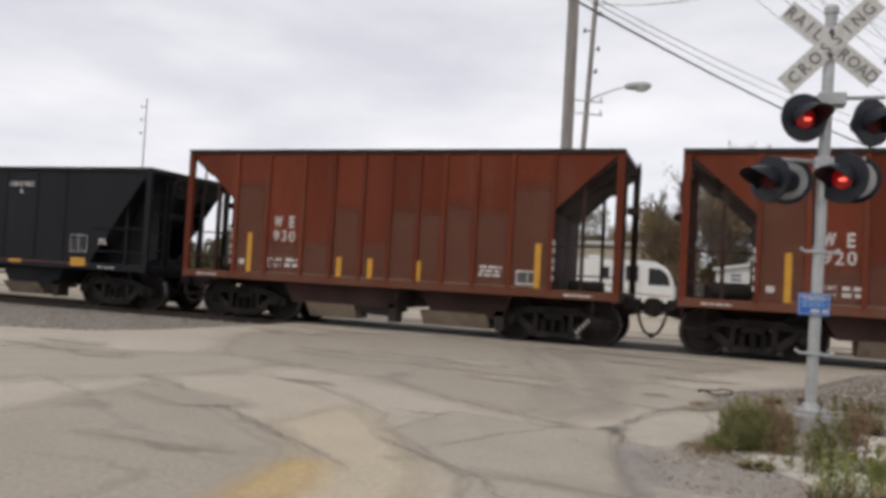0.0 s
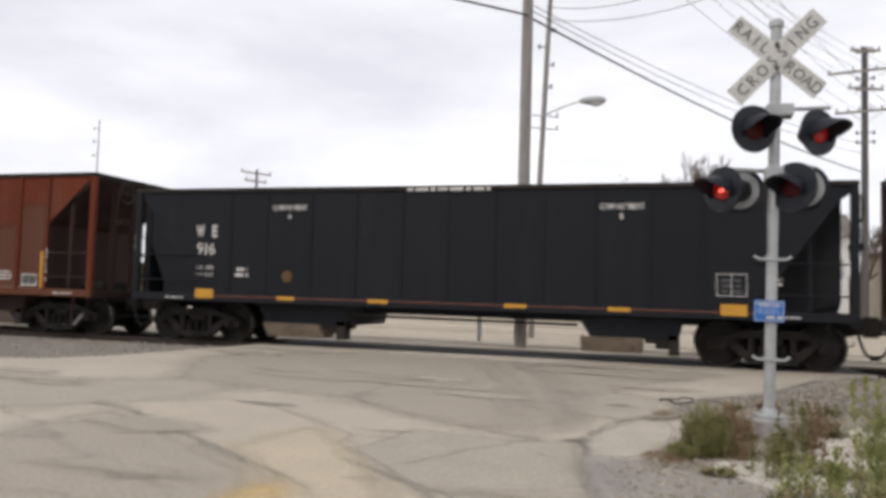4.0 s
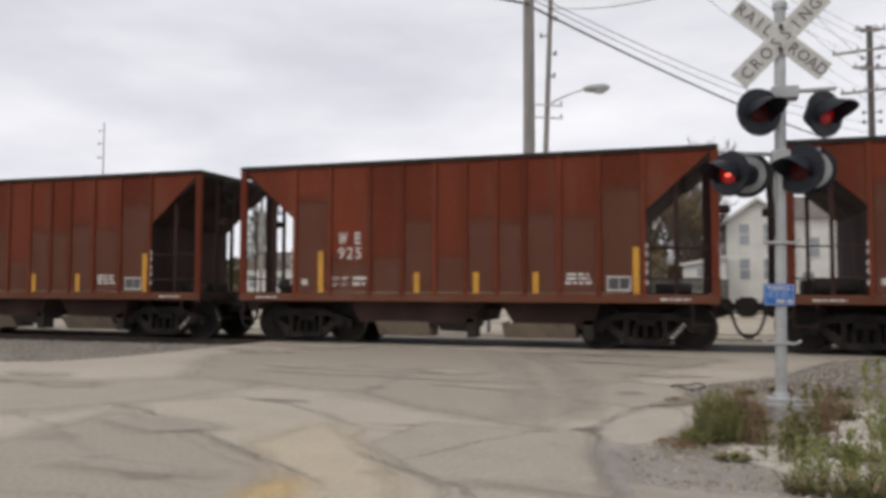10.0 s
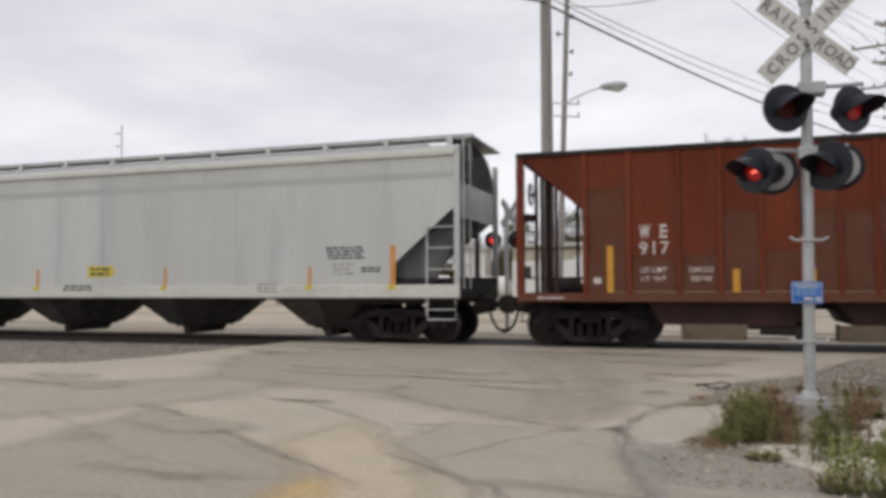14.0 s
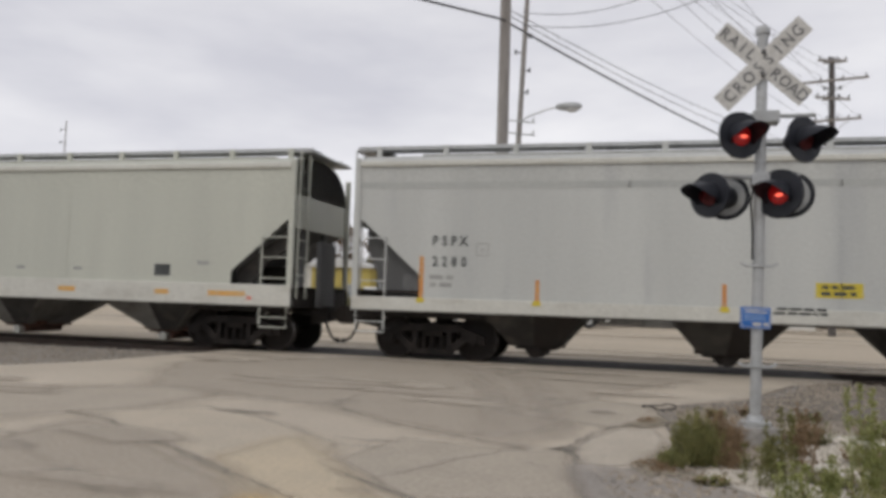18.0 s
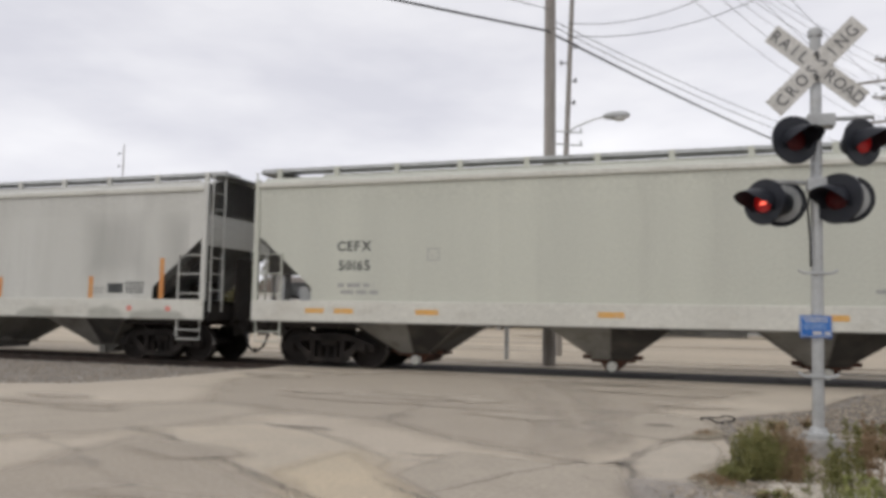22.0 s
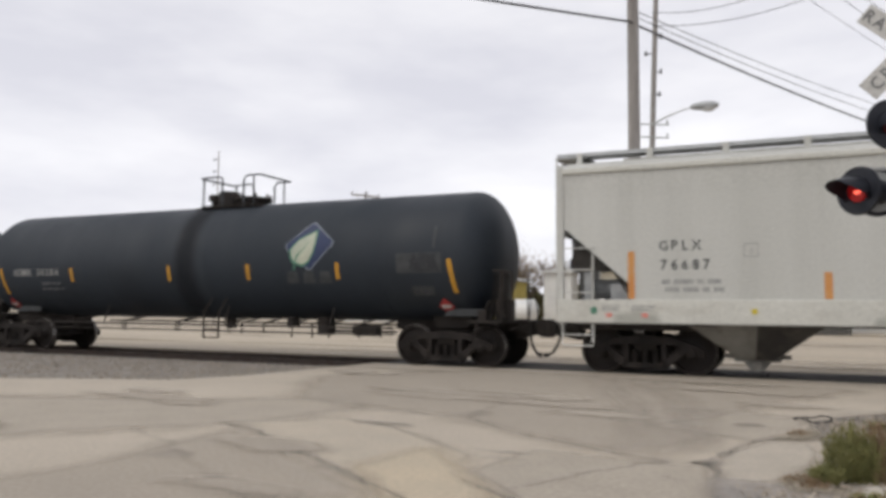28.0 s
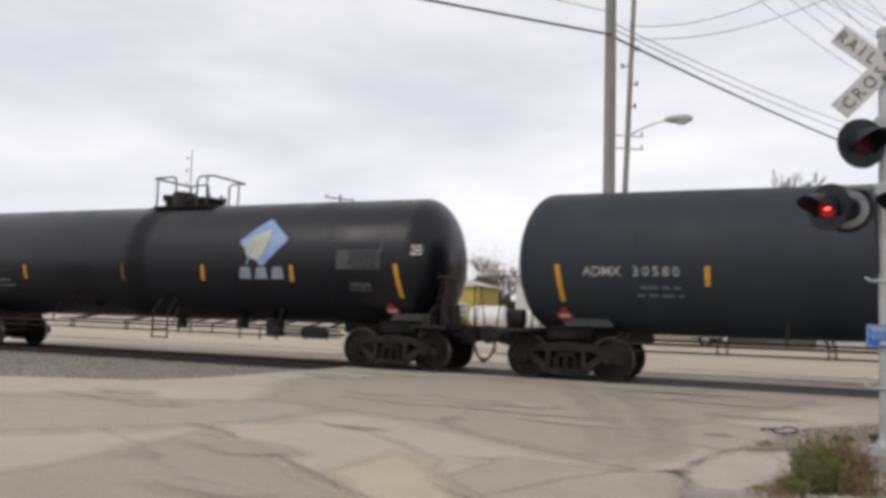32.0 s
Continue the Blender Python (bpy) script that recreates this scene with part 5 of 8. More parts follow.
def storage_tank(x, y, r, ln):
    t = thing("storage_tank", "white horizontal storage tank on saddles", "storage tank", pose(x, y, 0), "white storage tanks")
    part("shell", Geo().lathe([(-ln / 2 - 0.35, 0.0), (-ln / 2 - 0.25, r * 0.6), (-ln / 2, r), (ln / 2, r), (ln / 2 + 0.25, r * 0.6), (ln / 2 + 0.35, 0.0)], pose(0, 0, r + 0.4), 24), M_RVWHITE, t, smooth=True)
    for k in (-ln / 3, ln / 3):
        part("saddle", Geo().box(k - 0.15, k + 0.15, -r * 0.7, r * 0.7, -0.01, r * 0.6), M_CONCRETE, t)


storage_tank(-19.9, 57.5, 0.85, 2.6)
storage_tank(-15.2, 57.5, 0.8, 2.6)

# motorhome parked on the lot
rv = thing("motorhome", "long white parked motorhome with a rounded nose and brown stripe", "motorhome", pose(-5.6, 43.8, 0))
part("coach_body", Geo().prism([(-4.45, 0.55), (3.45, 0.5), (3.6, 0.8), (3.6, 1.35), (3.5, 1.8), (3.28, 2.2), (2.95, 2.5), (2.5, 2.67), (1.8, 2.7), (-4.45, 2.66)], -1.15, 1.15), M_RVWHITE, rv, bevel=0.06)
part("windshield", Geo().add([(3.6, -1.0, 1.4), (3.6, 1.0, 1.4), (3.52, 1.0, 1.82), (3.52, -1.0, 1.82), (3.32, 0.95, 2.18), (3.32, -0.95, 2.18)], [(0, 1, 2, 3), (3, 2, 4, 5)]).moved(pose(0.03, 0, 0.02)), M_GLASS, rv)
part("cab_window", Geo().prism([(2.28, 1.42), (3.38, 1.42), (3.34, 1.75), (3.16, 2.08), (2.88, 2.28), (2.28, 2.32)], -1.175, -1.152), M_GLASS, rv, "large side window of the cab")
for x0, x1, z0, z1 in ((-4.11, -3.36, 1.69, 2.34), (-2.3, -1.7, 1.69, 2.3), (-0.22, 0.18, 1.65, 2.26), (0.45, 0.86, 1.83, 2.3), (1.1, 1.72, 1.6, 2.38)):
    wn_ = part("side_window", Geo().box(x0, x1, -1.175, -1.152, z0, z1), M_GLASS, rv)
    part("window_frame", Geo().box(x0 - 0.04, x1 + 0.04, -1.165, -1.151, z0 - 0.05, z1 + 0.05), M_LAMPGREY, wn_)
part("door_gap", Geo().box(0.98, 1.0, -1.158, -1.151, 0.6, 2.45).box(1.84, 1.86, -1.158, -1.151, 0.6, 2.45), M_LAMPGREY, rv)
part("stripe", Geo().prism([(-0.6, 1.44), (1.9, 0.88), (3.5, 0.82), (3.5, 0.88), (1.9, 0.95), (-0.6, 1.51)], -1.16, -1.152), M_RVSTRIPE, rv)
part("roof_rail", Geo().box(-4.4, 2.3, -1.12, -1.04, 2.66, 2.72), M_LAMPGREY, rv)
part("bumper", Geo().box(3.55, 3.75, -0.95, 0.95, 0.38, 0.6), M_RVWHITE, rv, bevel=0.03)
for x in (-2.1, 2.7):
    for y in (-1.0, 0.78):
        w_ = part("wheel", Geo().rod((x, y, 0.36), (x, y + 0.22, 0.36), 0.37, 24), M_RUBBER, rv)
        part("rim", Geo().rod((x, y - 0.01, 0.36), (x, y, 0.36), 0.2, 16), M_GALV, w_)
part("roof_vent", Geo().box(-1.1, -0.5, -0.3, 0.3, 2.66, 2.92), M_RVWHITE, rv)


def tree(name, x, y, h, seed, label, leafy=0.6, levels=5, mat2=M_LEAFBROWN, spread=0.55, low=0.0):
    """A forked bare crown of tapering limbs with sparse clumps of small leaves."""
    rnd = random.Random(seed)
    wood, leaf = Geo(), Geo()

    def grow(p, d, ln, r, lv):
        q = p + d * ln
        wood.rod(p, q, max(r, 0.0055), 6 if lv > 2 else 3, max(r * 0.62, 0.0045), caps=False)
        if lv == 0:
            return
        for _ in range(3 if lv > 2 else 5):
            a = rnd.uniform(0, 6.28)
            nd = (d + Vector((math.cos(a) * spread, math.sin(a) * spread, rnd.uniform(-0.1, 0.35)))).normalized()
            grow(p.lerp(q, rnd.uniform(0.7, 1.0)), nd, ln * rnd.uniform(0.62, 0.85), r * 0.57, lv - 1)
        if lv <= 2 and rnd.random() < leafy:
            for _ in range(15):
                c = q + Vector((rnd.gauss(0, 0.45), rnd.gauss(0, 0.45), rnd.gauss(0, 0.4))) * (h / 9)
                u = Vector((rnd.gauss(0, 1), rnd.gauss(0, 1), rnd.gauss(0, 1))).normalized() * 0.075
                v = u.cross(Vector((rnd.gauss(0, 1), rnd.gauss(0, 1), rnd.gauss(0, 1)))).normalized() * 0.05
                leaves.append((c, u, v))

    leaves = []
    grow(Vector((0, 0, -0.1)), Vector((0.02, 0, 1)), h * 0.14, h * 0.0145, levels)
    top = max(v[2] for v in wood.v)
    k = h / top
    wood.v = [(a * k, b * k, c * k) for a, b, c in wood.v]
    for c, u, v in leaves:
        c = c * k
        if low and rnd.random() > np.interp(c.z / h - 0.15 * c.x / h, [low - 0.12, low + 0.12], [0.8, 0.0]):
            continue
        leaf.add([c - u, c + v, c + u, c - v], [(0, 1, 2, 3)])
    t = thing(name, label, "tree", pose(x, y, 0))
    part("trunk", wood, M_BARK, t)
    if leaf.v:
        part("crown", leaf, mat2, t)
    return t




def vase_tree(x, y, h, seed, label, leafy=0.62):
    """A short trunk forking low into many rising limbs that divide into a broad fan of fine twigs, brown leaves left on the lower ones."""
    rnd = random.Random(seed)
    wood, leaf = Geo(), Geo()

    def limb(p, d, ln, r, lv):
        seg = 5 if lv == 3 else 3
        pts = [p]
        for _ in range(seg):
            d = (d + Vector((rnd.gauss(0, 0.08), rnd.gauss(0, 0.08), 0.1))).normalized()
            pts.append(pts[-1] + d * (ln / seg))
        for i, (a, b) in enumerate(zip(pts, pts[1:])):
            wood.rod(a, b, max(0.019, r * (1 - 0.8 * i / seg)), 5 if lv > 1 else 3, max(0.016, r * (1 - 0.8 * (i + 1) / seg)), caps=False)
        if lv == 0:
            if pts[-1].z < h * (leafy - 0.05 * pts[-1].x) and rnd.random() < 0.6:
                for _ in range(4):
                    c = pts[-1] + Vector((rnd.gauss(0, 0.2), rnd.gauss(0, 0.2), rnd.gauss(0, 0.2)))
                    u = Vector((rnd.gauss(0, 1), rnd.gauss(0, 1), rnd.gauss(0, 1))).normalized() * 0.075
                    v = u.cross(Vector((rnd.gauss(0, 1), rnd.gauss(0, 1), rnd.gauss(0, 1)))).normalized() * 0.05
                    leaf.add([c - u, c + v, c + u, c - v], [(0, 1, 2, 3)])
            return
        for i in range({3: 12, 2: 8, 1: 6}[lv]):
            q = 0.22 + 0.78 * (i + rnd.random()) / {3: 12, 2: 8, 1: 6}[lv]
            k = min(seg - 1, int(q * seg))
            at = pts[k].lerp(pts[k + 1], q * seg - k)
            b = rnd.uniform(0, 6.28)
            nd = ((pts[k + 1] - pts[k]).normalized() + Vector((math.cos(b), math.sin(b), rnd.uniform(-0.05, 0.4))) * rnd.uniform(0.45, 0.75)).normalized()
            limb(at, nd, ln * rnd.uniform(0.36, 0.58) * (1.15 - 0.5 * q), r * 0.42 * (1.1 - 0.5 * q), lv - 1)

    wood.rod((0, 0, -0.1), (0.02, 0, h * 0.16), h * 0.026, 8, h * 0.022, caps=False)
    for i in range(12):
        a = 6.28 * i / 12 + rnd.uniform(-0.25, 0.25)
        tilt = (0.12, 0.4, 0.6, 0.8, 0.5, 0.28)[i % 6]
        limb(Vector((0, 0, h * rnd.uniform(0.1, 0.22))), Vector((math.sin(tilt) * math.cos(a), math.sin(tilt) * math.sin(a), math.cos(tilt))), h * (0.88 - 0.3 * tilt) * rnd.uniform(0.85, 1.0), h * 0.011, 3)
    k = h / max(v[2] for v in wood.v)
    wood.v = [(a * k, b * k, c * k) for a, b, c in wood.v]
    t = thing("tree", label, "tree", pose(x, y, 0))
    part("trunk", wood, M_BARK, t)
    part("crown", leaf, M_LEAFDULL, t)


vase_tree(0.45, 56.2, 11.9, 5, "large bare tree of rising limbs with olive-brown leaves low down", 0.62)
vase_tree(-3.3, 57.0, 8.6, 9, "bare tree of fine rising twigs behind the fence", 0.7)
tree("tree", -24.5, 72, 7.2, 22, "distant brown and olive tree", 1.0, 5, M_LEAFBROWN, 0.65)
tree("tree", -19.5, 76, 6.2, 23, "distant brown and olive tree", 1.0, 5, M_LEAFOLIVE, 0.65)
tree("tree", -13, 78, 6.8, 24, "distant brown and olive tree", 1.0, 5, M_LEAFBROWN, 0.65)
tree("tree", -7.5, 76, 7.0, 25, "distant brown and olive tree", 1.0, 5, M_LEAFOLIVE, 0.65)
tree("tree", 13.5, 66, 8.5, 26, "bare-branched tree beside the house", 0.5, 5, M_LEAFBROWN, 0.5, 0.6)


def shrub(x, y, w, d, h, seed, mtl, label):
    """A many-stemmed shrub: thin stems and a mass of small leaves with gaps."""
    rnd = random.Random(seed)
    stems, leaf = Geo(), Geo()
    for _ in range(26):
        a, r = rnd.uniform(0, 6.28), rnd.random() ** 0.5
        stems.rod((rnd.gauss(0, w * 0.12), rnd.gauss(0, d * 0.12), -0.05), (w / 2 * r * math.cos(a), d / 2 * r * math.sin(a), h * rnd.uniform(0.55, 1.0)), 0.035, 4, 0.008, caps=False)
    for _ in range(170):
        a, r = rnd.uniform(0, 6.28), rnd.random() ** 0.5
        z = h * rnd.uniform(0.15, 0.98)
        k = math.sqrt(max(0.05, 1 - (z / h - 0.35) ** 2 * 2.0))
        c0 = Vector((w / 2 * r * k * math.cos(a), d / 2 * r * k * math.sin(a), z))
        for _ in range(26):
            c = c0 + Vector((rnd.gauss(0, 0.24), rnd.gauss(0, 0.24), rnd.gauss(0, 0.2)))
            u = Vector((rnd.gauss(0, 1), rnd.gauss(0, 1), rnd.gauss(0, 1))).normalized() * 0.12
            v = u.cross(Vector((rnd.gauss(0, 1), rnd.gauss(0, 1), rnd.gauss(0, 1)))).normalized() * 0.05
            leaf.add([c - u, c + v, c + u, c - v], [(0, 1, 2, 3)])
    t = thing("shrub", label, "shrub", pose(x, y, 0))
    part("stems", stems, M_BARK, t)
    part("crown", leaf, mtl, t)


shrub(0.9, 57.6, 5.4, 2.5, 6.2, 61, M_LEAFDARK, "tall brown-leaved shrub beside the bare tree")
shrub(-32.4, 72.0, 5.4, 3.0, 7.6, 63, M_LEAFOLIVE, "olive tree mass behind the yellow building")
shrub(-29.4, 73.0, 3.2, 2.6, 8.6, 64, M_LEAFDARK, "dark brown small tree behind the yellow building")
shrub(-43.0, 73.0, 2.9, 2.6, 9.8, 69, M_LEAFOLIVE, "narrow dark olive tree beside the distant pole")
shrub(-25.2, 58.6, 6.5, 1.2, 1.5, 65, M_LEAFOLIVE, "low olive shrubs before the yellow building")
shrub(-11.6, 75.0, 5.2, 3.0, 8.7, 66, M_LEAFOLIVE, "olive tree crown above the beige building")
shrub(-8.2, 75.5, 4.6, 3.0, 7.2, 67, M_LEAFDULL, "lower olive-brown tree crown above the beige building")
shrub(-16.6, 75.0, 5.0, 3.0, 8.4, 68, M_LEAFOLIVE, "olive tree crown above the beige building")
shrub(-3.2, 56.0, 4.5, 2.5, 4.6, 62, M_LEAFBROWN, "olive-brown shrub behind the board fence")


def thicket(x0, x1, y, h, seed):
    """A far belt of scrub: many small leaf clumps with an uneven top."""
    rnd = random.Random(seed)
    g = Geo()
    for _ in range(int((x1 - x0) * 260)):
        x = rnd.uniform(x0, x1)
        top = h * (0.55 + 0.45 * noise.noise(Vector((x * 0.22, y, 1.0))) + 0.2 * noise.noise(Vector((x * 0.9, y, 5.0))))
        c = Vector((x, y + rnd.uniform(-1.5, 1.5), top * rnd.random() ** 0.7))
        u = Vector((rnd.gauss(0, 1), rnd.gauss(0, 1), rnd.gauss(0, 1))).normalized() * 0.28
        v = u.cross(Vector((rnd.gauss(0, 1), rnd.gauss(0, 1), rnd.gauss(0, 1)))).normalized() * 0.2
        g.add([c - u, c + v, c + u, c - v], [(0, 1, 2, 3)])
    return g


tagged(part("far_scrub", thicket(-75, 3, 82, 7.6, 31), M_LEAFOLIVE), "far belt of olive-brown scrub and trees", "scrub", kind="stuff")
tagged(part("far_scrub", thicket(10, 60, 80, 7.5, 32), M_LEAFBROWN), "far belt of brown scrub and trees", "scrub", kind="stuff")

# ---- the train ----
WHEEL_R = 0.457
spinning = []
near = -1.6


def truck(car, x):
    """A four-wheel truck: bolster, two side frames with springs and bearing caps, two turning wheelsets."""
    t = part("truck", Geo().box(-0.2, 0.2, -1.0, 1.0, 0.5, 0.78).rod((0, 0, 0.7), (0, 0, 0.9), 0.2, 16), M_GRIME, car, "heavy cast-steel truck")
    t.matrix_basis = pose(x, 0, 0)
    part("brake_beam", Geo().box(-0.36, -0.28, -0.75, 0.75, 0.24, 0.52).box(0.28, 0.36, -0.75, 0.75, 0.24, 0.52).box(-0.28, 0.28, -0.3, 0.3, 0.2, 0.55), M_GRIME, t)
    for y0, y1, s in ((-1.08, -0.92, -1), (0.92, 1.08, 1)):
        g = Geo()
        g.prism([(-1.14, 0.36), (-1.14, 0.53), (-0.98, 0.6), (-0.5, 0.76), (0.5, 0.76), (0.98, 0.6), (1.14, 0.53), (1.14, 0.36), (0.96, 0.36), (0.9, 0.48), (0.55, 0.6), (-0.55, 0.6), (-0.9, 0.48), (-0.96, 0.36)], y0, y1)
        g.prism([(-0.84, 0.5), (-0.7, 0.56), (-0.36, 0.3), (-0.36, 0.14), (-0.46, 0.16)], y0, y1)
        g.prism([(0.84, 0.5), (0.46, 0.16), (0.36, 0.14), (0.36, 0.3), (0.7, 0.56)], y0, y1)
        g.box(-0.42, 0.42, y0, y1, 0.13, 0.24).box(-0.42, -0.32, y0, y1, 0.24, 0.62).box(0.32, 0.42, y0, y1, 0.24, 0.62)
        sf = part("sideframe", g, M_TRUCK, t, bevel=0.012)
        for k in (-0.2, 0.0, 0.2):
            sp = Geo().lathe([(0.24 + 0.026 * i + (0.013 if j else 0), 0.075 if j else 0.062) for i in range(10) for j in (0, 1)], pose(k, (y0 + y1) / 2, 0, 0, -90, 0), 10)
            part("spring", sp, M_TRUCK, sf)
        for k in (-0.889, 0.889):
            cap = Geo().rod((k, s * 0.9, WHEEL_R), (k, s * 1.14, WHEEL_R), 0.105, 14).rod((k, s * 1.14, WHEEL_R), (k, s * 1.17, WHEEL_R), 0.06, 10)
            part("bearing_cap", cap, M_TRUCK, sf, smooth=True)
    for k in (-0.889, 0.889):
        prof = [(-0.80, 0.0), (-0.80, 0.09), (-0.74, 0.16), (-0.735, 0.37), (-0.80, 0.385), (-0.80, 0.445), (-0.79, WHEEL_R), (-0.7, WHEEL_R + 0.004), (-0.69, 0.485), (-0.66, 0.485), (-0.655, 0.38), (-0.7, 0.36), (-0.69, 0.1), (-0.6, 0.085)]
        g = Geo().lathe(prof + [(-a, r) for a, r in reversed(prof)], pose(0, 0, 0, 0, 0, 90), 36)
        w = part("wheelset", g, [M_WHEEL, M_TREAD], t, "steel wheelset", smooth=True)
        n = 2 * len(prof) - 1
        w.data.polygons.foreach_set("material_index", [1 if i % n in (5, 6, n - 6, n - 7) else 0 for i in range(len(w.data.polygons))])
        w.location = (k, 0, WHEEL_R)
        spinning.append((w, k))


def coupler(car, x, s, reach):
    c = part("coupler", Geo().box(min(x, x + s * (reach - 0.12)), max(x, x + s * (reach - 0.12)), -0.08, 0.08, 0.78, 0.94).box(min(x + s * (reach - 0.2), x + s * (reach + 0.06)), max(x + s * (reach - 0.2), x + s * (reach + 0.06)), -0.17, 0.15, 0.7, 1.02), M_GRIME, car, bevel=0.02)
    part("uncoupling_lever", Geo().tube([(x + s * 0.1, -1.25, 0.85), (x + s * 0.12, -0.5, 0.9), (x + s * 0.25, -0.15, 0.95)], 0.014), M_GRIME, c)
    pts = [(x + s * reach * (0.42 + 0.58 * t - 0.08 * math.sin(math.pi * t)), -0.35 - 0.05 * t, 0.82 - 0.54 * math.sin(math.pi * t * 0.52)) for t in np.linspace(0, 1, 13)]
    part("air_hose", Geo().tube(pts, 0.03), M_RUBBER, c)
    part("draft_gear", Geo().prism([(x - s * 0.1, 0.62), (x + s * reach * 0.45, 0.7), (x + s * reach * 0.45, 1.02), (x - s * 0.1, 1.06)], -0.26, 0.26), M_GRIME, c)
    part("knuckle", Geo().rod((x + s * (reach - 0.05), -0.1, 0.66), (x + s * (reach - 0.05), -0.1, 1.06), 0.09, 10), M_GRIME, c)
    part("brake_hose_bracket", Geo().tube([(x, -0.5, 1.0), (x + s * reach * 0.3, -0.45, 0.78), (x + s * reach * 0.7, -0.3, 0.74)], 0.018), M_GRIME, c)
    part("angle_cock", Geo().rod((x + s * reach * 0.1, -0.35, 0.86), (x + s * reach * 0.44, -0.35, 0.81), 0.045, 8), M_GRIME, c)
    part("gladhand", Geo().rod((x + s * (reach - 0.08), -0.4, 0.3), (x + s * reach, -0.4, 0.28), 0.05, 8), M_GRIME, c)


def strip(car, x, z0, z1, w=0.13, material=None, y=-1.622, name="reflector"):
    part(name, Geo().box(x - w / 2, x + w / 2, y - 0.004, y, z0, z1), material or M_YELLOW, car)


def brake_wheel(car, x, s, z, y=-0.5):
    part("brake_wheel", Geo().lathe([(0.0, 0.25), (0.02, 0.28), (0.04, 0.25), (0.02, 0.22), (0.0, 0.25)], pose(x, y, z), 20).rod((x - s * 0.15, y, z), (x + s * 0.03, y, z), 0.03)
         .tube([(x + 0.01, y - 0.25, z), (x + 0.01, y + 0.25, z)], 0.015).tube([(x + 0.01, y, z - 0.25), (x + 0.01, y, z + 0.25)], 0.015), M_GRIME, car)


def open_hopper(name, label, L, zt, inset, knee, paint, lower, dark, ribs, doors, reach, hoods, stake=0.045):
    """An open-top hopper car: side panels between stakes, sloping ends, open end frames, chutes and doors below."""
    car = thing(name, label, "hopper car")
    h = L / 2

    def low(x):
        d = h - abs(x)
        return float(np.interp(d, [0.15, inset], [zt - 0.12, knee])) if d < inset else 1.1

    xs = [-h + 0.15, -h + inset] + ribs + [h - inset, h - 0.15]
    for a, b in zip(xs, xs[1:]):
        za, zb = low(a + 1e-4), low(b - 1e-4)
        end = a < -h + inset - 0.01 or b > h - inset + 0.01
        if end:
            za, zb = (zt - 0.12, knee) if a < 0 else (knee, zt - 0.12)
            part("side_panel", Geo().prism([(a, za), (b, zb), (b, zt - 0.08), (a, zt - 0.08)], near, near + 0.02), paint, car)
            if knee > 1.3:
                continue
        else:
            part("side_panel", Geo().prism([(a, 1.1), (b, 1.1), (b, zt - 0.08), (a, zt - 0.08)], near, near + 0.02), paint, car)
            if lower is not paint:
                top = zt - (zt - 1.1) * random.choice((0.3, 0.42, 0.48, 0.55, 0.75))
                panel = [(a - 0.1, 0.8), (b + 0.1, 0.8), (b + 0.1, top + random.uniform(-0.1, 0.1)), (a - 0.1, top)]
                blot("dust_film", panel, lambda x, z: (min(max(x, a), b), near - 0.0015, min(max(z, 1.1), zt - 0.1)), 0.26, S_RUSTFILM, car, 0.07, "brown dust on the panel")
    for x in xs[1:-1] if knee > 1.3 else xs[2:-2]:
        part("side_stake", Geo().box(x - stake, x + stake, near - stake, near, max(1.05, low(x - 0.01 if x > 0 else x + 0.01) - 0.02), zt - 0.09), paint, car, bevel=stake * 0.27)
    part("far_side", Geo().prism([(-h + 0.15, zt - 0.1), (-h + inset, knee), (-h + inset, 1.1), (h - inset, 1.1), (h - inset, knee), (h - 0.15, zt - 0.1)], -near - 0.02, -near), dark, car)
    part("top_chord", Geo().box(-h, h, near - 0.05, near + 0.06, zt - 0.09, zt).box(-h, h, -near - 0.06, -near + 0.05, zt - 0.09, zt).box(-h, -h + 0.1, near, -near, zt - 0.12, zt).box(h - 0.1, h, near, -near, zt - 0.12, zt), M_GRIME, car, bevel=0.015)
    part("side_sill", Geo().box(-h, h, near - 0.03, near + 0.1, 0.95, 1.12), lower, car, bevel=0.012)
    part("side_sill", Geo().box(-h, h, -near - 0.1, -near + 0.03, 0.95, 1.12), dark, car)
    part("centre_sill", Geo().box(-h - 0.05, h + 0.05, -0.32, 0.32, 0.78, 1.05), dark, car)
    for s in (-1, 1):
        x = s * h
        deep = inset + 2.0
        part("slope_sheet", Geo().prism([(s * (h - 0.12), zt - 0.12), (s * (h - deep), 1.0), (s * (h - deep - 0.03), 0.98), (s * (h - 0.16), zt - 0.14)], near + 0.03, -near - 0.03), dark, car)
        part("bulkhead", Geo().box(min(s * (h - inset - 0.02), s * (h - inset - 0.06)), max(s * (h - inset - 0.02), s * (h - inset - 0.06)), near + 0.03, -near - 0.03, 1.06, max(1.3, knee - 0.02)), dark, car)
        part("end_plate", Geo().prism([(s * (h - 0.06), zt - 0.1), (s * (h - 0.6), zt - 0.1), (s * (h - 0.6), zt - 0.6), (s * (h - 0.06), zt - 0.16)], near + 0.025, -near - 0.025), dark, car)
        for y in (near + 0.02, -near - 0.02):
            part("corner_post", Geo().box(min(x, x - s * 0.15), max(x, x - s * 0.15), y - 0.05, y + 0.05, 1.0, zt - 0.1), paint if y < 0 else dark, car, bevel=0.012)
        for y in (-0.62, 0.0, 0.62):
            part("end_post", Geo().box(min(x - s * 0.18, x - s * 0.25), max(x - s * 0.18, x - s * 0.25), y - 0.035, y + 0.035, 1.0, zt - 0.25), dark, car)
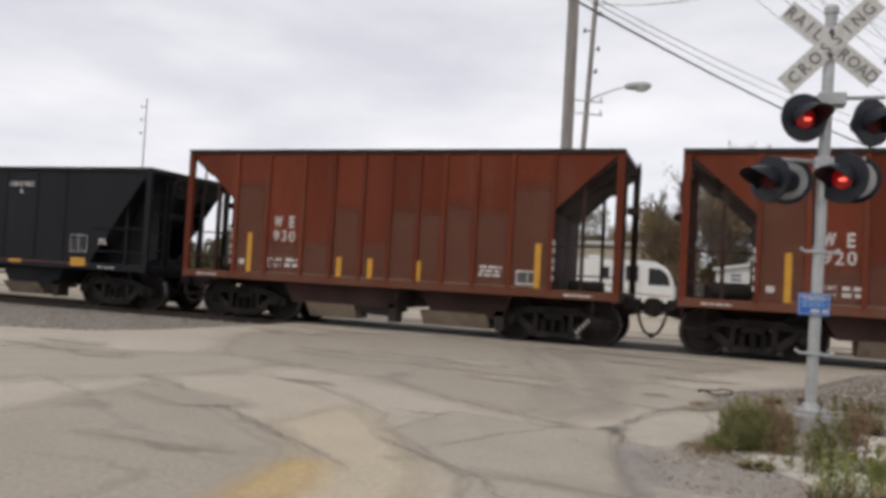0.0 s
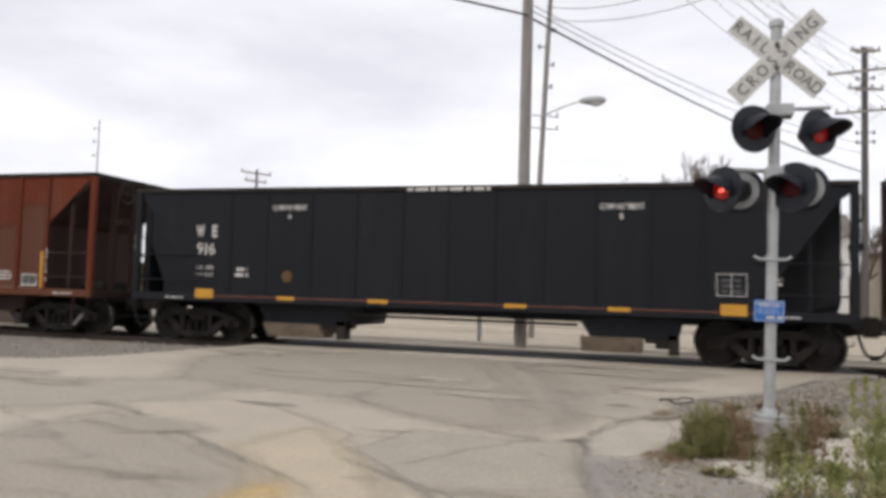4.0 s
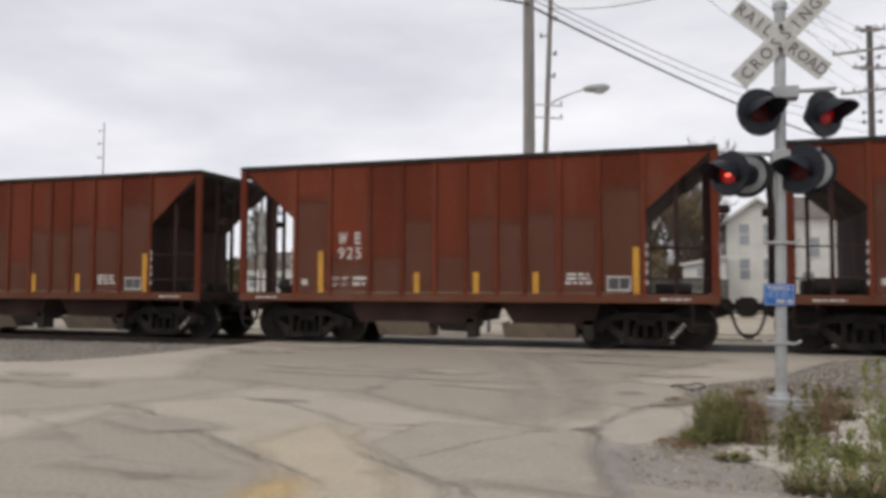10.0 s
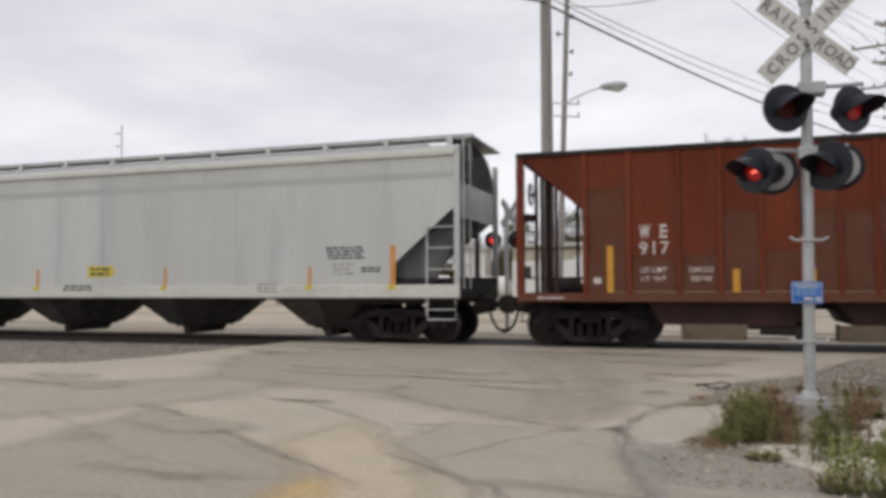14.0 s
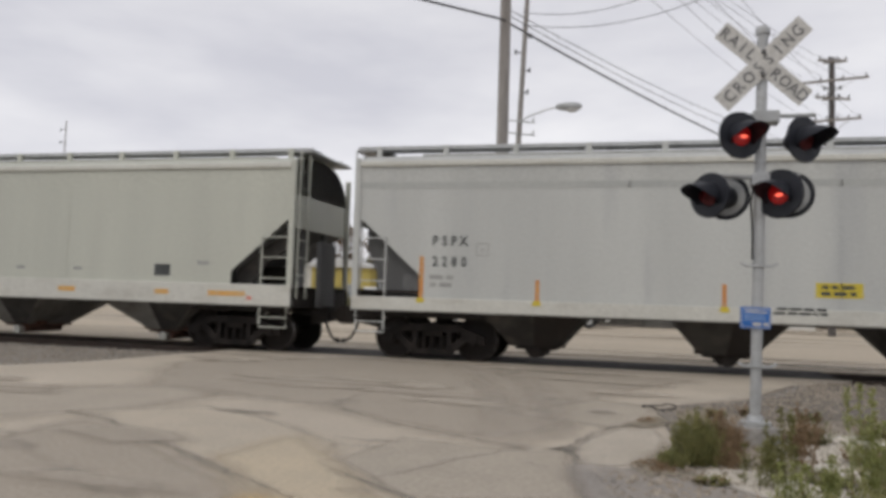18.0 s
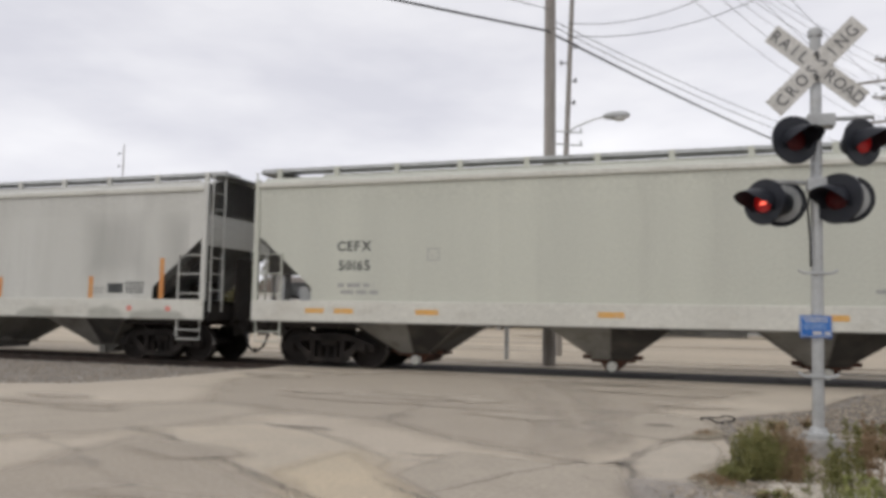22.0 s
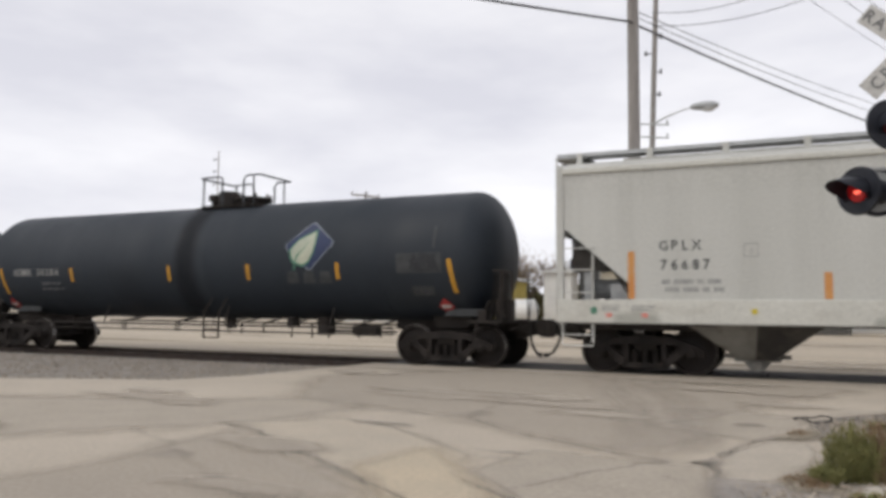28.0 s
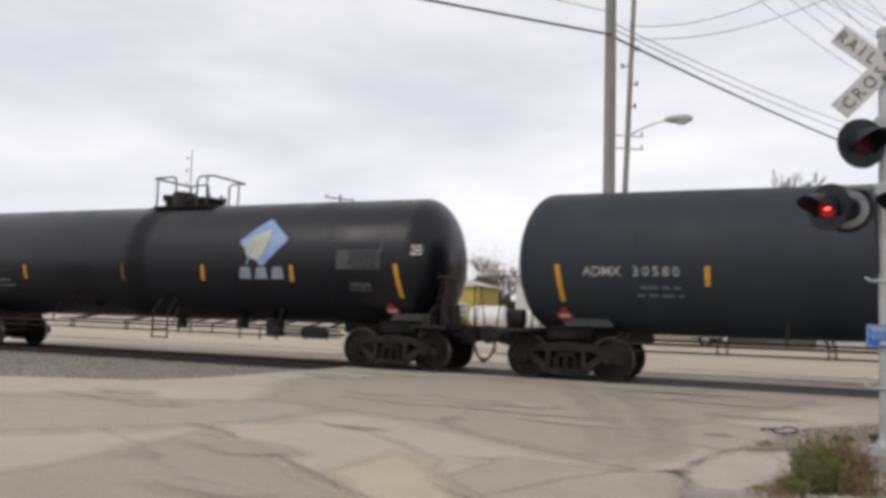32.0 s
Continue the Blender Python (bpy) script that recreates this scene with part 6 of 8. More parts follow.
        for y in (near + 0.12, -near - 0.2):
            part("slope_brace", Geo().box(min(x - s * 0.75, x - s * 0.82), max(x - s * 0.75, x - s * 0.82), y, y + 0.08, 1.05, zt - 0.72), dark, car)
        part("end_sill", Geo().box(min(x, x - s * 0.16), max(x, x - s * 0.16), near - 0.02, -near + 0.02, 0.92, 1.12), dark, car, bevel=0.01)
        part("platform", Geo().box(min(x - s * 0.16, x - s * (inset + 0.4)), max(x - s * 0.16, x - s * (inset + 0.4)), near + 0.1, -near - 0.1, 1.02, 1.06), M_GRIME, car)
        g = Geo()
        for z in (1.5, 1.95, 2.4, 2.85):
            g.tube([(x - s * 0.02, near + 0.08, z), (x - s * 0.02, near + 0.62, z)], 0.014)
        g.tube([(x - s * 0.02, near + 0.62, 1.1), (x - s * 0.02, near + 0.62, zt - 0.2)], 0.022)
        part("end_ladder", g, dark, car)
        g = Geo()
        for z in (1.42, 2.0):
            g.tube([(x - s * 0.08, near - 0.03, z), (x - s * inset, near - 0.03, z)], 0.016)
        part("grab_iron", g, dark, car)
        part("step", Geo().tube([(x - s * 0.1, near, 0.95), (x - s * 0.1, near, 0.55), (x - s * 0.5, near, 0.55), (x - s * 0.5, near, 0.95)], 0.018), dark, car)
        truck(car, s * (h - 1.38))
        coupler(car, x, s, reach)
    part("air_reservoir", Geo().lathe([(-0.4, 0.0), (-0.38, 0.14), (-0.3, 0.17), (0.3, 0.17), (0.38, 0.14), (0.4, 0.0)], pose(-h + 0.95, -0.75, 1.27), 16), M_GRIME, car, smooth=True)
    part("brake_valve", Geo().box(-h + 0.45, -h + 1.2, -0.35, 0.3, 1.06, 1.4), M_GRIME, car, bevel=0.03)
    part("brake_cylinder", Geo().rod((h - 1.2, -0.5, 1.2), (h - 0.5, -0.5, 1.2), 0.13, 12), M_GRIME, car)
    part("slack_adjuster", Geo().box(h - 0.9, h - 0.55, -0.3, 0.4, 1.06, 1.32), M_GRIME, car, bevel=0.02)
    brake_wheel(car, -h - 0.12, -1, zt - 0.62, 0.3)
    brake_wheel(car, h + 0.17, 1, zt - 0.42, -0.75)
    for s in (-1, 1):
        part("brake_bracket", Geo().box(min(s * h, s * (h + 0.22)), max(s * h, s * (h + 0.22)), -0.95 if s > 0 else 0.1, -0.6 if s > 0 else 0.45, zt - 1.22, zt - 1.08), dark, car, bevel=0.02)
    for x0, x1 in hoods:
        part("chute", Geo().prism([(x0, 0.98), (x1, 0.98), (x1 - 0.12, 0.5), (x0 + 0.3, 0.5)], -1.25, 1.25), dark, car)
    for x0, x1, kind in doors:
        if kind:
            part("hopper_door", Geo().add([(x0, -1.28, 0.52), (x1, -1.28, 0.52), (x1, -1.0, 0.2), (x0, -1.0, 0.2), (x0, -0.5, 0.2), (x1, -0.5, 0.2), (x1, -0.5, 0.52), (x0, -0.5, 0.52)], [(0, 1, 2, 3), (3, 2, 5, 4), (0, 3, 4, 7), (1, 6, 5, 2)]), M_TANDOOR, car, "pale bare hopper door")
        else:
            part("door_gear", Geo().box(x0, x1, -1.2, -0.6, 0.42, 0.6).rod((x0 + 0.2, -1.1, 0.4), (x1, -1.1, 0.38), 0.08, 10).box(x1 - 0.2, x1, -1.25, -0.9, 0.2, 0.6), M_GRIME, car)
    return car


RED_DOORS = [(-1.95, -0.75, 1), (-0.72, 0.3, 0), (0.85, 2.35, 1), (2.37, 2.72, 0)]
red_label = "rust-red open hopper car with yellow reflectors and white stencils"
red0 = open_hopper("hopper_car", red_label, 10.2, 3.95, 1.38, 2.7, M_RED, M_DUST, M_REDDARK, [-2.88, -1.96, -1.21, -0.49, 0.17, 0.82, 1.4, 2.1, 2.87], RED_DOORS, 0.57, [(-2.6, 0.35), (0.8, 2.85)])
reds = [red0] + [copy_thing(red0, Matrix()) for _ in range(4)]


def wheelsets(car):
    out = []
    for t in car.children:
        if t.name.startswith("truck"):
            out += [(w, w.location.x) for w in t.children if w.name.startswith("wheelset")]
    return out


RED_MID = [4.5, -6.78, -34.53, -45.87, -57.1]  # middles along the train at the start: 920, 930, 929, 925, 917
RED_NO = ["920", "930", "929", "925", "917"]
RED_TICKS = [(-3.2, -0.9, -0.1, 1.2, 3.5), (-3.29, -0.98, -0.23, 0.89, 3.46), (-3.2, -0.87, 1.02, 3.64), (-3.09, -0.88, 0.4, 1.63, 3.58), (-3.24, -0.94, 0.34, 1.66, 3.59)]
for car, no, tk in zip(reds, RED_NO, RED_TICKS):
    tx = -2.42 if no != "920" else -2.38
    for ch, d in (("W", -0.16), ("E", 0.19)):
        word(ch, tx + d, 2.3, near - 0.004, 0.26, M_STENCIL, car, 0.52 if ch == "W" else 0.8, 0.03)
    for k, ch in enumerate(no):
        word(ch, tx + 0.01 + (k - 1) * 0.2, 1.98, near - 0.004, 0.25, M_STENCIL, car, 0.95, 0.012)
    if no == "917":
        for k, (s, d) in enumerate((("LD LMT", "204252"), ("LT WT", "58748"))):
            word(s, tx, 1.56 - 0.17 * k, near - 0.004, 0.1, M_STENCIL, car, 0.95, 0.01)
            word(d, tx + 0.86, 1.56 - 0.17 * k, near - 0.004, 0.1, M_STENCIL, car, 0.95, 0.01)
    else:
        for k, s in enumerate(("LD LMT", "LT WT")):
            word(s, tx - 0.2, 1.44 - 0.14 * k, near - 0.004, 0.08, M_STENCIL, car, 0.95, 0.01)
        bars(tx + 0.05, tx + 0.42, 1.26, 1.5, near - 0.004, 2, M_STENCIL, car, int(no))
    bars(2.2, 2.75, 1.3, 1.55, near - 0.004, 3, M_STENCIL, car, int(no) + 1)
    part("data_panel", Geo().box(3.02, 3.48, near - 0.004, near - 0.001, 1.18, 1.47), M_STENCIL, car, "white-framed black stencil panel")
    part("data_panel_face", Geo().box(3.05, 3.25, near - 0.008, near - 0.005, 1.22, 1.44).box(3.27, 3.45, near - 0.008, near - 0.005, 1.22, 1.44), M_SIGNBLACK, car)
    part("sill_line", Geo().box(-3.3, 3.4, near - 0.006, near - 0.001, 1.135, 1.15), M_TANDOOR, car, "thin pale reflective line")
    for i, x in enumerate(tk):
        tall = i in (0, len(tk) - 1)
        strip(car, x, 1.13, 2.03 if tall else 1.56, 0.12)
    frame_part = [t for t in car.children if t.name.startswith("truck") and t.location.x > 0][0]
    g = Geo()
    for i in range(5):
        c = pose(0.5 + 0.055 * i, -1.086, 0.28 + 0.06 * i, 0, -48, 0)
        g.add([c @ Vector(p) for p in ((-0.02, 0, -0.035), (0.02, 0, -0.035), (0.02, 0, 0.035), (-0.02, 0, 0.035))], [(0, 1, 2, 3)])
    part("stencil", g, M_STENCIL, frame_part, "white stencil dashes on the side frame")
    part("stencil_box", Geo().box(-3.56, -3.42, near - 0.004, near - 0.001, 1.3, 1.42), M_STENCIL, car, "small white stencil box")
    for s in (-1, 1):
        bars(s * 4.35 - 0.35, s * 4.35 + 0.25, 0.99, 1.06, near - 0.034, 1, M_STENCIL, car, 7)
        for z in (1.35, 1.55, 1.7, 1.9, 2.05):
            part("grab_mark", Geo().box(s * 3.78 - 0.015, s * 3.78 + 0.015, near - 0.05, near - 0.046, z - 0.05, z + 0.05), M_STENCIL, car)
BLACK_DOORS = [(-4.4, -3.0, 1), (-2.95, -2.4, 0), (2.7, 3.9, 1), (3.95, 4.6, 0)]
black = open_hopper("hopper_car", "long black open hopper car with orange reflectors and white stencils", 15.3, 3.52, 1.75, 1.15, M_BLACKCAR, M_BLACKCAR, M_BLACKCAR, [-5.1, -4.2, -3.1, -2.05, -1.0, 0.0, 1.0, 2.0, 3.0, 4.05, 5.0], BLACK_DOORS, 0.5, [(-4.6, -2.3), (2.6, 4.7)], 0.018)
BLACK_MID = -20.6
for s in (-1, 1):
    part("end_bulkhead", Geo().prism([(s * 7.48, 3.3), (s * 5.6, 1.06), (s * 7.4, 1.06), (s * 7.48, 1.3)], -0.9, -0.86), M_BLACKCAR, black)
    # right end: plate coloured near-black to stand in for shade under the slope
    part("slope_plate", Geo().prism([(s * 7.44, 3.36), (s * 5.6, 1.07), (s * 6.74, 1.07), (s * 7.44, 2.66 if s < 0 else 1.3)], near + 0.08 if s < 0 else -1.0, near + 0.11 if s < 0 else -0.97), M_BLACKCAR if s < 0 else M_SHADEBLACK, black, "black plate closing the slope of the end")
for k, w in enumerate(("LD LMT", "LT WT")):
    word(w, -5.73, 1.71 - 0.16 * k, near - 0.004, 0.085, M_STENCIL, black, 1.0, 0.01)
for x, z0, z1, w in ((-5.71, 1.02, 1.23, 0.46), (-3.66, 1.03, 1.11, 0.42), (-1.5, 1.03, 1.11, 0.45), (1.45, 1.03, 1.11, 0.45), (3.48, 1.03, 1.11, 0.42), (5.55, 1.02, 1.23, 0.46)):
    strip(black, x, z0, z1, w, M_YELLOW, -1.634)
part("sill_line", Geo().box(-5.9, 5.9, -1.637, -1.632, 1.07, 1.085), mat("copper_line", (0.3, 0.11, 0.06), (0.24, 0.09, 0.05), 2.0), black, "thin copper-red line along the sill")
for ch, d in (("W", -0.16), ("E", 0.21)):
    word(ch, -5.73 + d, 2.54, near - 0.004, 0.28, M_STENCIL, black, 0.5 if ch == "W" else 0.75, 0.035)
word("916", -5.73, 2.14, near - 0.004, 0.27, M_STENCIL, black, 1.0, 0.015)
for x, ch in ((-3.65, "A"), (3.5, "B")):
    word("COMPARTMENT", x, 3.07, near - 0.004, 0.12, M_STENCIL, black, 0.62, 0.03)
    word(ch, x, 2.88, near - 0.004, 0.12, M_STENCIL, black, 0.8, 0.03)
bars(-4.95, -4.6, 1.5, 1.75, near - 0.004, 2, M_STENCIL, black, 6)
bars(-1.0, 1.0, 3.38, 3.5, near - 0.055, 1, M_STENCIL, black, 9)
bars(5.3, 5.72, 1.42, 1.72, near - 0.004, 3, M_DIMTEXT, black, 10)
for x0, x1, z0, z1 in ((5.24, 5.255, 1.38, 1.8), (5.765, 5.78, 1.38, 1.8), (5.255, 5.765, 1.38, 1.395), (5.255, 5.765, 1.785, 1.8), (5.5, 5.515, 1.395, 1.785)):
    part("data_panel_edge", Geo().box(x0, x1, near - 0.006, near - 0.002, z0, z1), M_STENCIL, black)
bars(6.12, 6.4, 1.58, 1.74, near - 0.004, 2, M_STENCIL, black, 11)
bars(6.15, 6.75, 0.99, 1.05, -1.634, 1, M_STENCIL, black, 12)
bars(-6.75, -6.2, 0.99, 1.05, -1.634, 1, M_STENCIL, black, 13)
part("end_sheet", Geo().box(-7.32, -7.28, near + 0.05, 1.5, 1.06, 3.3), M_BLACKCAR, black)
part("emblem", Geo().rod((-3.66, near, 1.55), (-3.66, near - 0.004, 1.55), 0.13, 20), mat("faded_emblem", (0.12, 0.06, 0.02), (0.09, 0.05, 0.02), 5.0), black, "faded round emblem")
part("train_pipe", Geo().tube([(-2.4, -0.9, 0.74), (2.6, -0.9, 0.72)], 0.03), M_GRIME, black)


def covered_hopper(label, L, paint, tabs, hops, band, gate):
    """A covered hopper: tall flat sides with cut-away ends, roof with running boards, sill, ladders, pyramid hoppers."""
    car = thing("covered_hopper", label, "hopper car")
    h, a = L / 2, L / 2 - 0.1
    ze, cut = 4.0, 1.36
    st = 1.3 if band == 1 else 1.48
    section = [(near + 0.02, 2.75), (near + 0.02, 4.05), (-1.3, 4.24), (-0.7, 4.38), (0.0, 4.41), (0.6, 4.36), (1.0, 4.24), (1.3, 4.05), (1.48, 3.8), (1.57, 3.5), (1.58, 2.75)]
    cuts = [-a + cut] + [(p + q) / 2 for p, q in zip(hops, hops[1:])] + [a - cut]
    for p, q in zip(cuts, cuts[1:]):
        part("side_panel", Geo().prism([(p, st - 0.02), (q, st - 0.02), (q, ze), (p, ze)], near, near + 0.02), paint, car)
    for p in cuts[1:-1]:
        part("weld_seam", Geo().box(p - 0.012, p + 0.012, near - 0.006, near, st, ze), paint, car)
    for s in (-1, 1):
        part("side_panel", Geo().prism([(s * a, ze), (s * (a - cut), ze), (s * (a - cut), 1.76), (s * (a - 0.1), 2.86), (s * a, 2.9)], near, near + 0.02), paint, car)
        x = s * h
        n = len(section)
        part("end_wall", Geo().add([(s * a, y, z) for y, z in section] + [(s * (a - 0.04), y, z) for y, z in section], [tuple(range(n)), tuple(reversed(range(n, 2 * n)))] + [(i, i + n, (i + 1) % n + n, (i + 1) % n) for i in range(n)]), paint, car)
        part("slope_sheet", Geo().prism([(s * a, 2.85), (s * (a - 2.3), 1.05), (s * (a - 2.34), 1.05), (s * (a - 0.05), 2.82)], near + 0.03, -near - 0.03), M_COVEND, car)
        for y in (near + 0.01, -near - 0.01):
            part("corner_post", Geo().box(min(x, x - s * 0.12), max(x, x - s * 0.12), y - 0.05, y + 0.05, 1.0, 4.2), paint, car, bevel=0.012)
        # filled dark plates: the shade under the sloping end is put into their colour
        if band != 1:
            if s > 0 and band == 2:
                shape = [(1.37, 1.6), (1.37, 1.77), (0.12, 2.86), (0.12, 2.62), (0.5, 2.25), (1.2, 1.6)]
            elif s > 0:
                shape = [(1.37, st), (1.37, 1.77), (0.12, 2.86), (0.12, 2.3), (0.62, 2.0), (1.02, st)]
            else:
                shape = [(1.37, 1.62), (1.37, 1.77), (0.12, 2.86), (0.12, 2.05), (0.95, 2.05), (1.2, 1.62)]
            part("slope_gusset", Geo().prism([(s * (a - d), z) for d, z in shape], near + 0.3, near + 0.33), M_HOPDARK, car, "dark plate with painted shade under the sloping end")
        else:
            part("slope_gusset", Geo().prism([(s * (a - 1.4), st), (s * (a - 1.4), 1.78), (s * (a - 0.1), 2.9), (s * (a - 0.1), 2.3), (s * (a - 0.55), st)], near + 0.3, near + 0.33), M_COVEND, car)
        part("end_sill", Geo().box(min(x, x - s * 0.2), max(x, x - s * 0.2), near, -near, 1.0, 1.45), M_GRIME, car)
        part("platform", Geo().box(min(x, x - s * 2.1), max(x, x - s * 2.1), near + 0.15, -near - 0.15, 1.38, 1.44), M_GRIME, car)
        g = Geo().tube([(x - s * 0.72, near - 0.03, 0.62), (x - s * 0.72, near - 0.03, 2.55)], 0.02)
        for z in (1.62, 2.07, 2.51):
            g.tube([(x - s * 0.1, near - 0.03, z), (x - s * 0.74, near - 0.03, z)], 0.014)
        part("side_ladder", g, paint, car)
        part("step", Geo().tube([(x - s * 0.1, near - 0.01, 1.03), (x - s * 0.1, near - 0.01, 0.57), (x - s * 0.72, near - 0.01, 0.57)], 0.018).tube([(x - s * 0.1, near - 0.01, 0.78), (x - s * 0.72, near - 0.01, 0.78)], 0.014), paint, car)
        part("shear_plate", Geo().box(min(x - s * 0.05, x - s * 3.0), max(x - s * 0.05, x - s * 3.0), near + 0.2, -near - 0.2, 0.98, 1.04).box(x - s * 1.62 - 1.25, x - s * 1.62 + 1.25, near + 0.32, -near - 0.32, 0.88, 0.98), M_GRIME, car, "dark underframe above the truck")
        g = Geo()
        for z in np.arange(1.7, 4.1, 0.38):
            g.tube([(x + s * 0.05, near + 0.12, z), (x + s * 0.05, near + 0.6, z)], 0.014)
        g.tube([(x + s * 0.05, near + 0.12, 1.2), (x + s * 0.05, near + 0.12, 4.4)], 0.02).tube([(x + s * 0.05, near + 0.6, 1.2), (x + s * 0.05, near + 0.6, 4.4)], 0.02)
        part("end_ladder", g, paint, car)
        for y in (-0.6, 0.6):
            part("end_post", Geo().box(min(x - s * 0.2, x - s * 0.3), max(x - s * 0.2, x - s * 0.3), y - 0.05, y + 0.05, 1.4, 2.85), M_COVEND, car)
        truck(car, s * (h - 1.62))
        coupler(car, x, s, 0.66)
        part("end_running_board", Geo().box(min(x + s * 0.2, x - s * 0.5), max(x + s * 0.2, x - s * 0.5), -1.1, 1.1, 4.44, 4.47), M_GALV, car)
    part("air_reservoir", Geo().rod((-h + 0.5, -0.7, 1.72), (-h + 1.25, -0.7, 1.72), 0.2, 14), M_LAMPGREY, car)
    part("brake_stand", Geo().box(-h + 0.45, -h + 0.6, -1.25, -0.95, 1.43, 2.3), M_LAMPGREY, car, bevel=0.02)
    part("brake_valve", Geo().box(-h + 1.0, -h + 1.35, -1.3, -1.05, 1.43, 1.8), M_LAMPGREY, car, bevel=0.02)
    if band != 1:
        part("brake_stand", Geo().box(h + 0.05, h + 0.17, -0.5, 0.4, 1.0, 2.5), M_GRIME if band == 2 else M_COVEND, car, "grimy hand-brake stand", bevel=0.03)
        part("brake_cylinder", Geo().rod((h - 1.3, -0.2, 1.7), (h - 0.6, -0.2, 1.7), 0.22, 14), M_GRIME, car, smooth=True)
    part("far_side", Geo().prism([(-a, 3.6), (-a, 2.9), (-a + cut, 1.76), (a - cut, 1.76), (a, 2.9), (a, 3.6)], -near - 0.02, -near), paint, car)
    part("eave", Geo().box(-a, a, near - 0.075, near + 0.04, ze + 0.012, ze + 0.13), M_SILLWHITE, car, bevel=0.03)
    # dark strip painting the shadow line beneath the eave
    part("seam_line", Geo().box(-a, a, near - 0.012, near + 0.02, ze - 0.03, ze + 0.014), M_COVEND, car)
    roof = [(near - 0.02, ze + 0.11), (-1.25, 4.29), (-0.7, 4.4), (0, 4.42), (0.6, 4.38), (1.0, 4.26), (1.3, 4.07), (1.49, 3.82), (1.59, 3.5), (near, 3.5)]
    n = len(roof)
    part("roof", Geo().add([(-a, y, z) for y, z in roof] + [(a, y, z) for y, z in roof], [tuple(range(n)), tuple(reversed(range(n, 2 * n)))] + [(i, i + n, (i + 1) % n + n, (i + 1) % n) for i in range(n)]), paint, car)
    for y0, y1 in ((-1.12, -0.55), (0.55, 1.12)):
        part("running_board", Geo().box(-h - 0.15, h + 0.15, y0, y1, 4.49, 4.52).box(-h - 0.15, h + 0.15, y0 - 0.012, y0 + 0.012, 4.46, 4.54), M_GALV, car, "grey steel running board")
    for x in np.linspace(-a + 0.25, a - 0.25, tabs):
        part("bracket", Geo().prism([(x - 0.06, 4.16), (x + 0.06, 4.16), (x + 0.06, 4.53), (x - 0.06, 4.53)], -1.2, -1.14), paint, car)
    part("hatch_rim", Geo().box(-a + 1, a - 1, -0.42, 0.42, 4.37, 4.5), paint, car)
    part("side_sill", Geo().box(-h, h, near - 0.055, near + 0.09, 1.03, st), M_SILLWHITE, car, bevel=0.015)
    part("side_sill", Geo().box(-h, h, -near - 0.09, -near + 0.03, 1.03, 1.48), paint, car)
    part("sill_lip", Geo().box(-h, h, near - 0.061, near + 0.1, 1.01, 1.032), M_HOPDIRT, car)
    part("centre_sill", Geo().box(-h, h, -0.3, 0.3, 0.96, 1.1), M_GRIME, car)
    ht, hb = (1.08, 0.5) if band == 1 else (1.25, 0.34)
    for x in hops:
        hp = part("hopper", Geo().add([(x - ht, -1.45, 1.05), (x + ht, -1.45, 1.05), (x + ht, 1.45, 1.05), (x - ht, 1.45, 1.05), (x - hb, -0.75, 0.36), (x + hb, -0.75, 0.36), (x + hb, 0.75, 0.36), (x - hb, 0.75, 0.36)],
                                      [(0, 1, 5, 4), (1, 2, 6, 5), (2, 3, 7, 6), (3, 0, 4, 7), (4, 5, 6, 7)]), M_HOPDARK if gate == M_GRIME else M_HOPDIRT, car, "dirty sloping hopper")
        # black sheet over the right half: soot and shade painted as one tone
        part("hopper_face", Geo().add([(x + 0.06, -1.46, 1.04), (x + ht - 0.02, -1.46, 1.04), (x + hb - 0.02, -0.76, 0.36), (x - 0.02, -0.76, 0.36)], [(0, 1, 2, 3)]).moved(pose(0, -0.006, -0.004)), M_GRIME if band == 1 else M_HOPDARK, hp, "black half of the hopper face, soot and painted shade")
        part("outlet_gate", Geo().box(x - 0.42, x + 0.42, -0.66, 0.66, 0.3, 0.36).prism([(x - 0.25, 0.3), (x + 0.25, 0.3), (x + 0.13, 0.14), (x - 0.13, 0.14)], -0.6, 0.6), gate, hp, "outlet gate at the hopper bottom")
        part("outlet_cap", Geo().rod((x, -0.75, 0.22), (x, -0.6, 0.22), 0.1, 14), M_SILLWHITE if gate == M_RUST else gate, hp)
        for d in (-0.6, 0.42):
            part("gate_rack", Geo().box(x + d, x + d + 0.18, -0.6, -0.4, 0.36, 0.44), gate, hp)
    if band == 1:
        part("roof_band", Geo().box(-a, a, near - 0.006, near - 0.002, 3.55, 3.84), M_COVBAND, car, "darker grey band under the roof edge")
    return car


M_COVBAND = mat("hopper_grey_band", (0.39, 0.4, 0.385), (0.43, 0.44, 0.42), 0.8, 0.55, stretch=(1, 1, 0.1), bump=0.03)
PSPX_MID, CEFX_MID, GPLX_MID = -72.65, -93.08, -113.82
pspx = covered_hopper("pale grey covered hopper car with orange reflectors", 18.5, M_COVGREY, 13, [-5.5, -1.75, 1.95, 5.8], 1, M_GRIME)
cefx = covered_hopper("cream covered hopper car with faded reflectors", 19.6, M_COVCREAM, 14, [-6.2, -1.95, 2.02, 6.15], 0, M_RUST)
gplx = covered_hopper("weathered white covered hopper car with orange reflectors", 19.35, M_COVWORN, 14, [-6.0, -2.05, 2.17, 6.1], 2, M_HOPDIRT)


def marks(car, mid, rows, u, z, height, wide=1.0, bold=0.015):
    for k, s in enumerate(rows):
        word(s, u - mid, z - k * 0.42, near - 0.004, height, M_DARKTEXT, car, wide, bold)


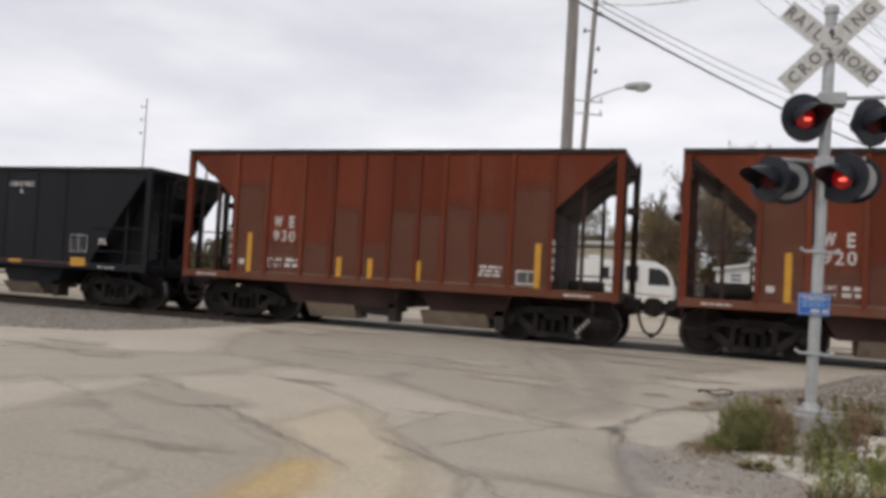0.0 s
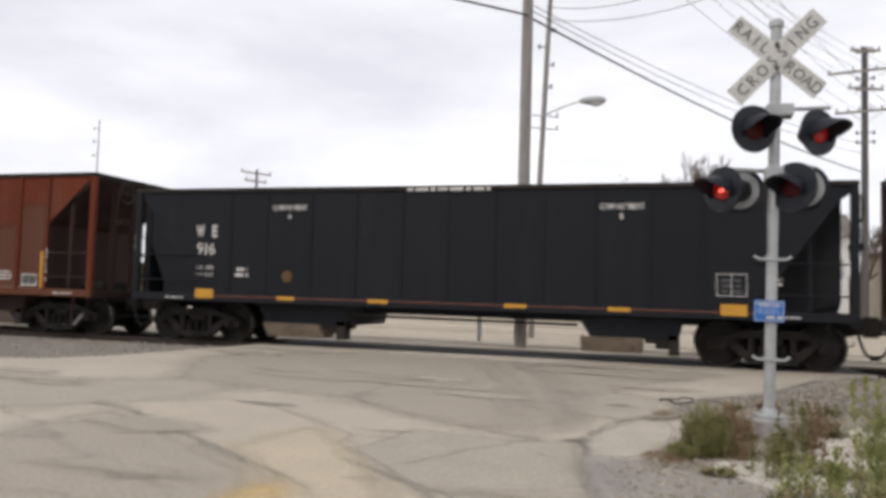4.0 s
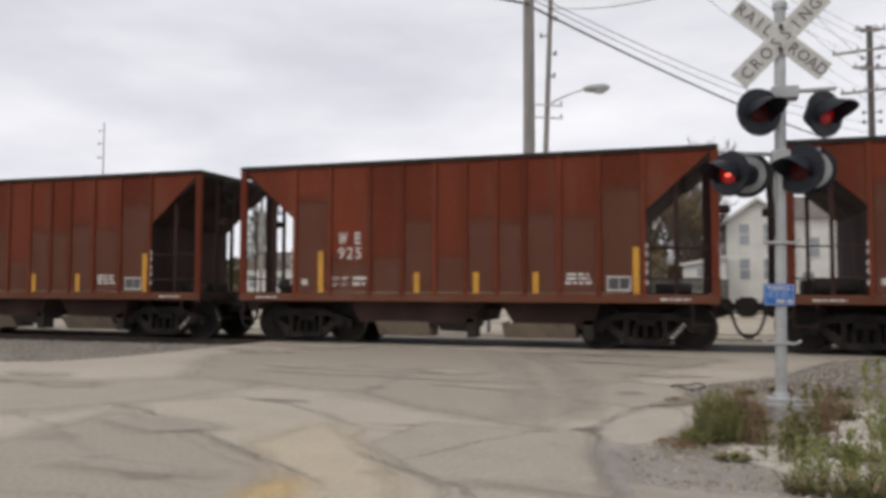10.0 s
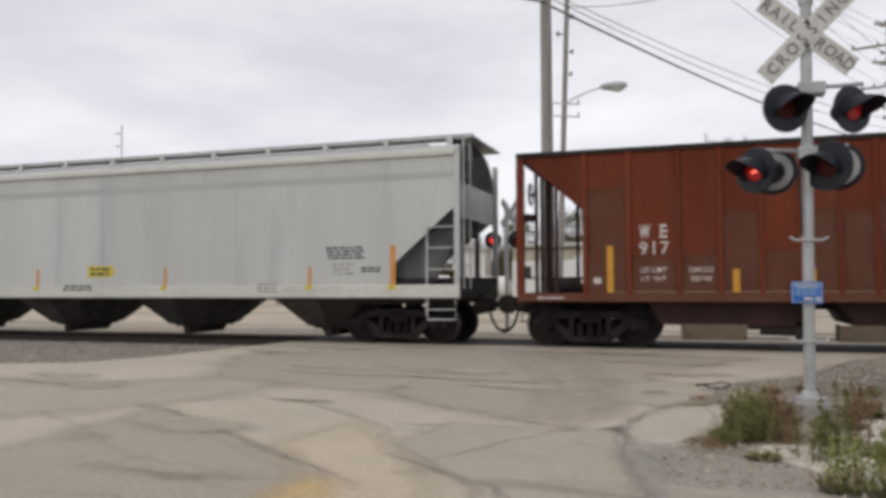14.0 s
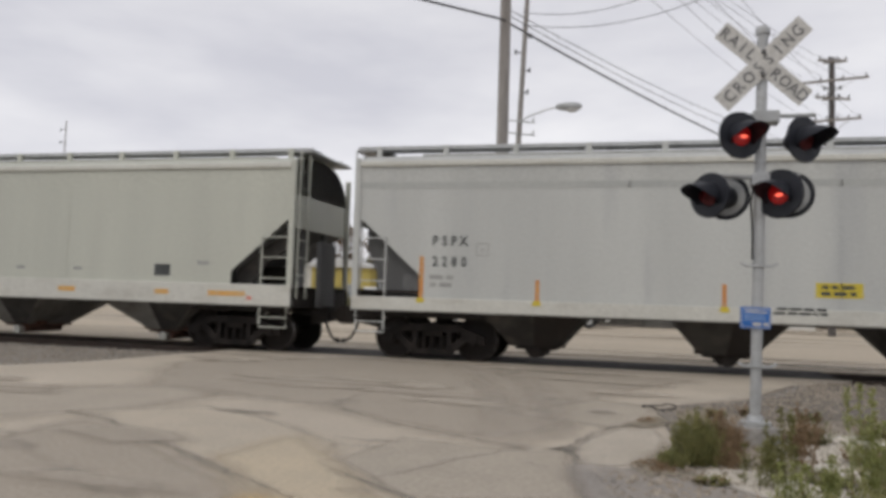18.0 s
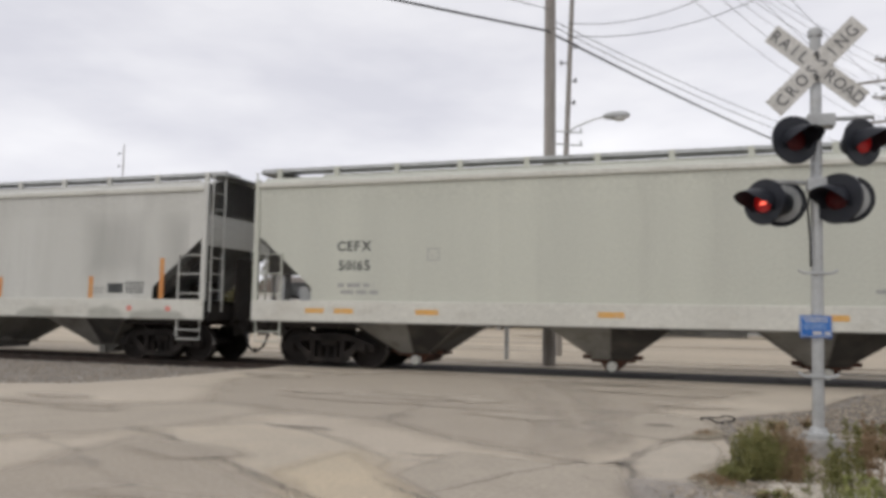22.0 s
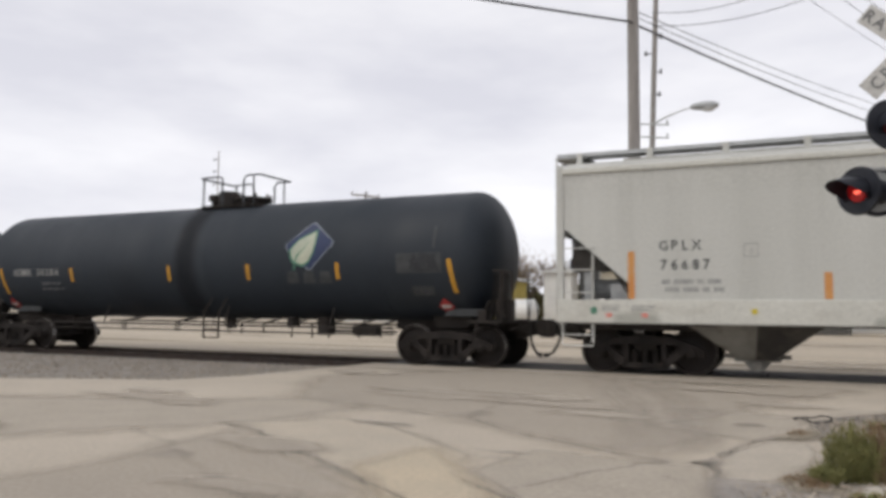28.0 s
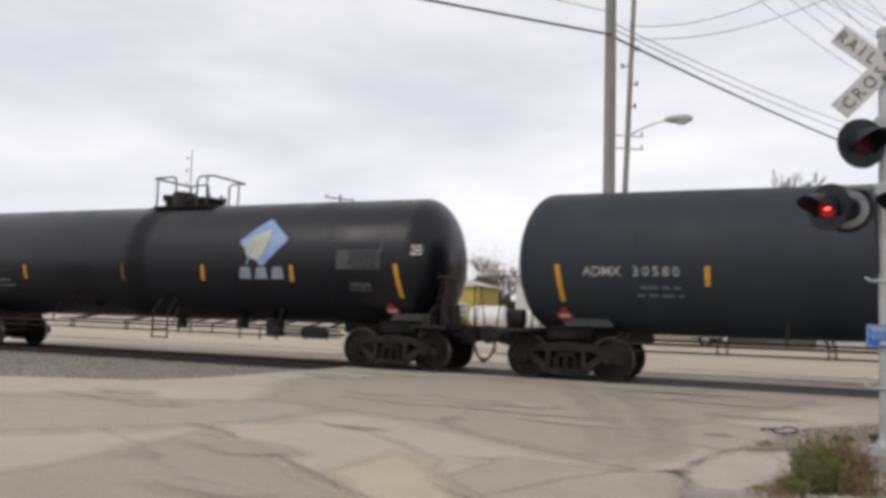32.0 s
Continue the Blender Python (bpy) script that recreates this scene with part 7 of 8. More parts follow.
for k, ch in enumerate("PSPX"):
    word(ch, -80.12 - PSPX_MID + k * 0.195, 2.47, near - 0.004, 0.21, M_DARKTEXT, pspx, 0.85, 0.03)
for k, ch in enumerate("2280"):
    word(ch, -80.12 - PSPX_MID + k * 0.2, 2.05, near - 0.004, 0.21, M_DARKTEXT, pspx, 0.85, 0.03)
marks(cefx, CEFX_MID, ["CEFX", "50165"], -100.4, 2.67, 0.22, 1.0, 0.025)
for k, ch in enumerate("GPLX"):
    word(ch, -121.4 - GPLX_MID + k * 0.2, 2.52, near - 0.004, 0.19, M_DARKTEXT, gplx, 0.95, 0.015)
for k, ch in enumerate("76687"):
    word(ch, -121.4 - GPLX_MID + k * 0.195, 2.15, near - 0.004, 0.2, M_DARKTEXT, gplx, 0.95, 0.02)
for u, z0, z1, w in ((-80.4, 1.48, 2.15, 0.09), (-78.02, 1.48, 1.72, 0.08), (-74.54, 1.48, 1.72, 0.08), (-70.7, 1.48, 1.72, 0.08), (-66.88, 1.48, 1.7, 0.08), (-64.9, 1.48, 2.14, 0.13)):
    strip(pspx, u - PSPX_MID, z0 - 0.18, z1, w, M_ORANGE, near - 0.033 if z0 < 1.4 else near - 0.002)
for u in (-80.4, -78.02, -74.54, -70.7, -66.88, -64.9):
    part("sill_mark", Geo().box(u - PSPX_MID - 0.08, u - PSPX_MID + 0.08, -1.662, -1.657, 1.2, 1.3), M_SIGNYELLOW, pspx)
part("notice", Geo().box(-72.98 - PSPX_MID, -72.2 - PSPX_MID, near - 0.006, near - 0.002, 1.52, 1.79), M_SIGNYELLOW, pspx, "small yellow notice panel")
bars(-72.94 - PSPX_MID, -72.24 - PSPX_MID, 1.54, 1.77, near - 0.009, 2, M_DARKTEXT, pspx, 2)
bars(-66.5 - PSPX_MID, -65.5 - PSPX_MID, 1.85, 2.15, near - 0.004, 4, M_DARKTEXT, pspx, 3)
bars(-66.35 - PSPX_MID, -65.8 - PSPX_MID, 1.5, 1.8, near - 0.004, 3, M_FADETEXT, pspx, 4)
bars(-65.65 - PSPX_MID, -65.1 - PSPX_MID, 1.56, 1.7, near - 0.004, 2, M_DARKTEXT, pspx, 14)
bars(-73.7 - PSPX_MID, -72.7 - PSPX_MID, 1.18, 1.34, -1.659, 2, M_DARKTEXT, pspx, 5)
bars(-68.2 - PSPX_MID, -67.6 - PSPX_MID, 1.12, 1.36, -1.659, 3, M_FADETEXT, pspx, 6)
bars(-80.25 - PSPX_MID, -79.7 - PSPX_MID, 1.5, 1.8, near - 0.004, 2, M_FADETEXT, pspx, 7)
for car, u, z, mid in ((pspx, -79.14, 2.3, PSPX_MID), (cefx, -98.6, 2.47, CEFX_MID), (gplx, -119.84, 2.4, GPLX_MID)):
    x = u - mid
    part("square_mark", Geo().box(x - 0.13, x + 0.13, near - 0.005, near - 0.002, z + 0.11, z + 0.13).box(x - 0.13, x + 0.13, near - 0.005, near - 0.002, z - 0.13, z - 0.11).box(x - 0.13, x - 0.11, near - 0.005, near - 0.002, z - 0.11, z + 0.11).box(x + 0.11, x + 0.13, near - 0.005, near - 0.002, z - 0.11, z + 0.11), M_FADETEXT, car)
    word("C", x, z - 0.02, near - 0.004, 0.08, M_FADETEXT, car)
bars(-100.8 - CEFX_MID, -99.8 - CEFX_MID, 1.6, 1.9, near - 0.004, 2, M_FADETEXT, cefx, 8)
for u, w in ((-101.3, 0.45), (-100.6, 0.45), (-98.7, 0.5), (-94.95, 0.5), (-91.0, 0.35), (-88.9, 0.45), (-86.4, 0.35), (-84.79, 0.9)):
    strip(cefx, u - CEFX_MID, 1.21, 1.32, w, M_ORANGEPALE, -1.658)
part("data_panel", Geo().box(-86.65 - CEFX_MID, -86.25 - CEFX_MID, near - 0.005, near - 0.002, 1.62, 1.88), M_DARKTEXT, cefx)
bars(-85.6 - CEFX_MID, -85.15 - CEFX_MID, 1.85, 2.0, near - 0.004, 1, M_FADETEXT, cefx, 12)
for u in (-90.4, -88.8):
    bars(u - CEFX_MID, u - CEFX_MID + 0.3, 1.68, 1.8, near - 0.004, 1, M_FADETEXT, cefx, 13)
for u, z1 in ((-122.02, 2.42), (-118.58, 1.98), (-115.9, 1.98), (-112.6, 2.0), (-110.25, 2.0), (-107.4, 2.02), (-105.35, 2.45)):
    strip(gplx, u - GPLX_MID, 1.5, z1, 0.13, M_ORANGE, near - 0.002)
bars(-121.5 - GPLX_MID, -120.3 - GPLX_MID, 1.6, 1.9, near - 0.004, 2, M_FADETEXT, gplx, 9)
bars(-114.3 - GPLX_MID, -112.8 - GPLX_MID, 2.02, 2.12, near - 0.004, 1, M_ORANGE, gplx, 15)
part("data_panel", Geo().box(-106.9 - GPLX_MID, -106.45 - GPLX_MID, near - 0.005, near - 0.002, 1.62, 1.85), M_DARKTEXT, gplx)
bars(-106.4 - GPLX_MID, -105.8 - GPLX_MID, 1.6, 1.9, near - 0.004, 4, M_DARKTEXT, gplx, 16)
bars(-107.4 - GPLX_MID, -106.95 - GPLX_MID, 1.6, 1.78, near - 0.004, 2, M_FADETEXT, gplx, 17)
for u, z0, z1, w, fe in ((-106.75, 2.15, 3.35, 0.75, 0.5), (-104.9, 1.95, 3.3, 0.3, 0.55)):
    x = u - GPLX_MID
    blot("soot_film", [(x - w, z0), (x + w, z0 + 0.1), (x + w * 0.9, z1), (x - w * 0.95, z1)], lambda p, q: (min(p, 9.2), near - 0.0015, min(max(q, 1.5), 3.96)), fe, S_SOOT, gplx, 0.1, "grey soot on the paint")
for u, z, w, d, mtl in ((-122.75, 1.27, 0.07, 0.08, M_LOGOGREEN), (-122.45, 1.18, 0.07, 0.05, M_STICKER), (-121.76, 1.18, 0.07, 0.05, M_STICKER), (-119.8, 1.27, 0.06, 0.06, M_SIGNYELLOW), (-115.6, 1.26, 0.07, 0.07, M_SIGNYELLOW), (-111.5, 1.26, 0.07, 0.07, M_SIGNYELLOW), (-106.2, 1.26, 0.08, 0.07, M_STICKER), (-105.1, 1.26, 0.08, 0.07, M_STICKER)):
    x = u - GPLX_MID
    part("sill_mark", Geo().prism([(x + w * math.cos(q), z + d * math.sin(q)) for q in np.linspace(0.39, 6.67, 9)[:-1]], -1.662, -1.657), mtl, gplx)
for u, w, z in ((-121.9, 0.45, 1.12), (-117.2, 0.7, 1.1), (-113.0, 0.5, 1.1), (-109.0, 0.6, 1.12), (-106.9, 0.5, 1.16), (-105.4, 0.8, 1.1)):
    x = u - GPLX_MID
    blot("sill_dirt", [(x - w, z - 0.1), (x + w, z - 0.1), (x + w * 0.8, z + 0.06), (x, z + 0.14), (x - w * 0.9, z + 0.04)], lambda p, q: (p, -1.6565, min(max(q, 1.035), 1.47)), 0.1, S_SILLDIRT, gplx, 0.06)
bars(-122.6 - GPLX_MID, -122.2 - GPLX_MID, 1.26, 1.38, -1.659, 3, M_FADETEXT, gplx, 51)
bars(-122.05 - GPLX_MID, -121.55 - GPLX_MID, 1.26, 1.38, -1.659, 2, M_FADETEXT, gplx, 52)
part("sill_mark", Geo().box(-84.3 - CEFX_MID, -84.18 - CEFX_MID, -1.662, -1.657, 1.14, 1.22), M_STICKER, cefx)


def tank_car(label, logo, off):
    """A tank car: domed shell on saddles, top fittings with rails, side safety rails, stub sills."""
    car = thing("tank_car", label, "tank car")
    skin = M_TANKDARK if logo else M_TANK
    R, zc, h, dome = 1.52, 2.5, 8.28, 0.8
    prof = [(-h, 0.0)] + [(-h + dome * (1 - math.cos(t)), R * math.sin(t)) for t in np.linspace(0.12, math.pi / 2, 12)]
    prof += [(-0.56, R), (-0.55, R + 0.008), (0.55, R + 0.008), (0.56, R)] + [(-a, r) for a, r in reversed(prof)]
    part("shell", Geo().lathe(prof, pose(0, 0, zc), 72), skin, car, smooth=True)
    for x in (-5.6, -2.9, 2.9, 5.6):
        part("weld_band", Geo().lathe([(x - 0.015, R), (x - 0.01, R + 0.004), (x + 0.01, R + 0.004), (x + 0.015, R)], pose(0, 0, zc), 72), skin, car, smooth=True)
    for s in (-1, 1):
        x = s * 7.05
        part("saddle", Geo().prism([(x - 0.4, 0.85), (x + 0.4, 0.85), (x + 0.55, 1.2), (x - 0.55, 1.2)], -0.6, 0.6), M_GRIME, car)
        part("stub_sill", Geo().box(min(x - s * 1.6, s * (h + 0.28)), max(x - s * 1.6, s * (h + 0.28)), -0.32, 0.32, 0.78, 1.05), M_GRIME, car)
        part("end_platform", Geo().box(min(s * (h - 0.55), s * (h + 0.28)), max(s * (h - 0.55), s * (h + 0.28)), -1.5, 1.5, 0.98, 1.03), M_GRIME, car)
        for d in (-1, 1):
            g = Geo().tube([(s * (h - 0.05), d * 1.3, 1.03), (s * (h + 0.06), d * 1.3, 2.0), (s * (h + 0.2), d * 1.3, 1.03)], 0.02)
            g.tube([(s * (h + 0.06), d * 1.3, 2.0), (s * (h + 0.06), d * 0.9, 2.0), (s * (h + 0.06), d * 0.9, 1.03)], 0.02)
            part("end_handrail", g, M_GRIME, car)
        part("step", Geo().tube([(s * (h + 0.15), -1.5, 1.0), (s * (h + 0.15), -1.5, 0.5), (s * (h - 0.3), -1.5, 0.5), (s * (h - 0.3), -1.5, 1.0)], 0.018), M_GRIME, car)
        truck(car, x)
        coupler(car, s * (h + 0.28), s, 0.54)
        pl = part("placard", Geo().add([(s * 7.08 - 0.19, -1.02, 1.33), (s * 7.08, -0.79, 1.14), (s * 7.08 + 0.19, -1.02, 1.33), (s * 7.08, -1.2, 1.52)], [(0, 1, 2), (0, 2, 3)]), M_PLACARD, car, "red and white hazard placard")
        part("placard_band", Geo().add([(s * 7.08 - 0.11, -1.0, 1.295), (s * 7.08 + 0.11, -1.0, 1.295), (s * 7.08 + 0.11, -1.07, 1.365), (s * 7.08 - 0.11, -1.07, 1.365)], [(0, 1, 2, 3)]), M_SIGNWHITE, pl)
        part("saddle_plate", Geo().prism([(x - 0.1, 1.12), (x + 0.95, 1.12), (x + 0.85, 1.28), (x + 0.05, 1.28)], -0.92, -0.88), M_PANELDIM, car, "grey saddle plate above the truck")
    part("brake_cylinder", Geo().rod((-h + 0.2, -0.6, 1.25), (-h - 0.15, -0.6, 1.25), 0.2, 14), M_GRIME, car)
    part("brake_valve", Geo().box(h - 0.1, h + 0.2, -0.9, -0.4, 1.03, 1.5), M_GRIME, car, bevel=0.02)
    part("brake_stand", Geo().box(h + 0.02, h + 0.12, -0.95, -0.6, 1.03, 2.1).tube([(h + 0.1, -1.0, 1.03), (h + 0.12, -1.05, 1.6), (h + 0.08, -0.8, 2.1)], 0.03), M_GRIME, car, "dark hand-brake stand at the end", bevel=0.01)
    part("brake_rigging", Geo().tube([(h - 0.3, -1.2, 1.1), (h - 0.1, -1.2, 1.45), (h + 0.05, -1.1, 1.4), (h + 0.22, -1.15, 1.1)], 0.035).box(h - 0.35, h - 0.15, -1.3, -1.05, 1.03, 1.25), M_GRIME, car)
    part("end_handrail", Geo().tube([(h + 0.02, -1.35, 2.1), (h + 0.42, -1.35, 2.07), (h + 0.46, -1.35, 1.98), (h + 0.46, -1.35, 1.03)], 0.024), M_GRIME, car)
    top = zc + R
    fit = part("dome_base", Geo().box(-1.2, 1.0, -0.6, 0.6, top - 0.14, top - 0.07), M_GRIME, car, "top fittings with handrails")
    fit.matrix_basis = pose(0.6, 0, 0)
    part("dome_platform", Geo().box(-1.0, 0.9, -0.7, 0.7, top - 0.07, top - 0.04), M_GRIME, fit)
    part("manway", Geo().lathe([(top - 0.05, 0.4), (top + 0.1, 0.4), (top + 0.12, 0.5), (top + 0.2, 0.52), (top + 0.24, 0.3), (top + 0.26, 0.0)], pose(0.22, 0, 0, 0, -90, 0), 20), M_GRIME, fit, smooth=True)
    for a in range(8):
        part("manway_bolt", Geo().rod((0.22 + 0.46 * math.cos(a * 0.785), 0.46 * math.sin(a * 0.785), top + 0.08), (0.22 + 0.46 * math.cos(a * 0.785), 0.46 * math.sin(a * 0.785), top + 0.3), 0.035, 6), M_GRIME, fit)
    part("valve_housing", Geo().lathe([(top - 0.05, 0.3), (top + 0.36, 0.3), (top + 0.42, 0.26), (top + 0.46, 0.0)], pose(-0.6, 0, 0, 0, -90, 0), 18), M_GRIME, fit, smooth=True)
    part("vent_valve", Geo().rod((-1.1, 0, top - 0.03), (-1.1, 0, top + 0.2), 0.1, 12).rod((-1.1, 0, top + 0.2), (-1.1, 0, top + 0.36), 0.17, 8), M_GRIME, fit)
    for y in (-0.66, 0.66):
        part("top_rail", Geo().tube([(-0.92, y, top - 0.15), (-0.92, y, top + 0.7), (-1.02, y, top + 0.72), (-0.4, y, top + 0.74), (-0.3, y, top + 0.68), (-0.28, y, top + 0.2), (-0.28, y, top - 0.12)], 0.026), M_TANKRAIL, fit)
        part("top_rail", Geo().tube([(0.42, y, top - 0.12), (0.42, y, top + 0.62), (0.5, y, top + 0.72), (0.95, y, top + 0.72)], 0.026).tube([(0.74, y, top + 0.72), (0.74, y, top - 0.12)], 0.022), M_TANKRAIL, fit)
    part("top_rail", Geo().tube([(-1.02, -0.66, top + 0.72), (-1.02, 0.66, top + 0.72)], 0.026), M_TANKRAIL, fit)
    part("top_rail", Geo().tube([(0.95, -0.66, top + 0.72), (0.95, 0.66, top + 0.72)], 0.026), M_TANKRAIL, fit)
    g = Geo()
    for x in (0.56, 1.04):
        g.tube([(x, -1.5, 0.5), (x, -1.5, 1.15), (x, -1.2, 1.5)], 0.024)
    for z in (0.52, 0.72, 0.92):
        g.tube([(0.56, -1.5, z), (1.04, -1.5, z)], 0.016)
    part("side_ladder", g, M_GRIME, car)
    part("safety_rail", Geo().tube([(-6.0, -1.5, 0.83), (6.0, -1.5, 0.83)], 0.024).tube([(-6.0, -1.5, 0.69), (6.0, -1.5, 0.69)], 0.018), M_GRIME, car)
    for x, z in ((-5.95, 0.66), (-5.78, 0.66), (-4.07, 0.66), (-3.9, 0.66), (-2.21, 0.66), (-2.1, 0.66), (-0.34, 0.66), (-0.24, 0.66), (1.39, 0.64), (1.76, 0.64), (2.43, 0.66), (3.25, 0.58), (3.83, 0.58), (4.3, 0.58), (5.1, 0.6), (5.67, 0.62)):
        part("rail_post", Geo().tube([(x, -1.5, z), (x, -1.5, 0.9), (x, -0.7, 1.02)], 0.026), M_GRIME, car)
    for x in (-2.9, 1.2, 4.3):
        part("rail_bracket", Geo().tube([(x, -1.5, 0.86), (x + 0.05, -1.36, 1.3)], 0.022), M_GRIME, car)
    part("safety_rail", Geo().tube([(-6.0, 1.5, 0.84), (6.0, 1.5, 0.84)], 0.024), M_GRIME, car)
    part("bottom_outlet", Geo().rod((0.2, 0, 1.02), (0.2, 0, 0.72), 0.14, 14), M_GRIME, car)
    part("air_reservoir", Geo().rod((4.45, -0.6, 0.74), (5.1, -0.6, 0.74), 0.13, 12).rod((3.4, -0.6, 0.72), (5.6, -0.6, 0.72), 0.03, 8), M_GRIME, car)
    part("control_valve", Geo().box(3.5, 3.78, -0.8, -0.4, 0.62, 1.05), M_GRIME, car, bevel=0.02)
    part("valve_bracket", Geo().box(2.6, 2.78, -0.8, -0.5, 0.78, 1.05), M_GRIME, car, bevel=0.02)
    B = (R + 0.006, zc)

    def curved(name, x0, x1, z0, z1, mtl, parent, lift=0.006, slant=0.0):
        g = Geo()
        zs = np.linspace(z0, z1, 7)
        rr = R + lift
        vs = []
        for z in zs:
            dx = slant * (z1 - z)
            y = -math.sqrt(max(0.0, rr * rr - (z - zc) ** 2))
            vs += [(x0 + dx, y, z), (x1 + dx, y, z)]
        g.add(vs, [(2 * i, 2 * i + 1, 2 * i + 3, 2 * i + 2) for i in range(6)])
        return part(name, g, mtl, parent)

    def bent_poly(name, pts, mtl, lift, parent):
        rr = R + lift
        bm = bmesh.new()
        bm.faces.new([bm.verts.new((x, 0, z)) for x, z in pts])
        z0, z1 = min(p[1] for p in pts), max(p[1] for p in pts)
        for z in np.linspace(z0, z1, max(4, int((z1 - z0) / 0.06)))[1:-1]:
            bmesh.ops.bisect_plane(bm, geom=bm.verts[:] + bm.edges[:] + bm.faces[:], plane_co=(0, 0, z), plane_no=(0, 0, 1))
        bm.verts.index_update()
        vs = [(v.co.x, -math.sqrt(rr * rr - (v.co.z - zc) ** 2), v.co.z) for v in bm.verts]
        fs = [tuple(v.index for v in f.verts) for f in bm.faces]
        bm.free()
        return part(name, Geo().add(vs, fs), mtl, parent)

    blot("soot_streak", [(-0.42, 1.2), (0.12, 1.2), (0.16, 3.85), (-0.36, 3.85)], lambda p, q: (p, -math.sqrt((R + 0.012) ** 2 - (min(max(q, 1.05), 3.95) - zc) ** 2), min(max(q, 1.05), 3.95)), 0.28, S_TANKSOOT, car, 0.06, "dark streak below the valves")
    for x in (-4.1, -0.53, 2.03, 4.62):
        x += off
        curved("reflector", x - 0.05, x + 0.05, 1.95, 2.33, M_YELLOW, car)
    for x in (-7.15, 7.33):
        curved("reflector", x - 0.05, x + 0.05, 1.62, 2.36, M_YELLOW, car, 0.01, 0.12)
    lx, lz = (3.8, 2.93) if logo else (3.7, 2.78)
    dia = [(lx - 0.68, lz - 0.0), (lx - 0.66, lz - 0.08), (lx - 0.06, lz - 0.6), (lx + 0.04, lz - 0.61), (lx + 0.64, lz - 0.04), (lx + 0.67, lz + 0.05), (lx + 0.06, lz + 0.53), (lx - 0.03, lz + 0.53)]
    if logo == 0:
        d = bent_poly("logo_panel", dia, M_LOGOBORDER, 0.006, car)
        bent_poly("logo_field", [(lx + (x - lx) * 0.96, lz - 0.03 + (z - lz + 0.03) * 0.955) for x, z in dia], M_LOGOBLUE, 0.009, d)
    else:
        d = bent_poly("logo_panel", dia, M_LOGOSKY, 0.006, car)
    leaf = [(lx - 0.56, lz - 0.12), (lx - 0.54, lz - 0.32), (lx - 0.44, lz - 0.46), (lx - 0.2, lz - 0.54), (lx + 0.0, lz - 0.44), (lx + 0.13, lz - 0.22), (lx + 0.2, lz + 0.08), (lx + 0.19, lz + 0.36), (lx - 0.04, lz + 0.26), (lx - 0.34, lz + 0.12)]
    if logo == 0:
        bent_poly("leaf_edge", leaf, M_LOGOGREEN, 0.012, d)
    bent_poly("leaf", [(lx - 0.13 + (x - lx + 0.13) * 0.87, lz - 0.08 + (z - lz + 0.08) * 0.87) for x, z in leaf], M_LOGOPALE, 0.015, d)
    bent_poly("leaf_vein", [(lx - 0.46, lz - 0.6), (lx - 0.42, lz - 0.6), (lx - 0.32, lz - 0.3), (lx + 0.02, lz + 0.08), (lx - 0.36, lz - 0.26)], M_LOGOGREEN if logo == 0 else M_LOGOSKY, 0.018, d)
    for k in range(3):
        bent_poly("logo_bar", [(lx - 0.68 + k * 0.46, lz - 0.92), (lx - 0.32 + k * 0.46, lz - 0.92), (lx - 0.36 + k * 0.46, lz - 0.64), (lx - 0.62 + k * 0.46, lz - 0.64)], M_PANELDIM if logo == 0 else M_LOGOBORDER, 0.006, car)
    for k, ch in enumerate("ADMX 30580" if logo == 0 else "ADMX 30961"):
        if ch != " ":
            word(ch, -5.53 + off + (k - 4.5) * 0.19, 2.23, 0, 0.19, M_FADETEXT if logo == 0 else M_DIMTEXT, car, 1.0, 0.015, bend=B)
    dx, dz = (0.25, 0.05) if logo else (0.45, -0.13)
    curved("data_panel", 5.58 + dx, 6.7 + dx, 2.2 + dz, 2.64 + dz, M_DIMTEXT if logo else M_PANELDIM, car, 0.005)
    bars(5.9 + dx, 6.68 + dx, 2.22 + dz, 2.62 + dz, 0, 6, M_TANKDARK, car, 20 + logo, bend=(R + 0.009, zc))
    curved("data_panel", 5.9 + dx, 6.44 + dx, 1.7 + dz, 1.9 + dz, M_PANELDIM, car, 0.005)
    bars(5.92 + dx, 6.43 + dx, 1.71 + dz, 1.89 + dz, 0, 1, M_TANKDARK, car, 30 + logo, bend=(R + 0.009, zc))
    curved("grab_iron", 6.95, 7.0, 2.62, 3.1, M_DIMTEXT, car, 0.01)
    bars(-5.6, -4.6, 1.7, 2.0, 0, 2, M_DIMTEXT, car, 23 + logo, bend=B)
    if logo:
        bars(7.55, 8.0, 2.55, 2.8, 0, 3, M_STENCIL, car, 40, bend=(R - 0.05, zc))
    return car


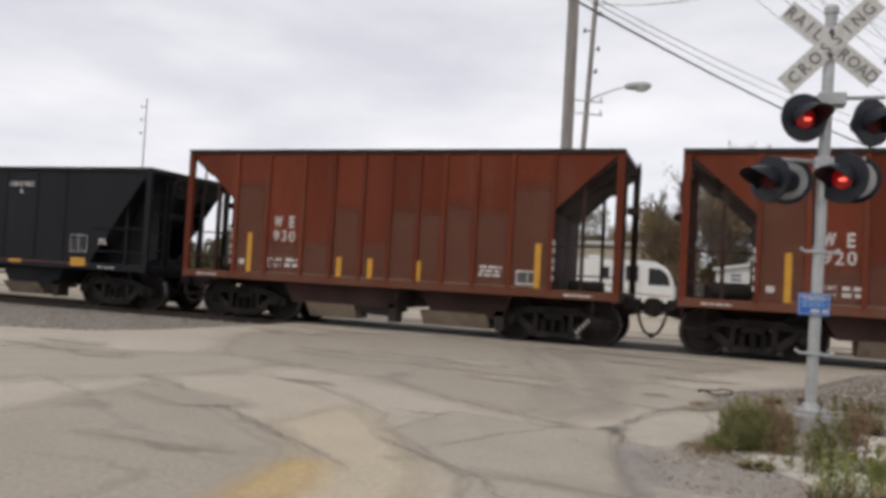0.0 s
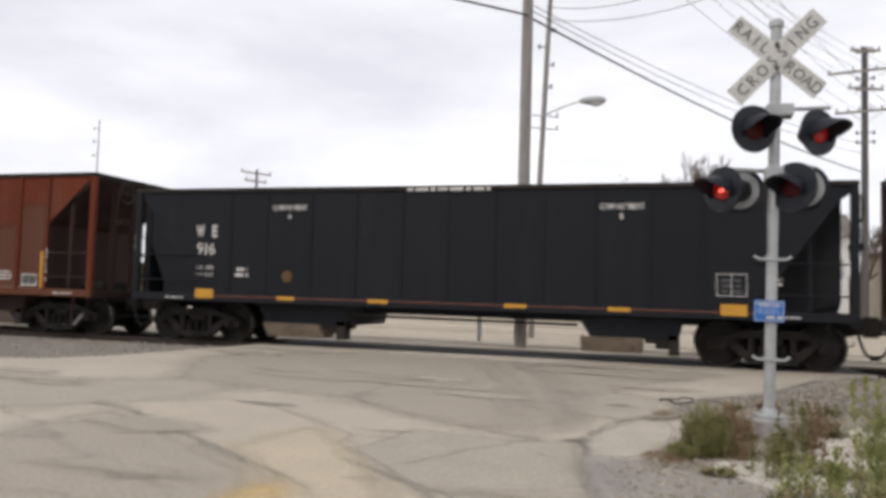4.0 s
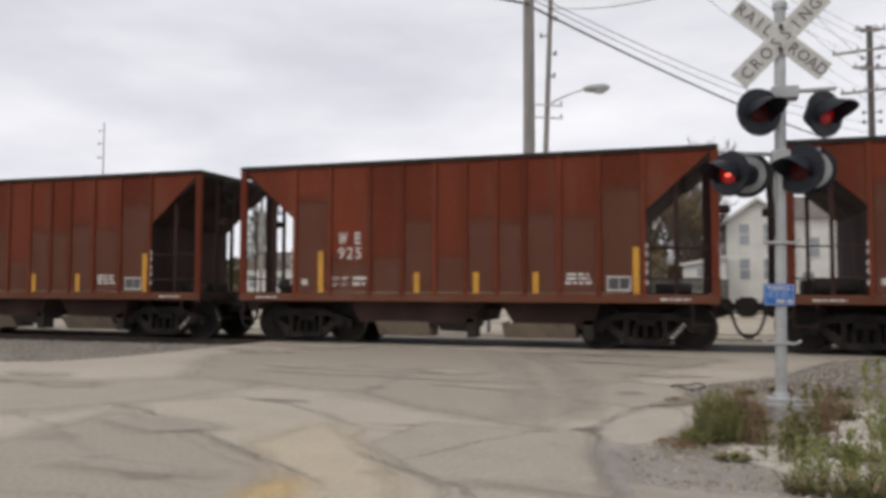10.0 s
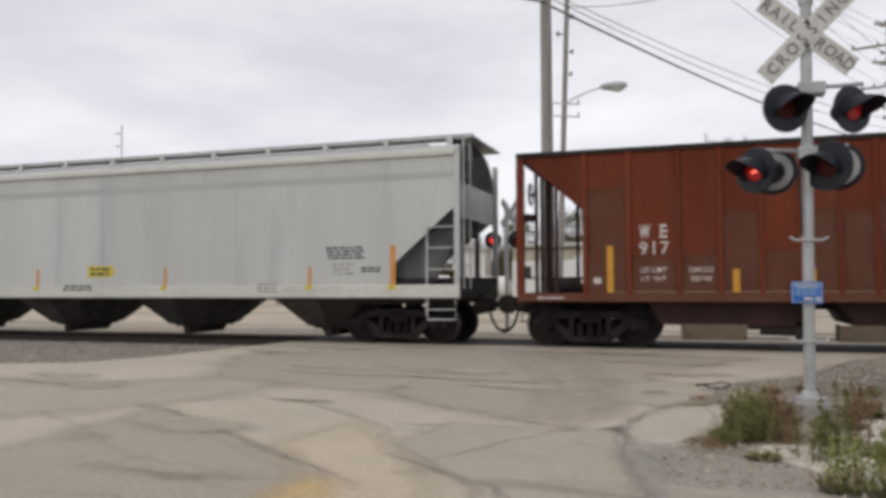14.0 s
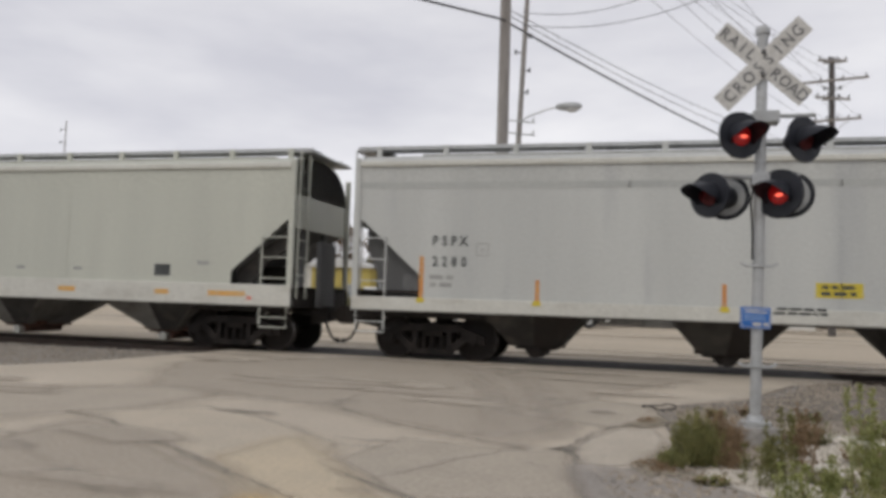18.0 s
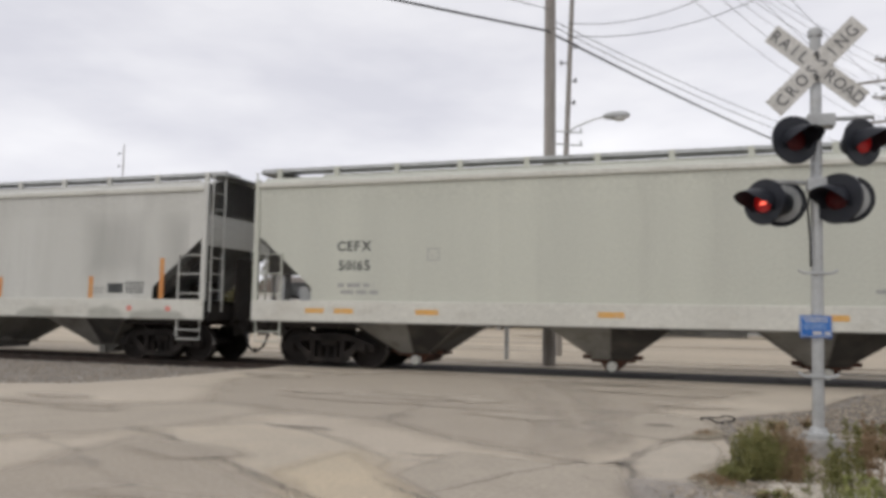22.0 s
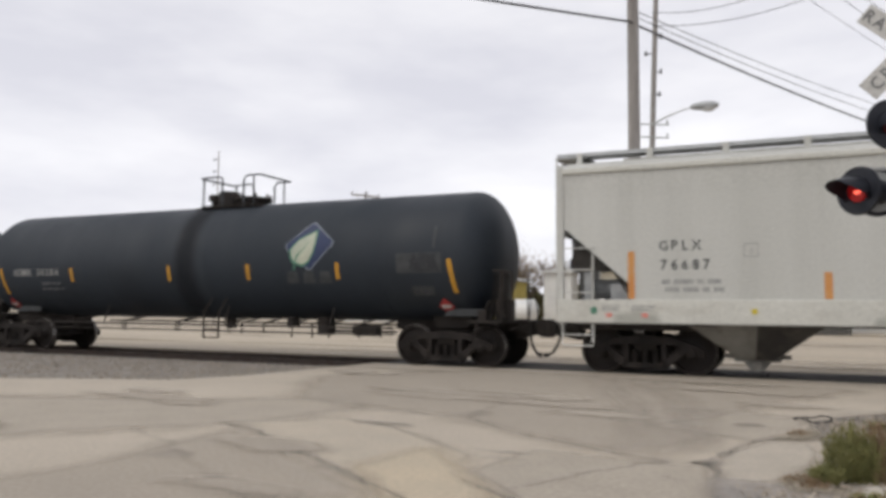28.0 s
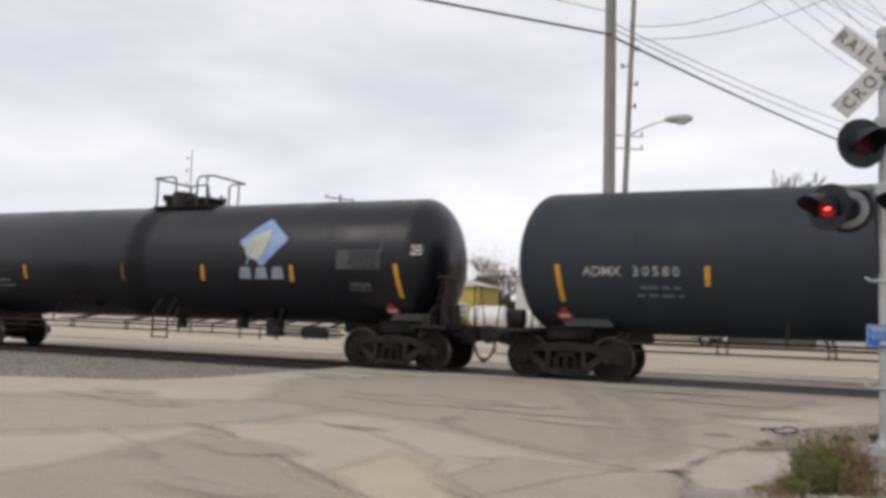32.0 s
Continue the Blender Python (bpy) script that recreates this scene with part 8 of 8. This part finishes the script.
TANK_MID = [-133.3, -151.43]
tanks = [tank_car("black tank car with a leaf emblem and yellow reflectors", 0, -0.15), tank_car("glossy black tank car with a blue leaf emblem", 1, 0.0)]

CONSIST = list(zip(reds, RED_MID)) + [(black, BLACK_MID), (pspx, PSPX_MID), (cefx, CEFX_MID), (gplx, GPLX_MID)] + list(zip(tanks, TANK_MID))
for car, mid in CONSIST:
    car["group"] = "cars of the train"

# ---- how the train and the signal lenses move ----
RUN = [(0, 0.00), (1, 3.97), (2, 7.99), (3, 12.08), (3.5, 14.13), (5.5, 22.38), (6, 24.44), (7, 28.62), (8, 32.95), (9, 37.24), (10, 41.51), (11, 45.78), (12, 50.06), (13, 54.38), (14, 58.68), (15, 62.96), (15.5, 65.12), (17.5, 73.74), (18, 75.91), (19, 80.27), (20, 84.61), (21, 88.94), (22, 93.27), (23, 97.62), (24, 101.96), (25, 106.17), (25.5, 108.26), (27.5, 116.89), (28, 119.07), (29, 123.44), (30, 127.82), (31, 132.18), (32, 136.52)]


def travelled(t):
    return float(np.interp(t, [r[0] for r in RUN], [r[1] for r in RUN]))


def motions():
    steps = [k * 4 / FPS for k in range(241)]
    for car, mid in CONSIST:
        walk(car, [(t, pose(mid + s, TY, 0)) for t, s in RUN])
        for w, x in wheelsets(car):
            walk(w, [(t, pose(x, 0, WHEEL_R, 0, math.degrees(travelled(t) / WHEEL_R) % 360, 0)) for t in steps])
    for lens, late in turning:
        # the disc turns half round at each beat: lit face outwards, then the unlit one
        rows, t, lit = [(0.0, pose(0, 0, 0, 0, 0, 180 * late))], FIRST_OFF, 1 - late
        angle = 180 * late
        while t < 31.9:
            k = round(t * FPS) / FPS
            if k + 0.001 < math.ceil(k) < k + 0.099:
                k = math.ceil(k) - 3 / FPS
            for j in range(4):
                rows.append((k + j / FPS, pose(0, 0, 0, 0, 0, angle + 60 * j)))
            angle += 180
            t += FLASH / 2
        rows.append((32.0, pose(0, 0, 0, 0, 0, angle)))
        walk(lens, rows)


motions()
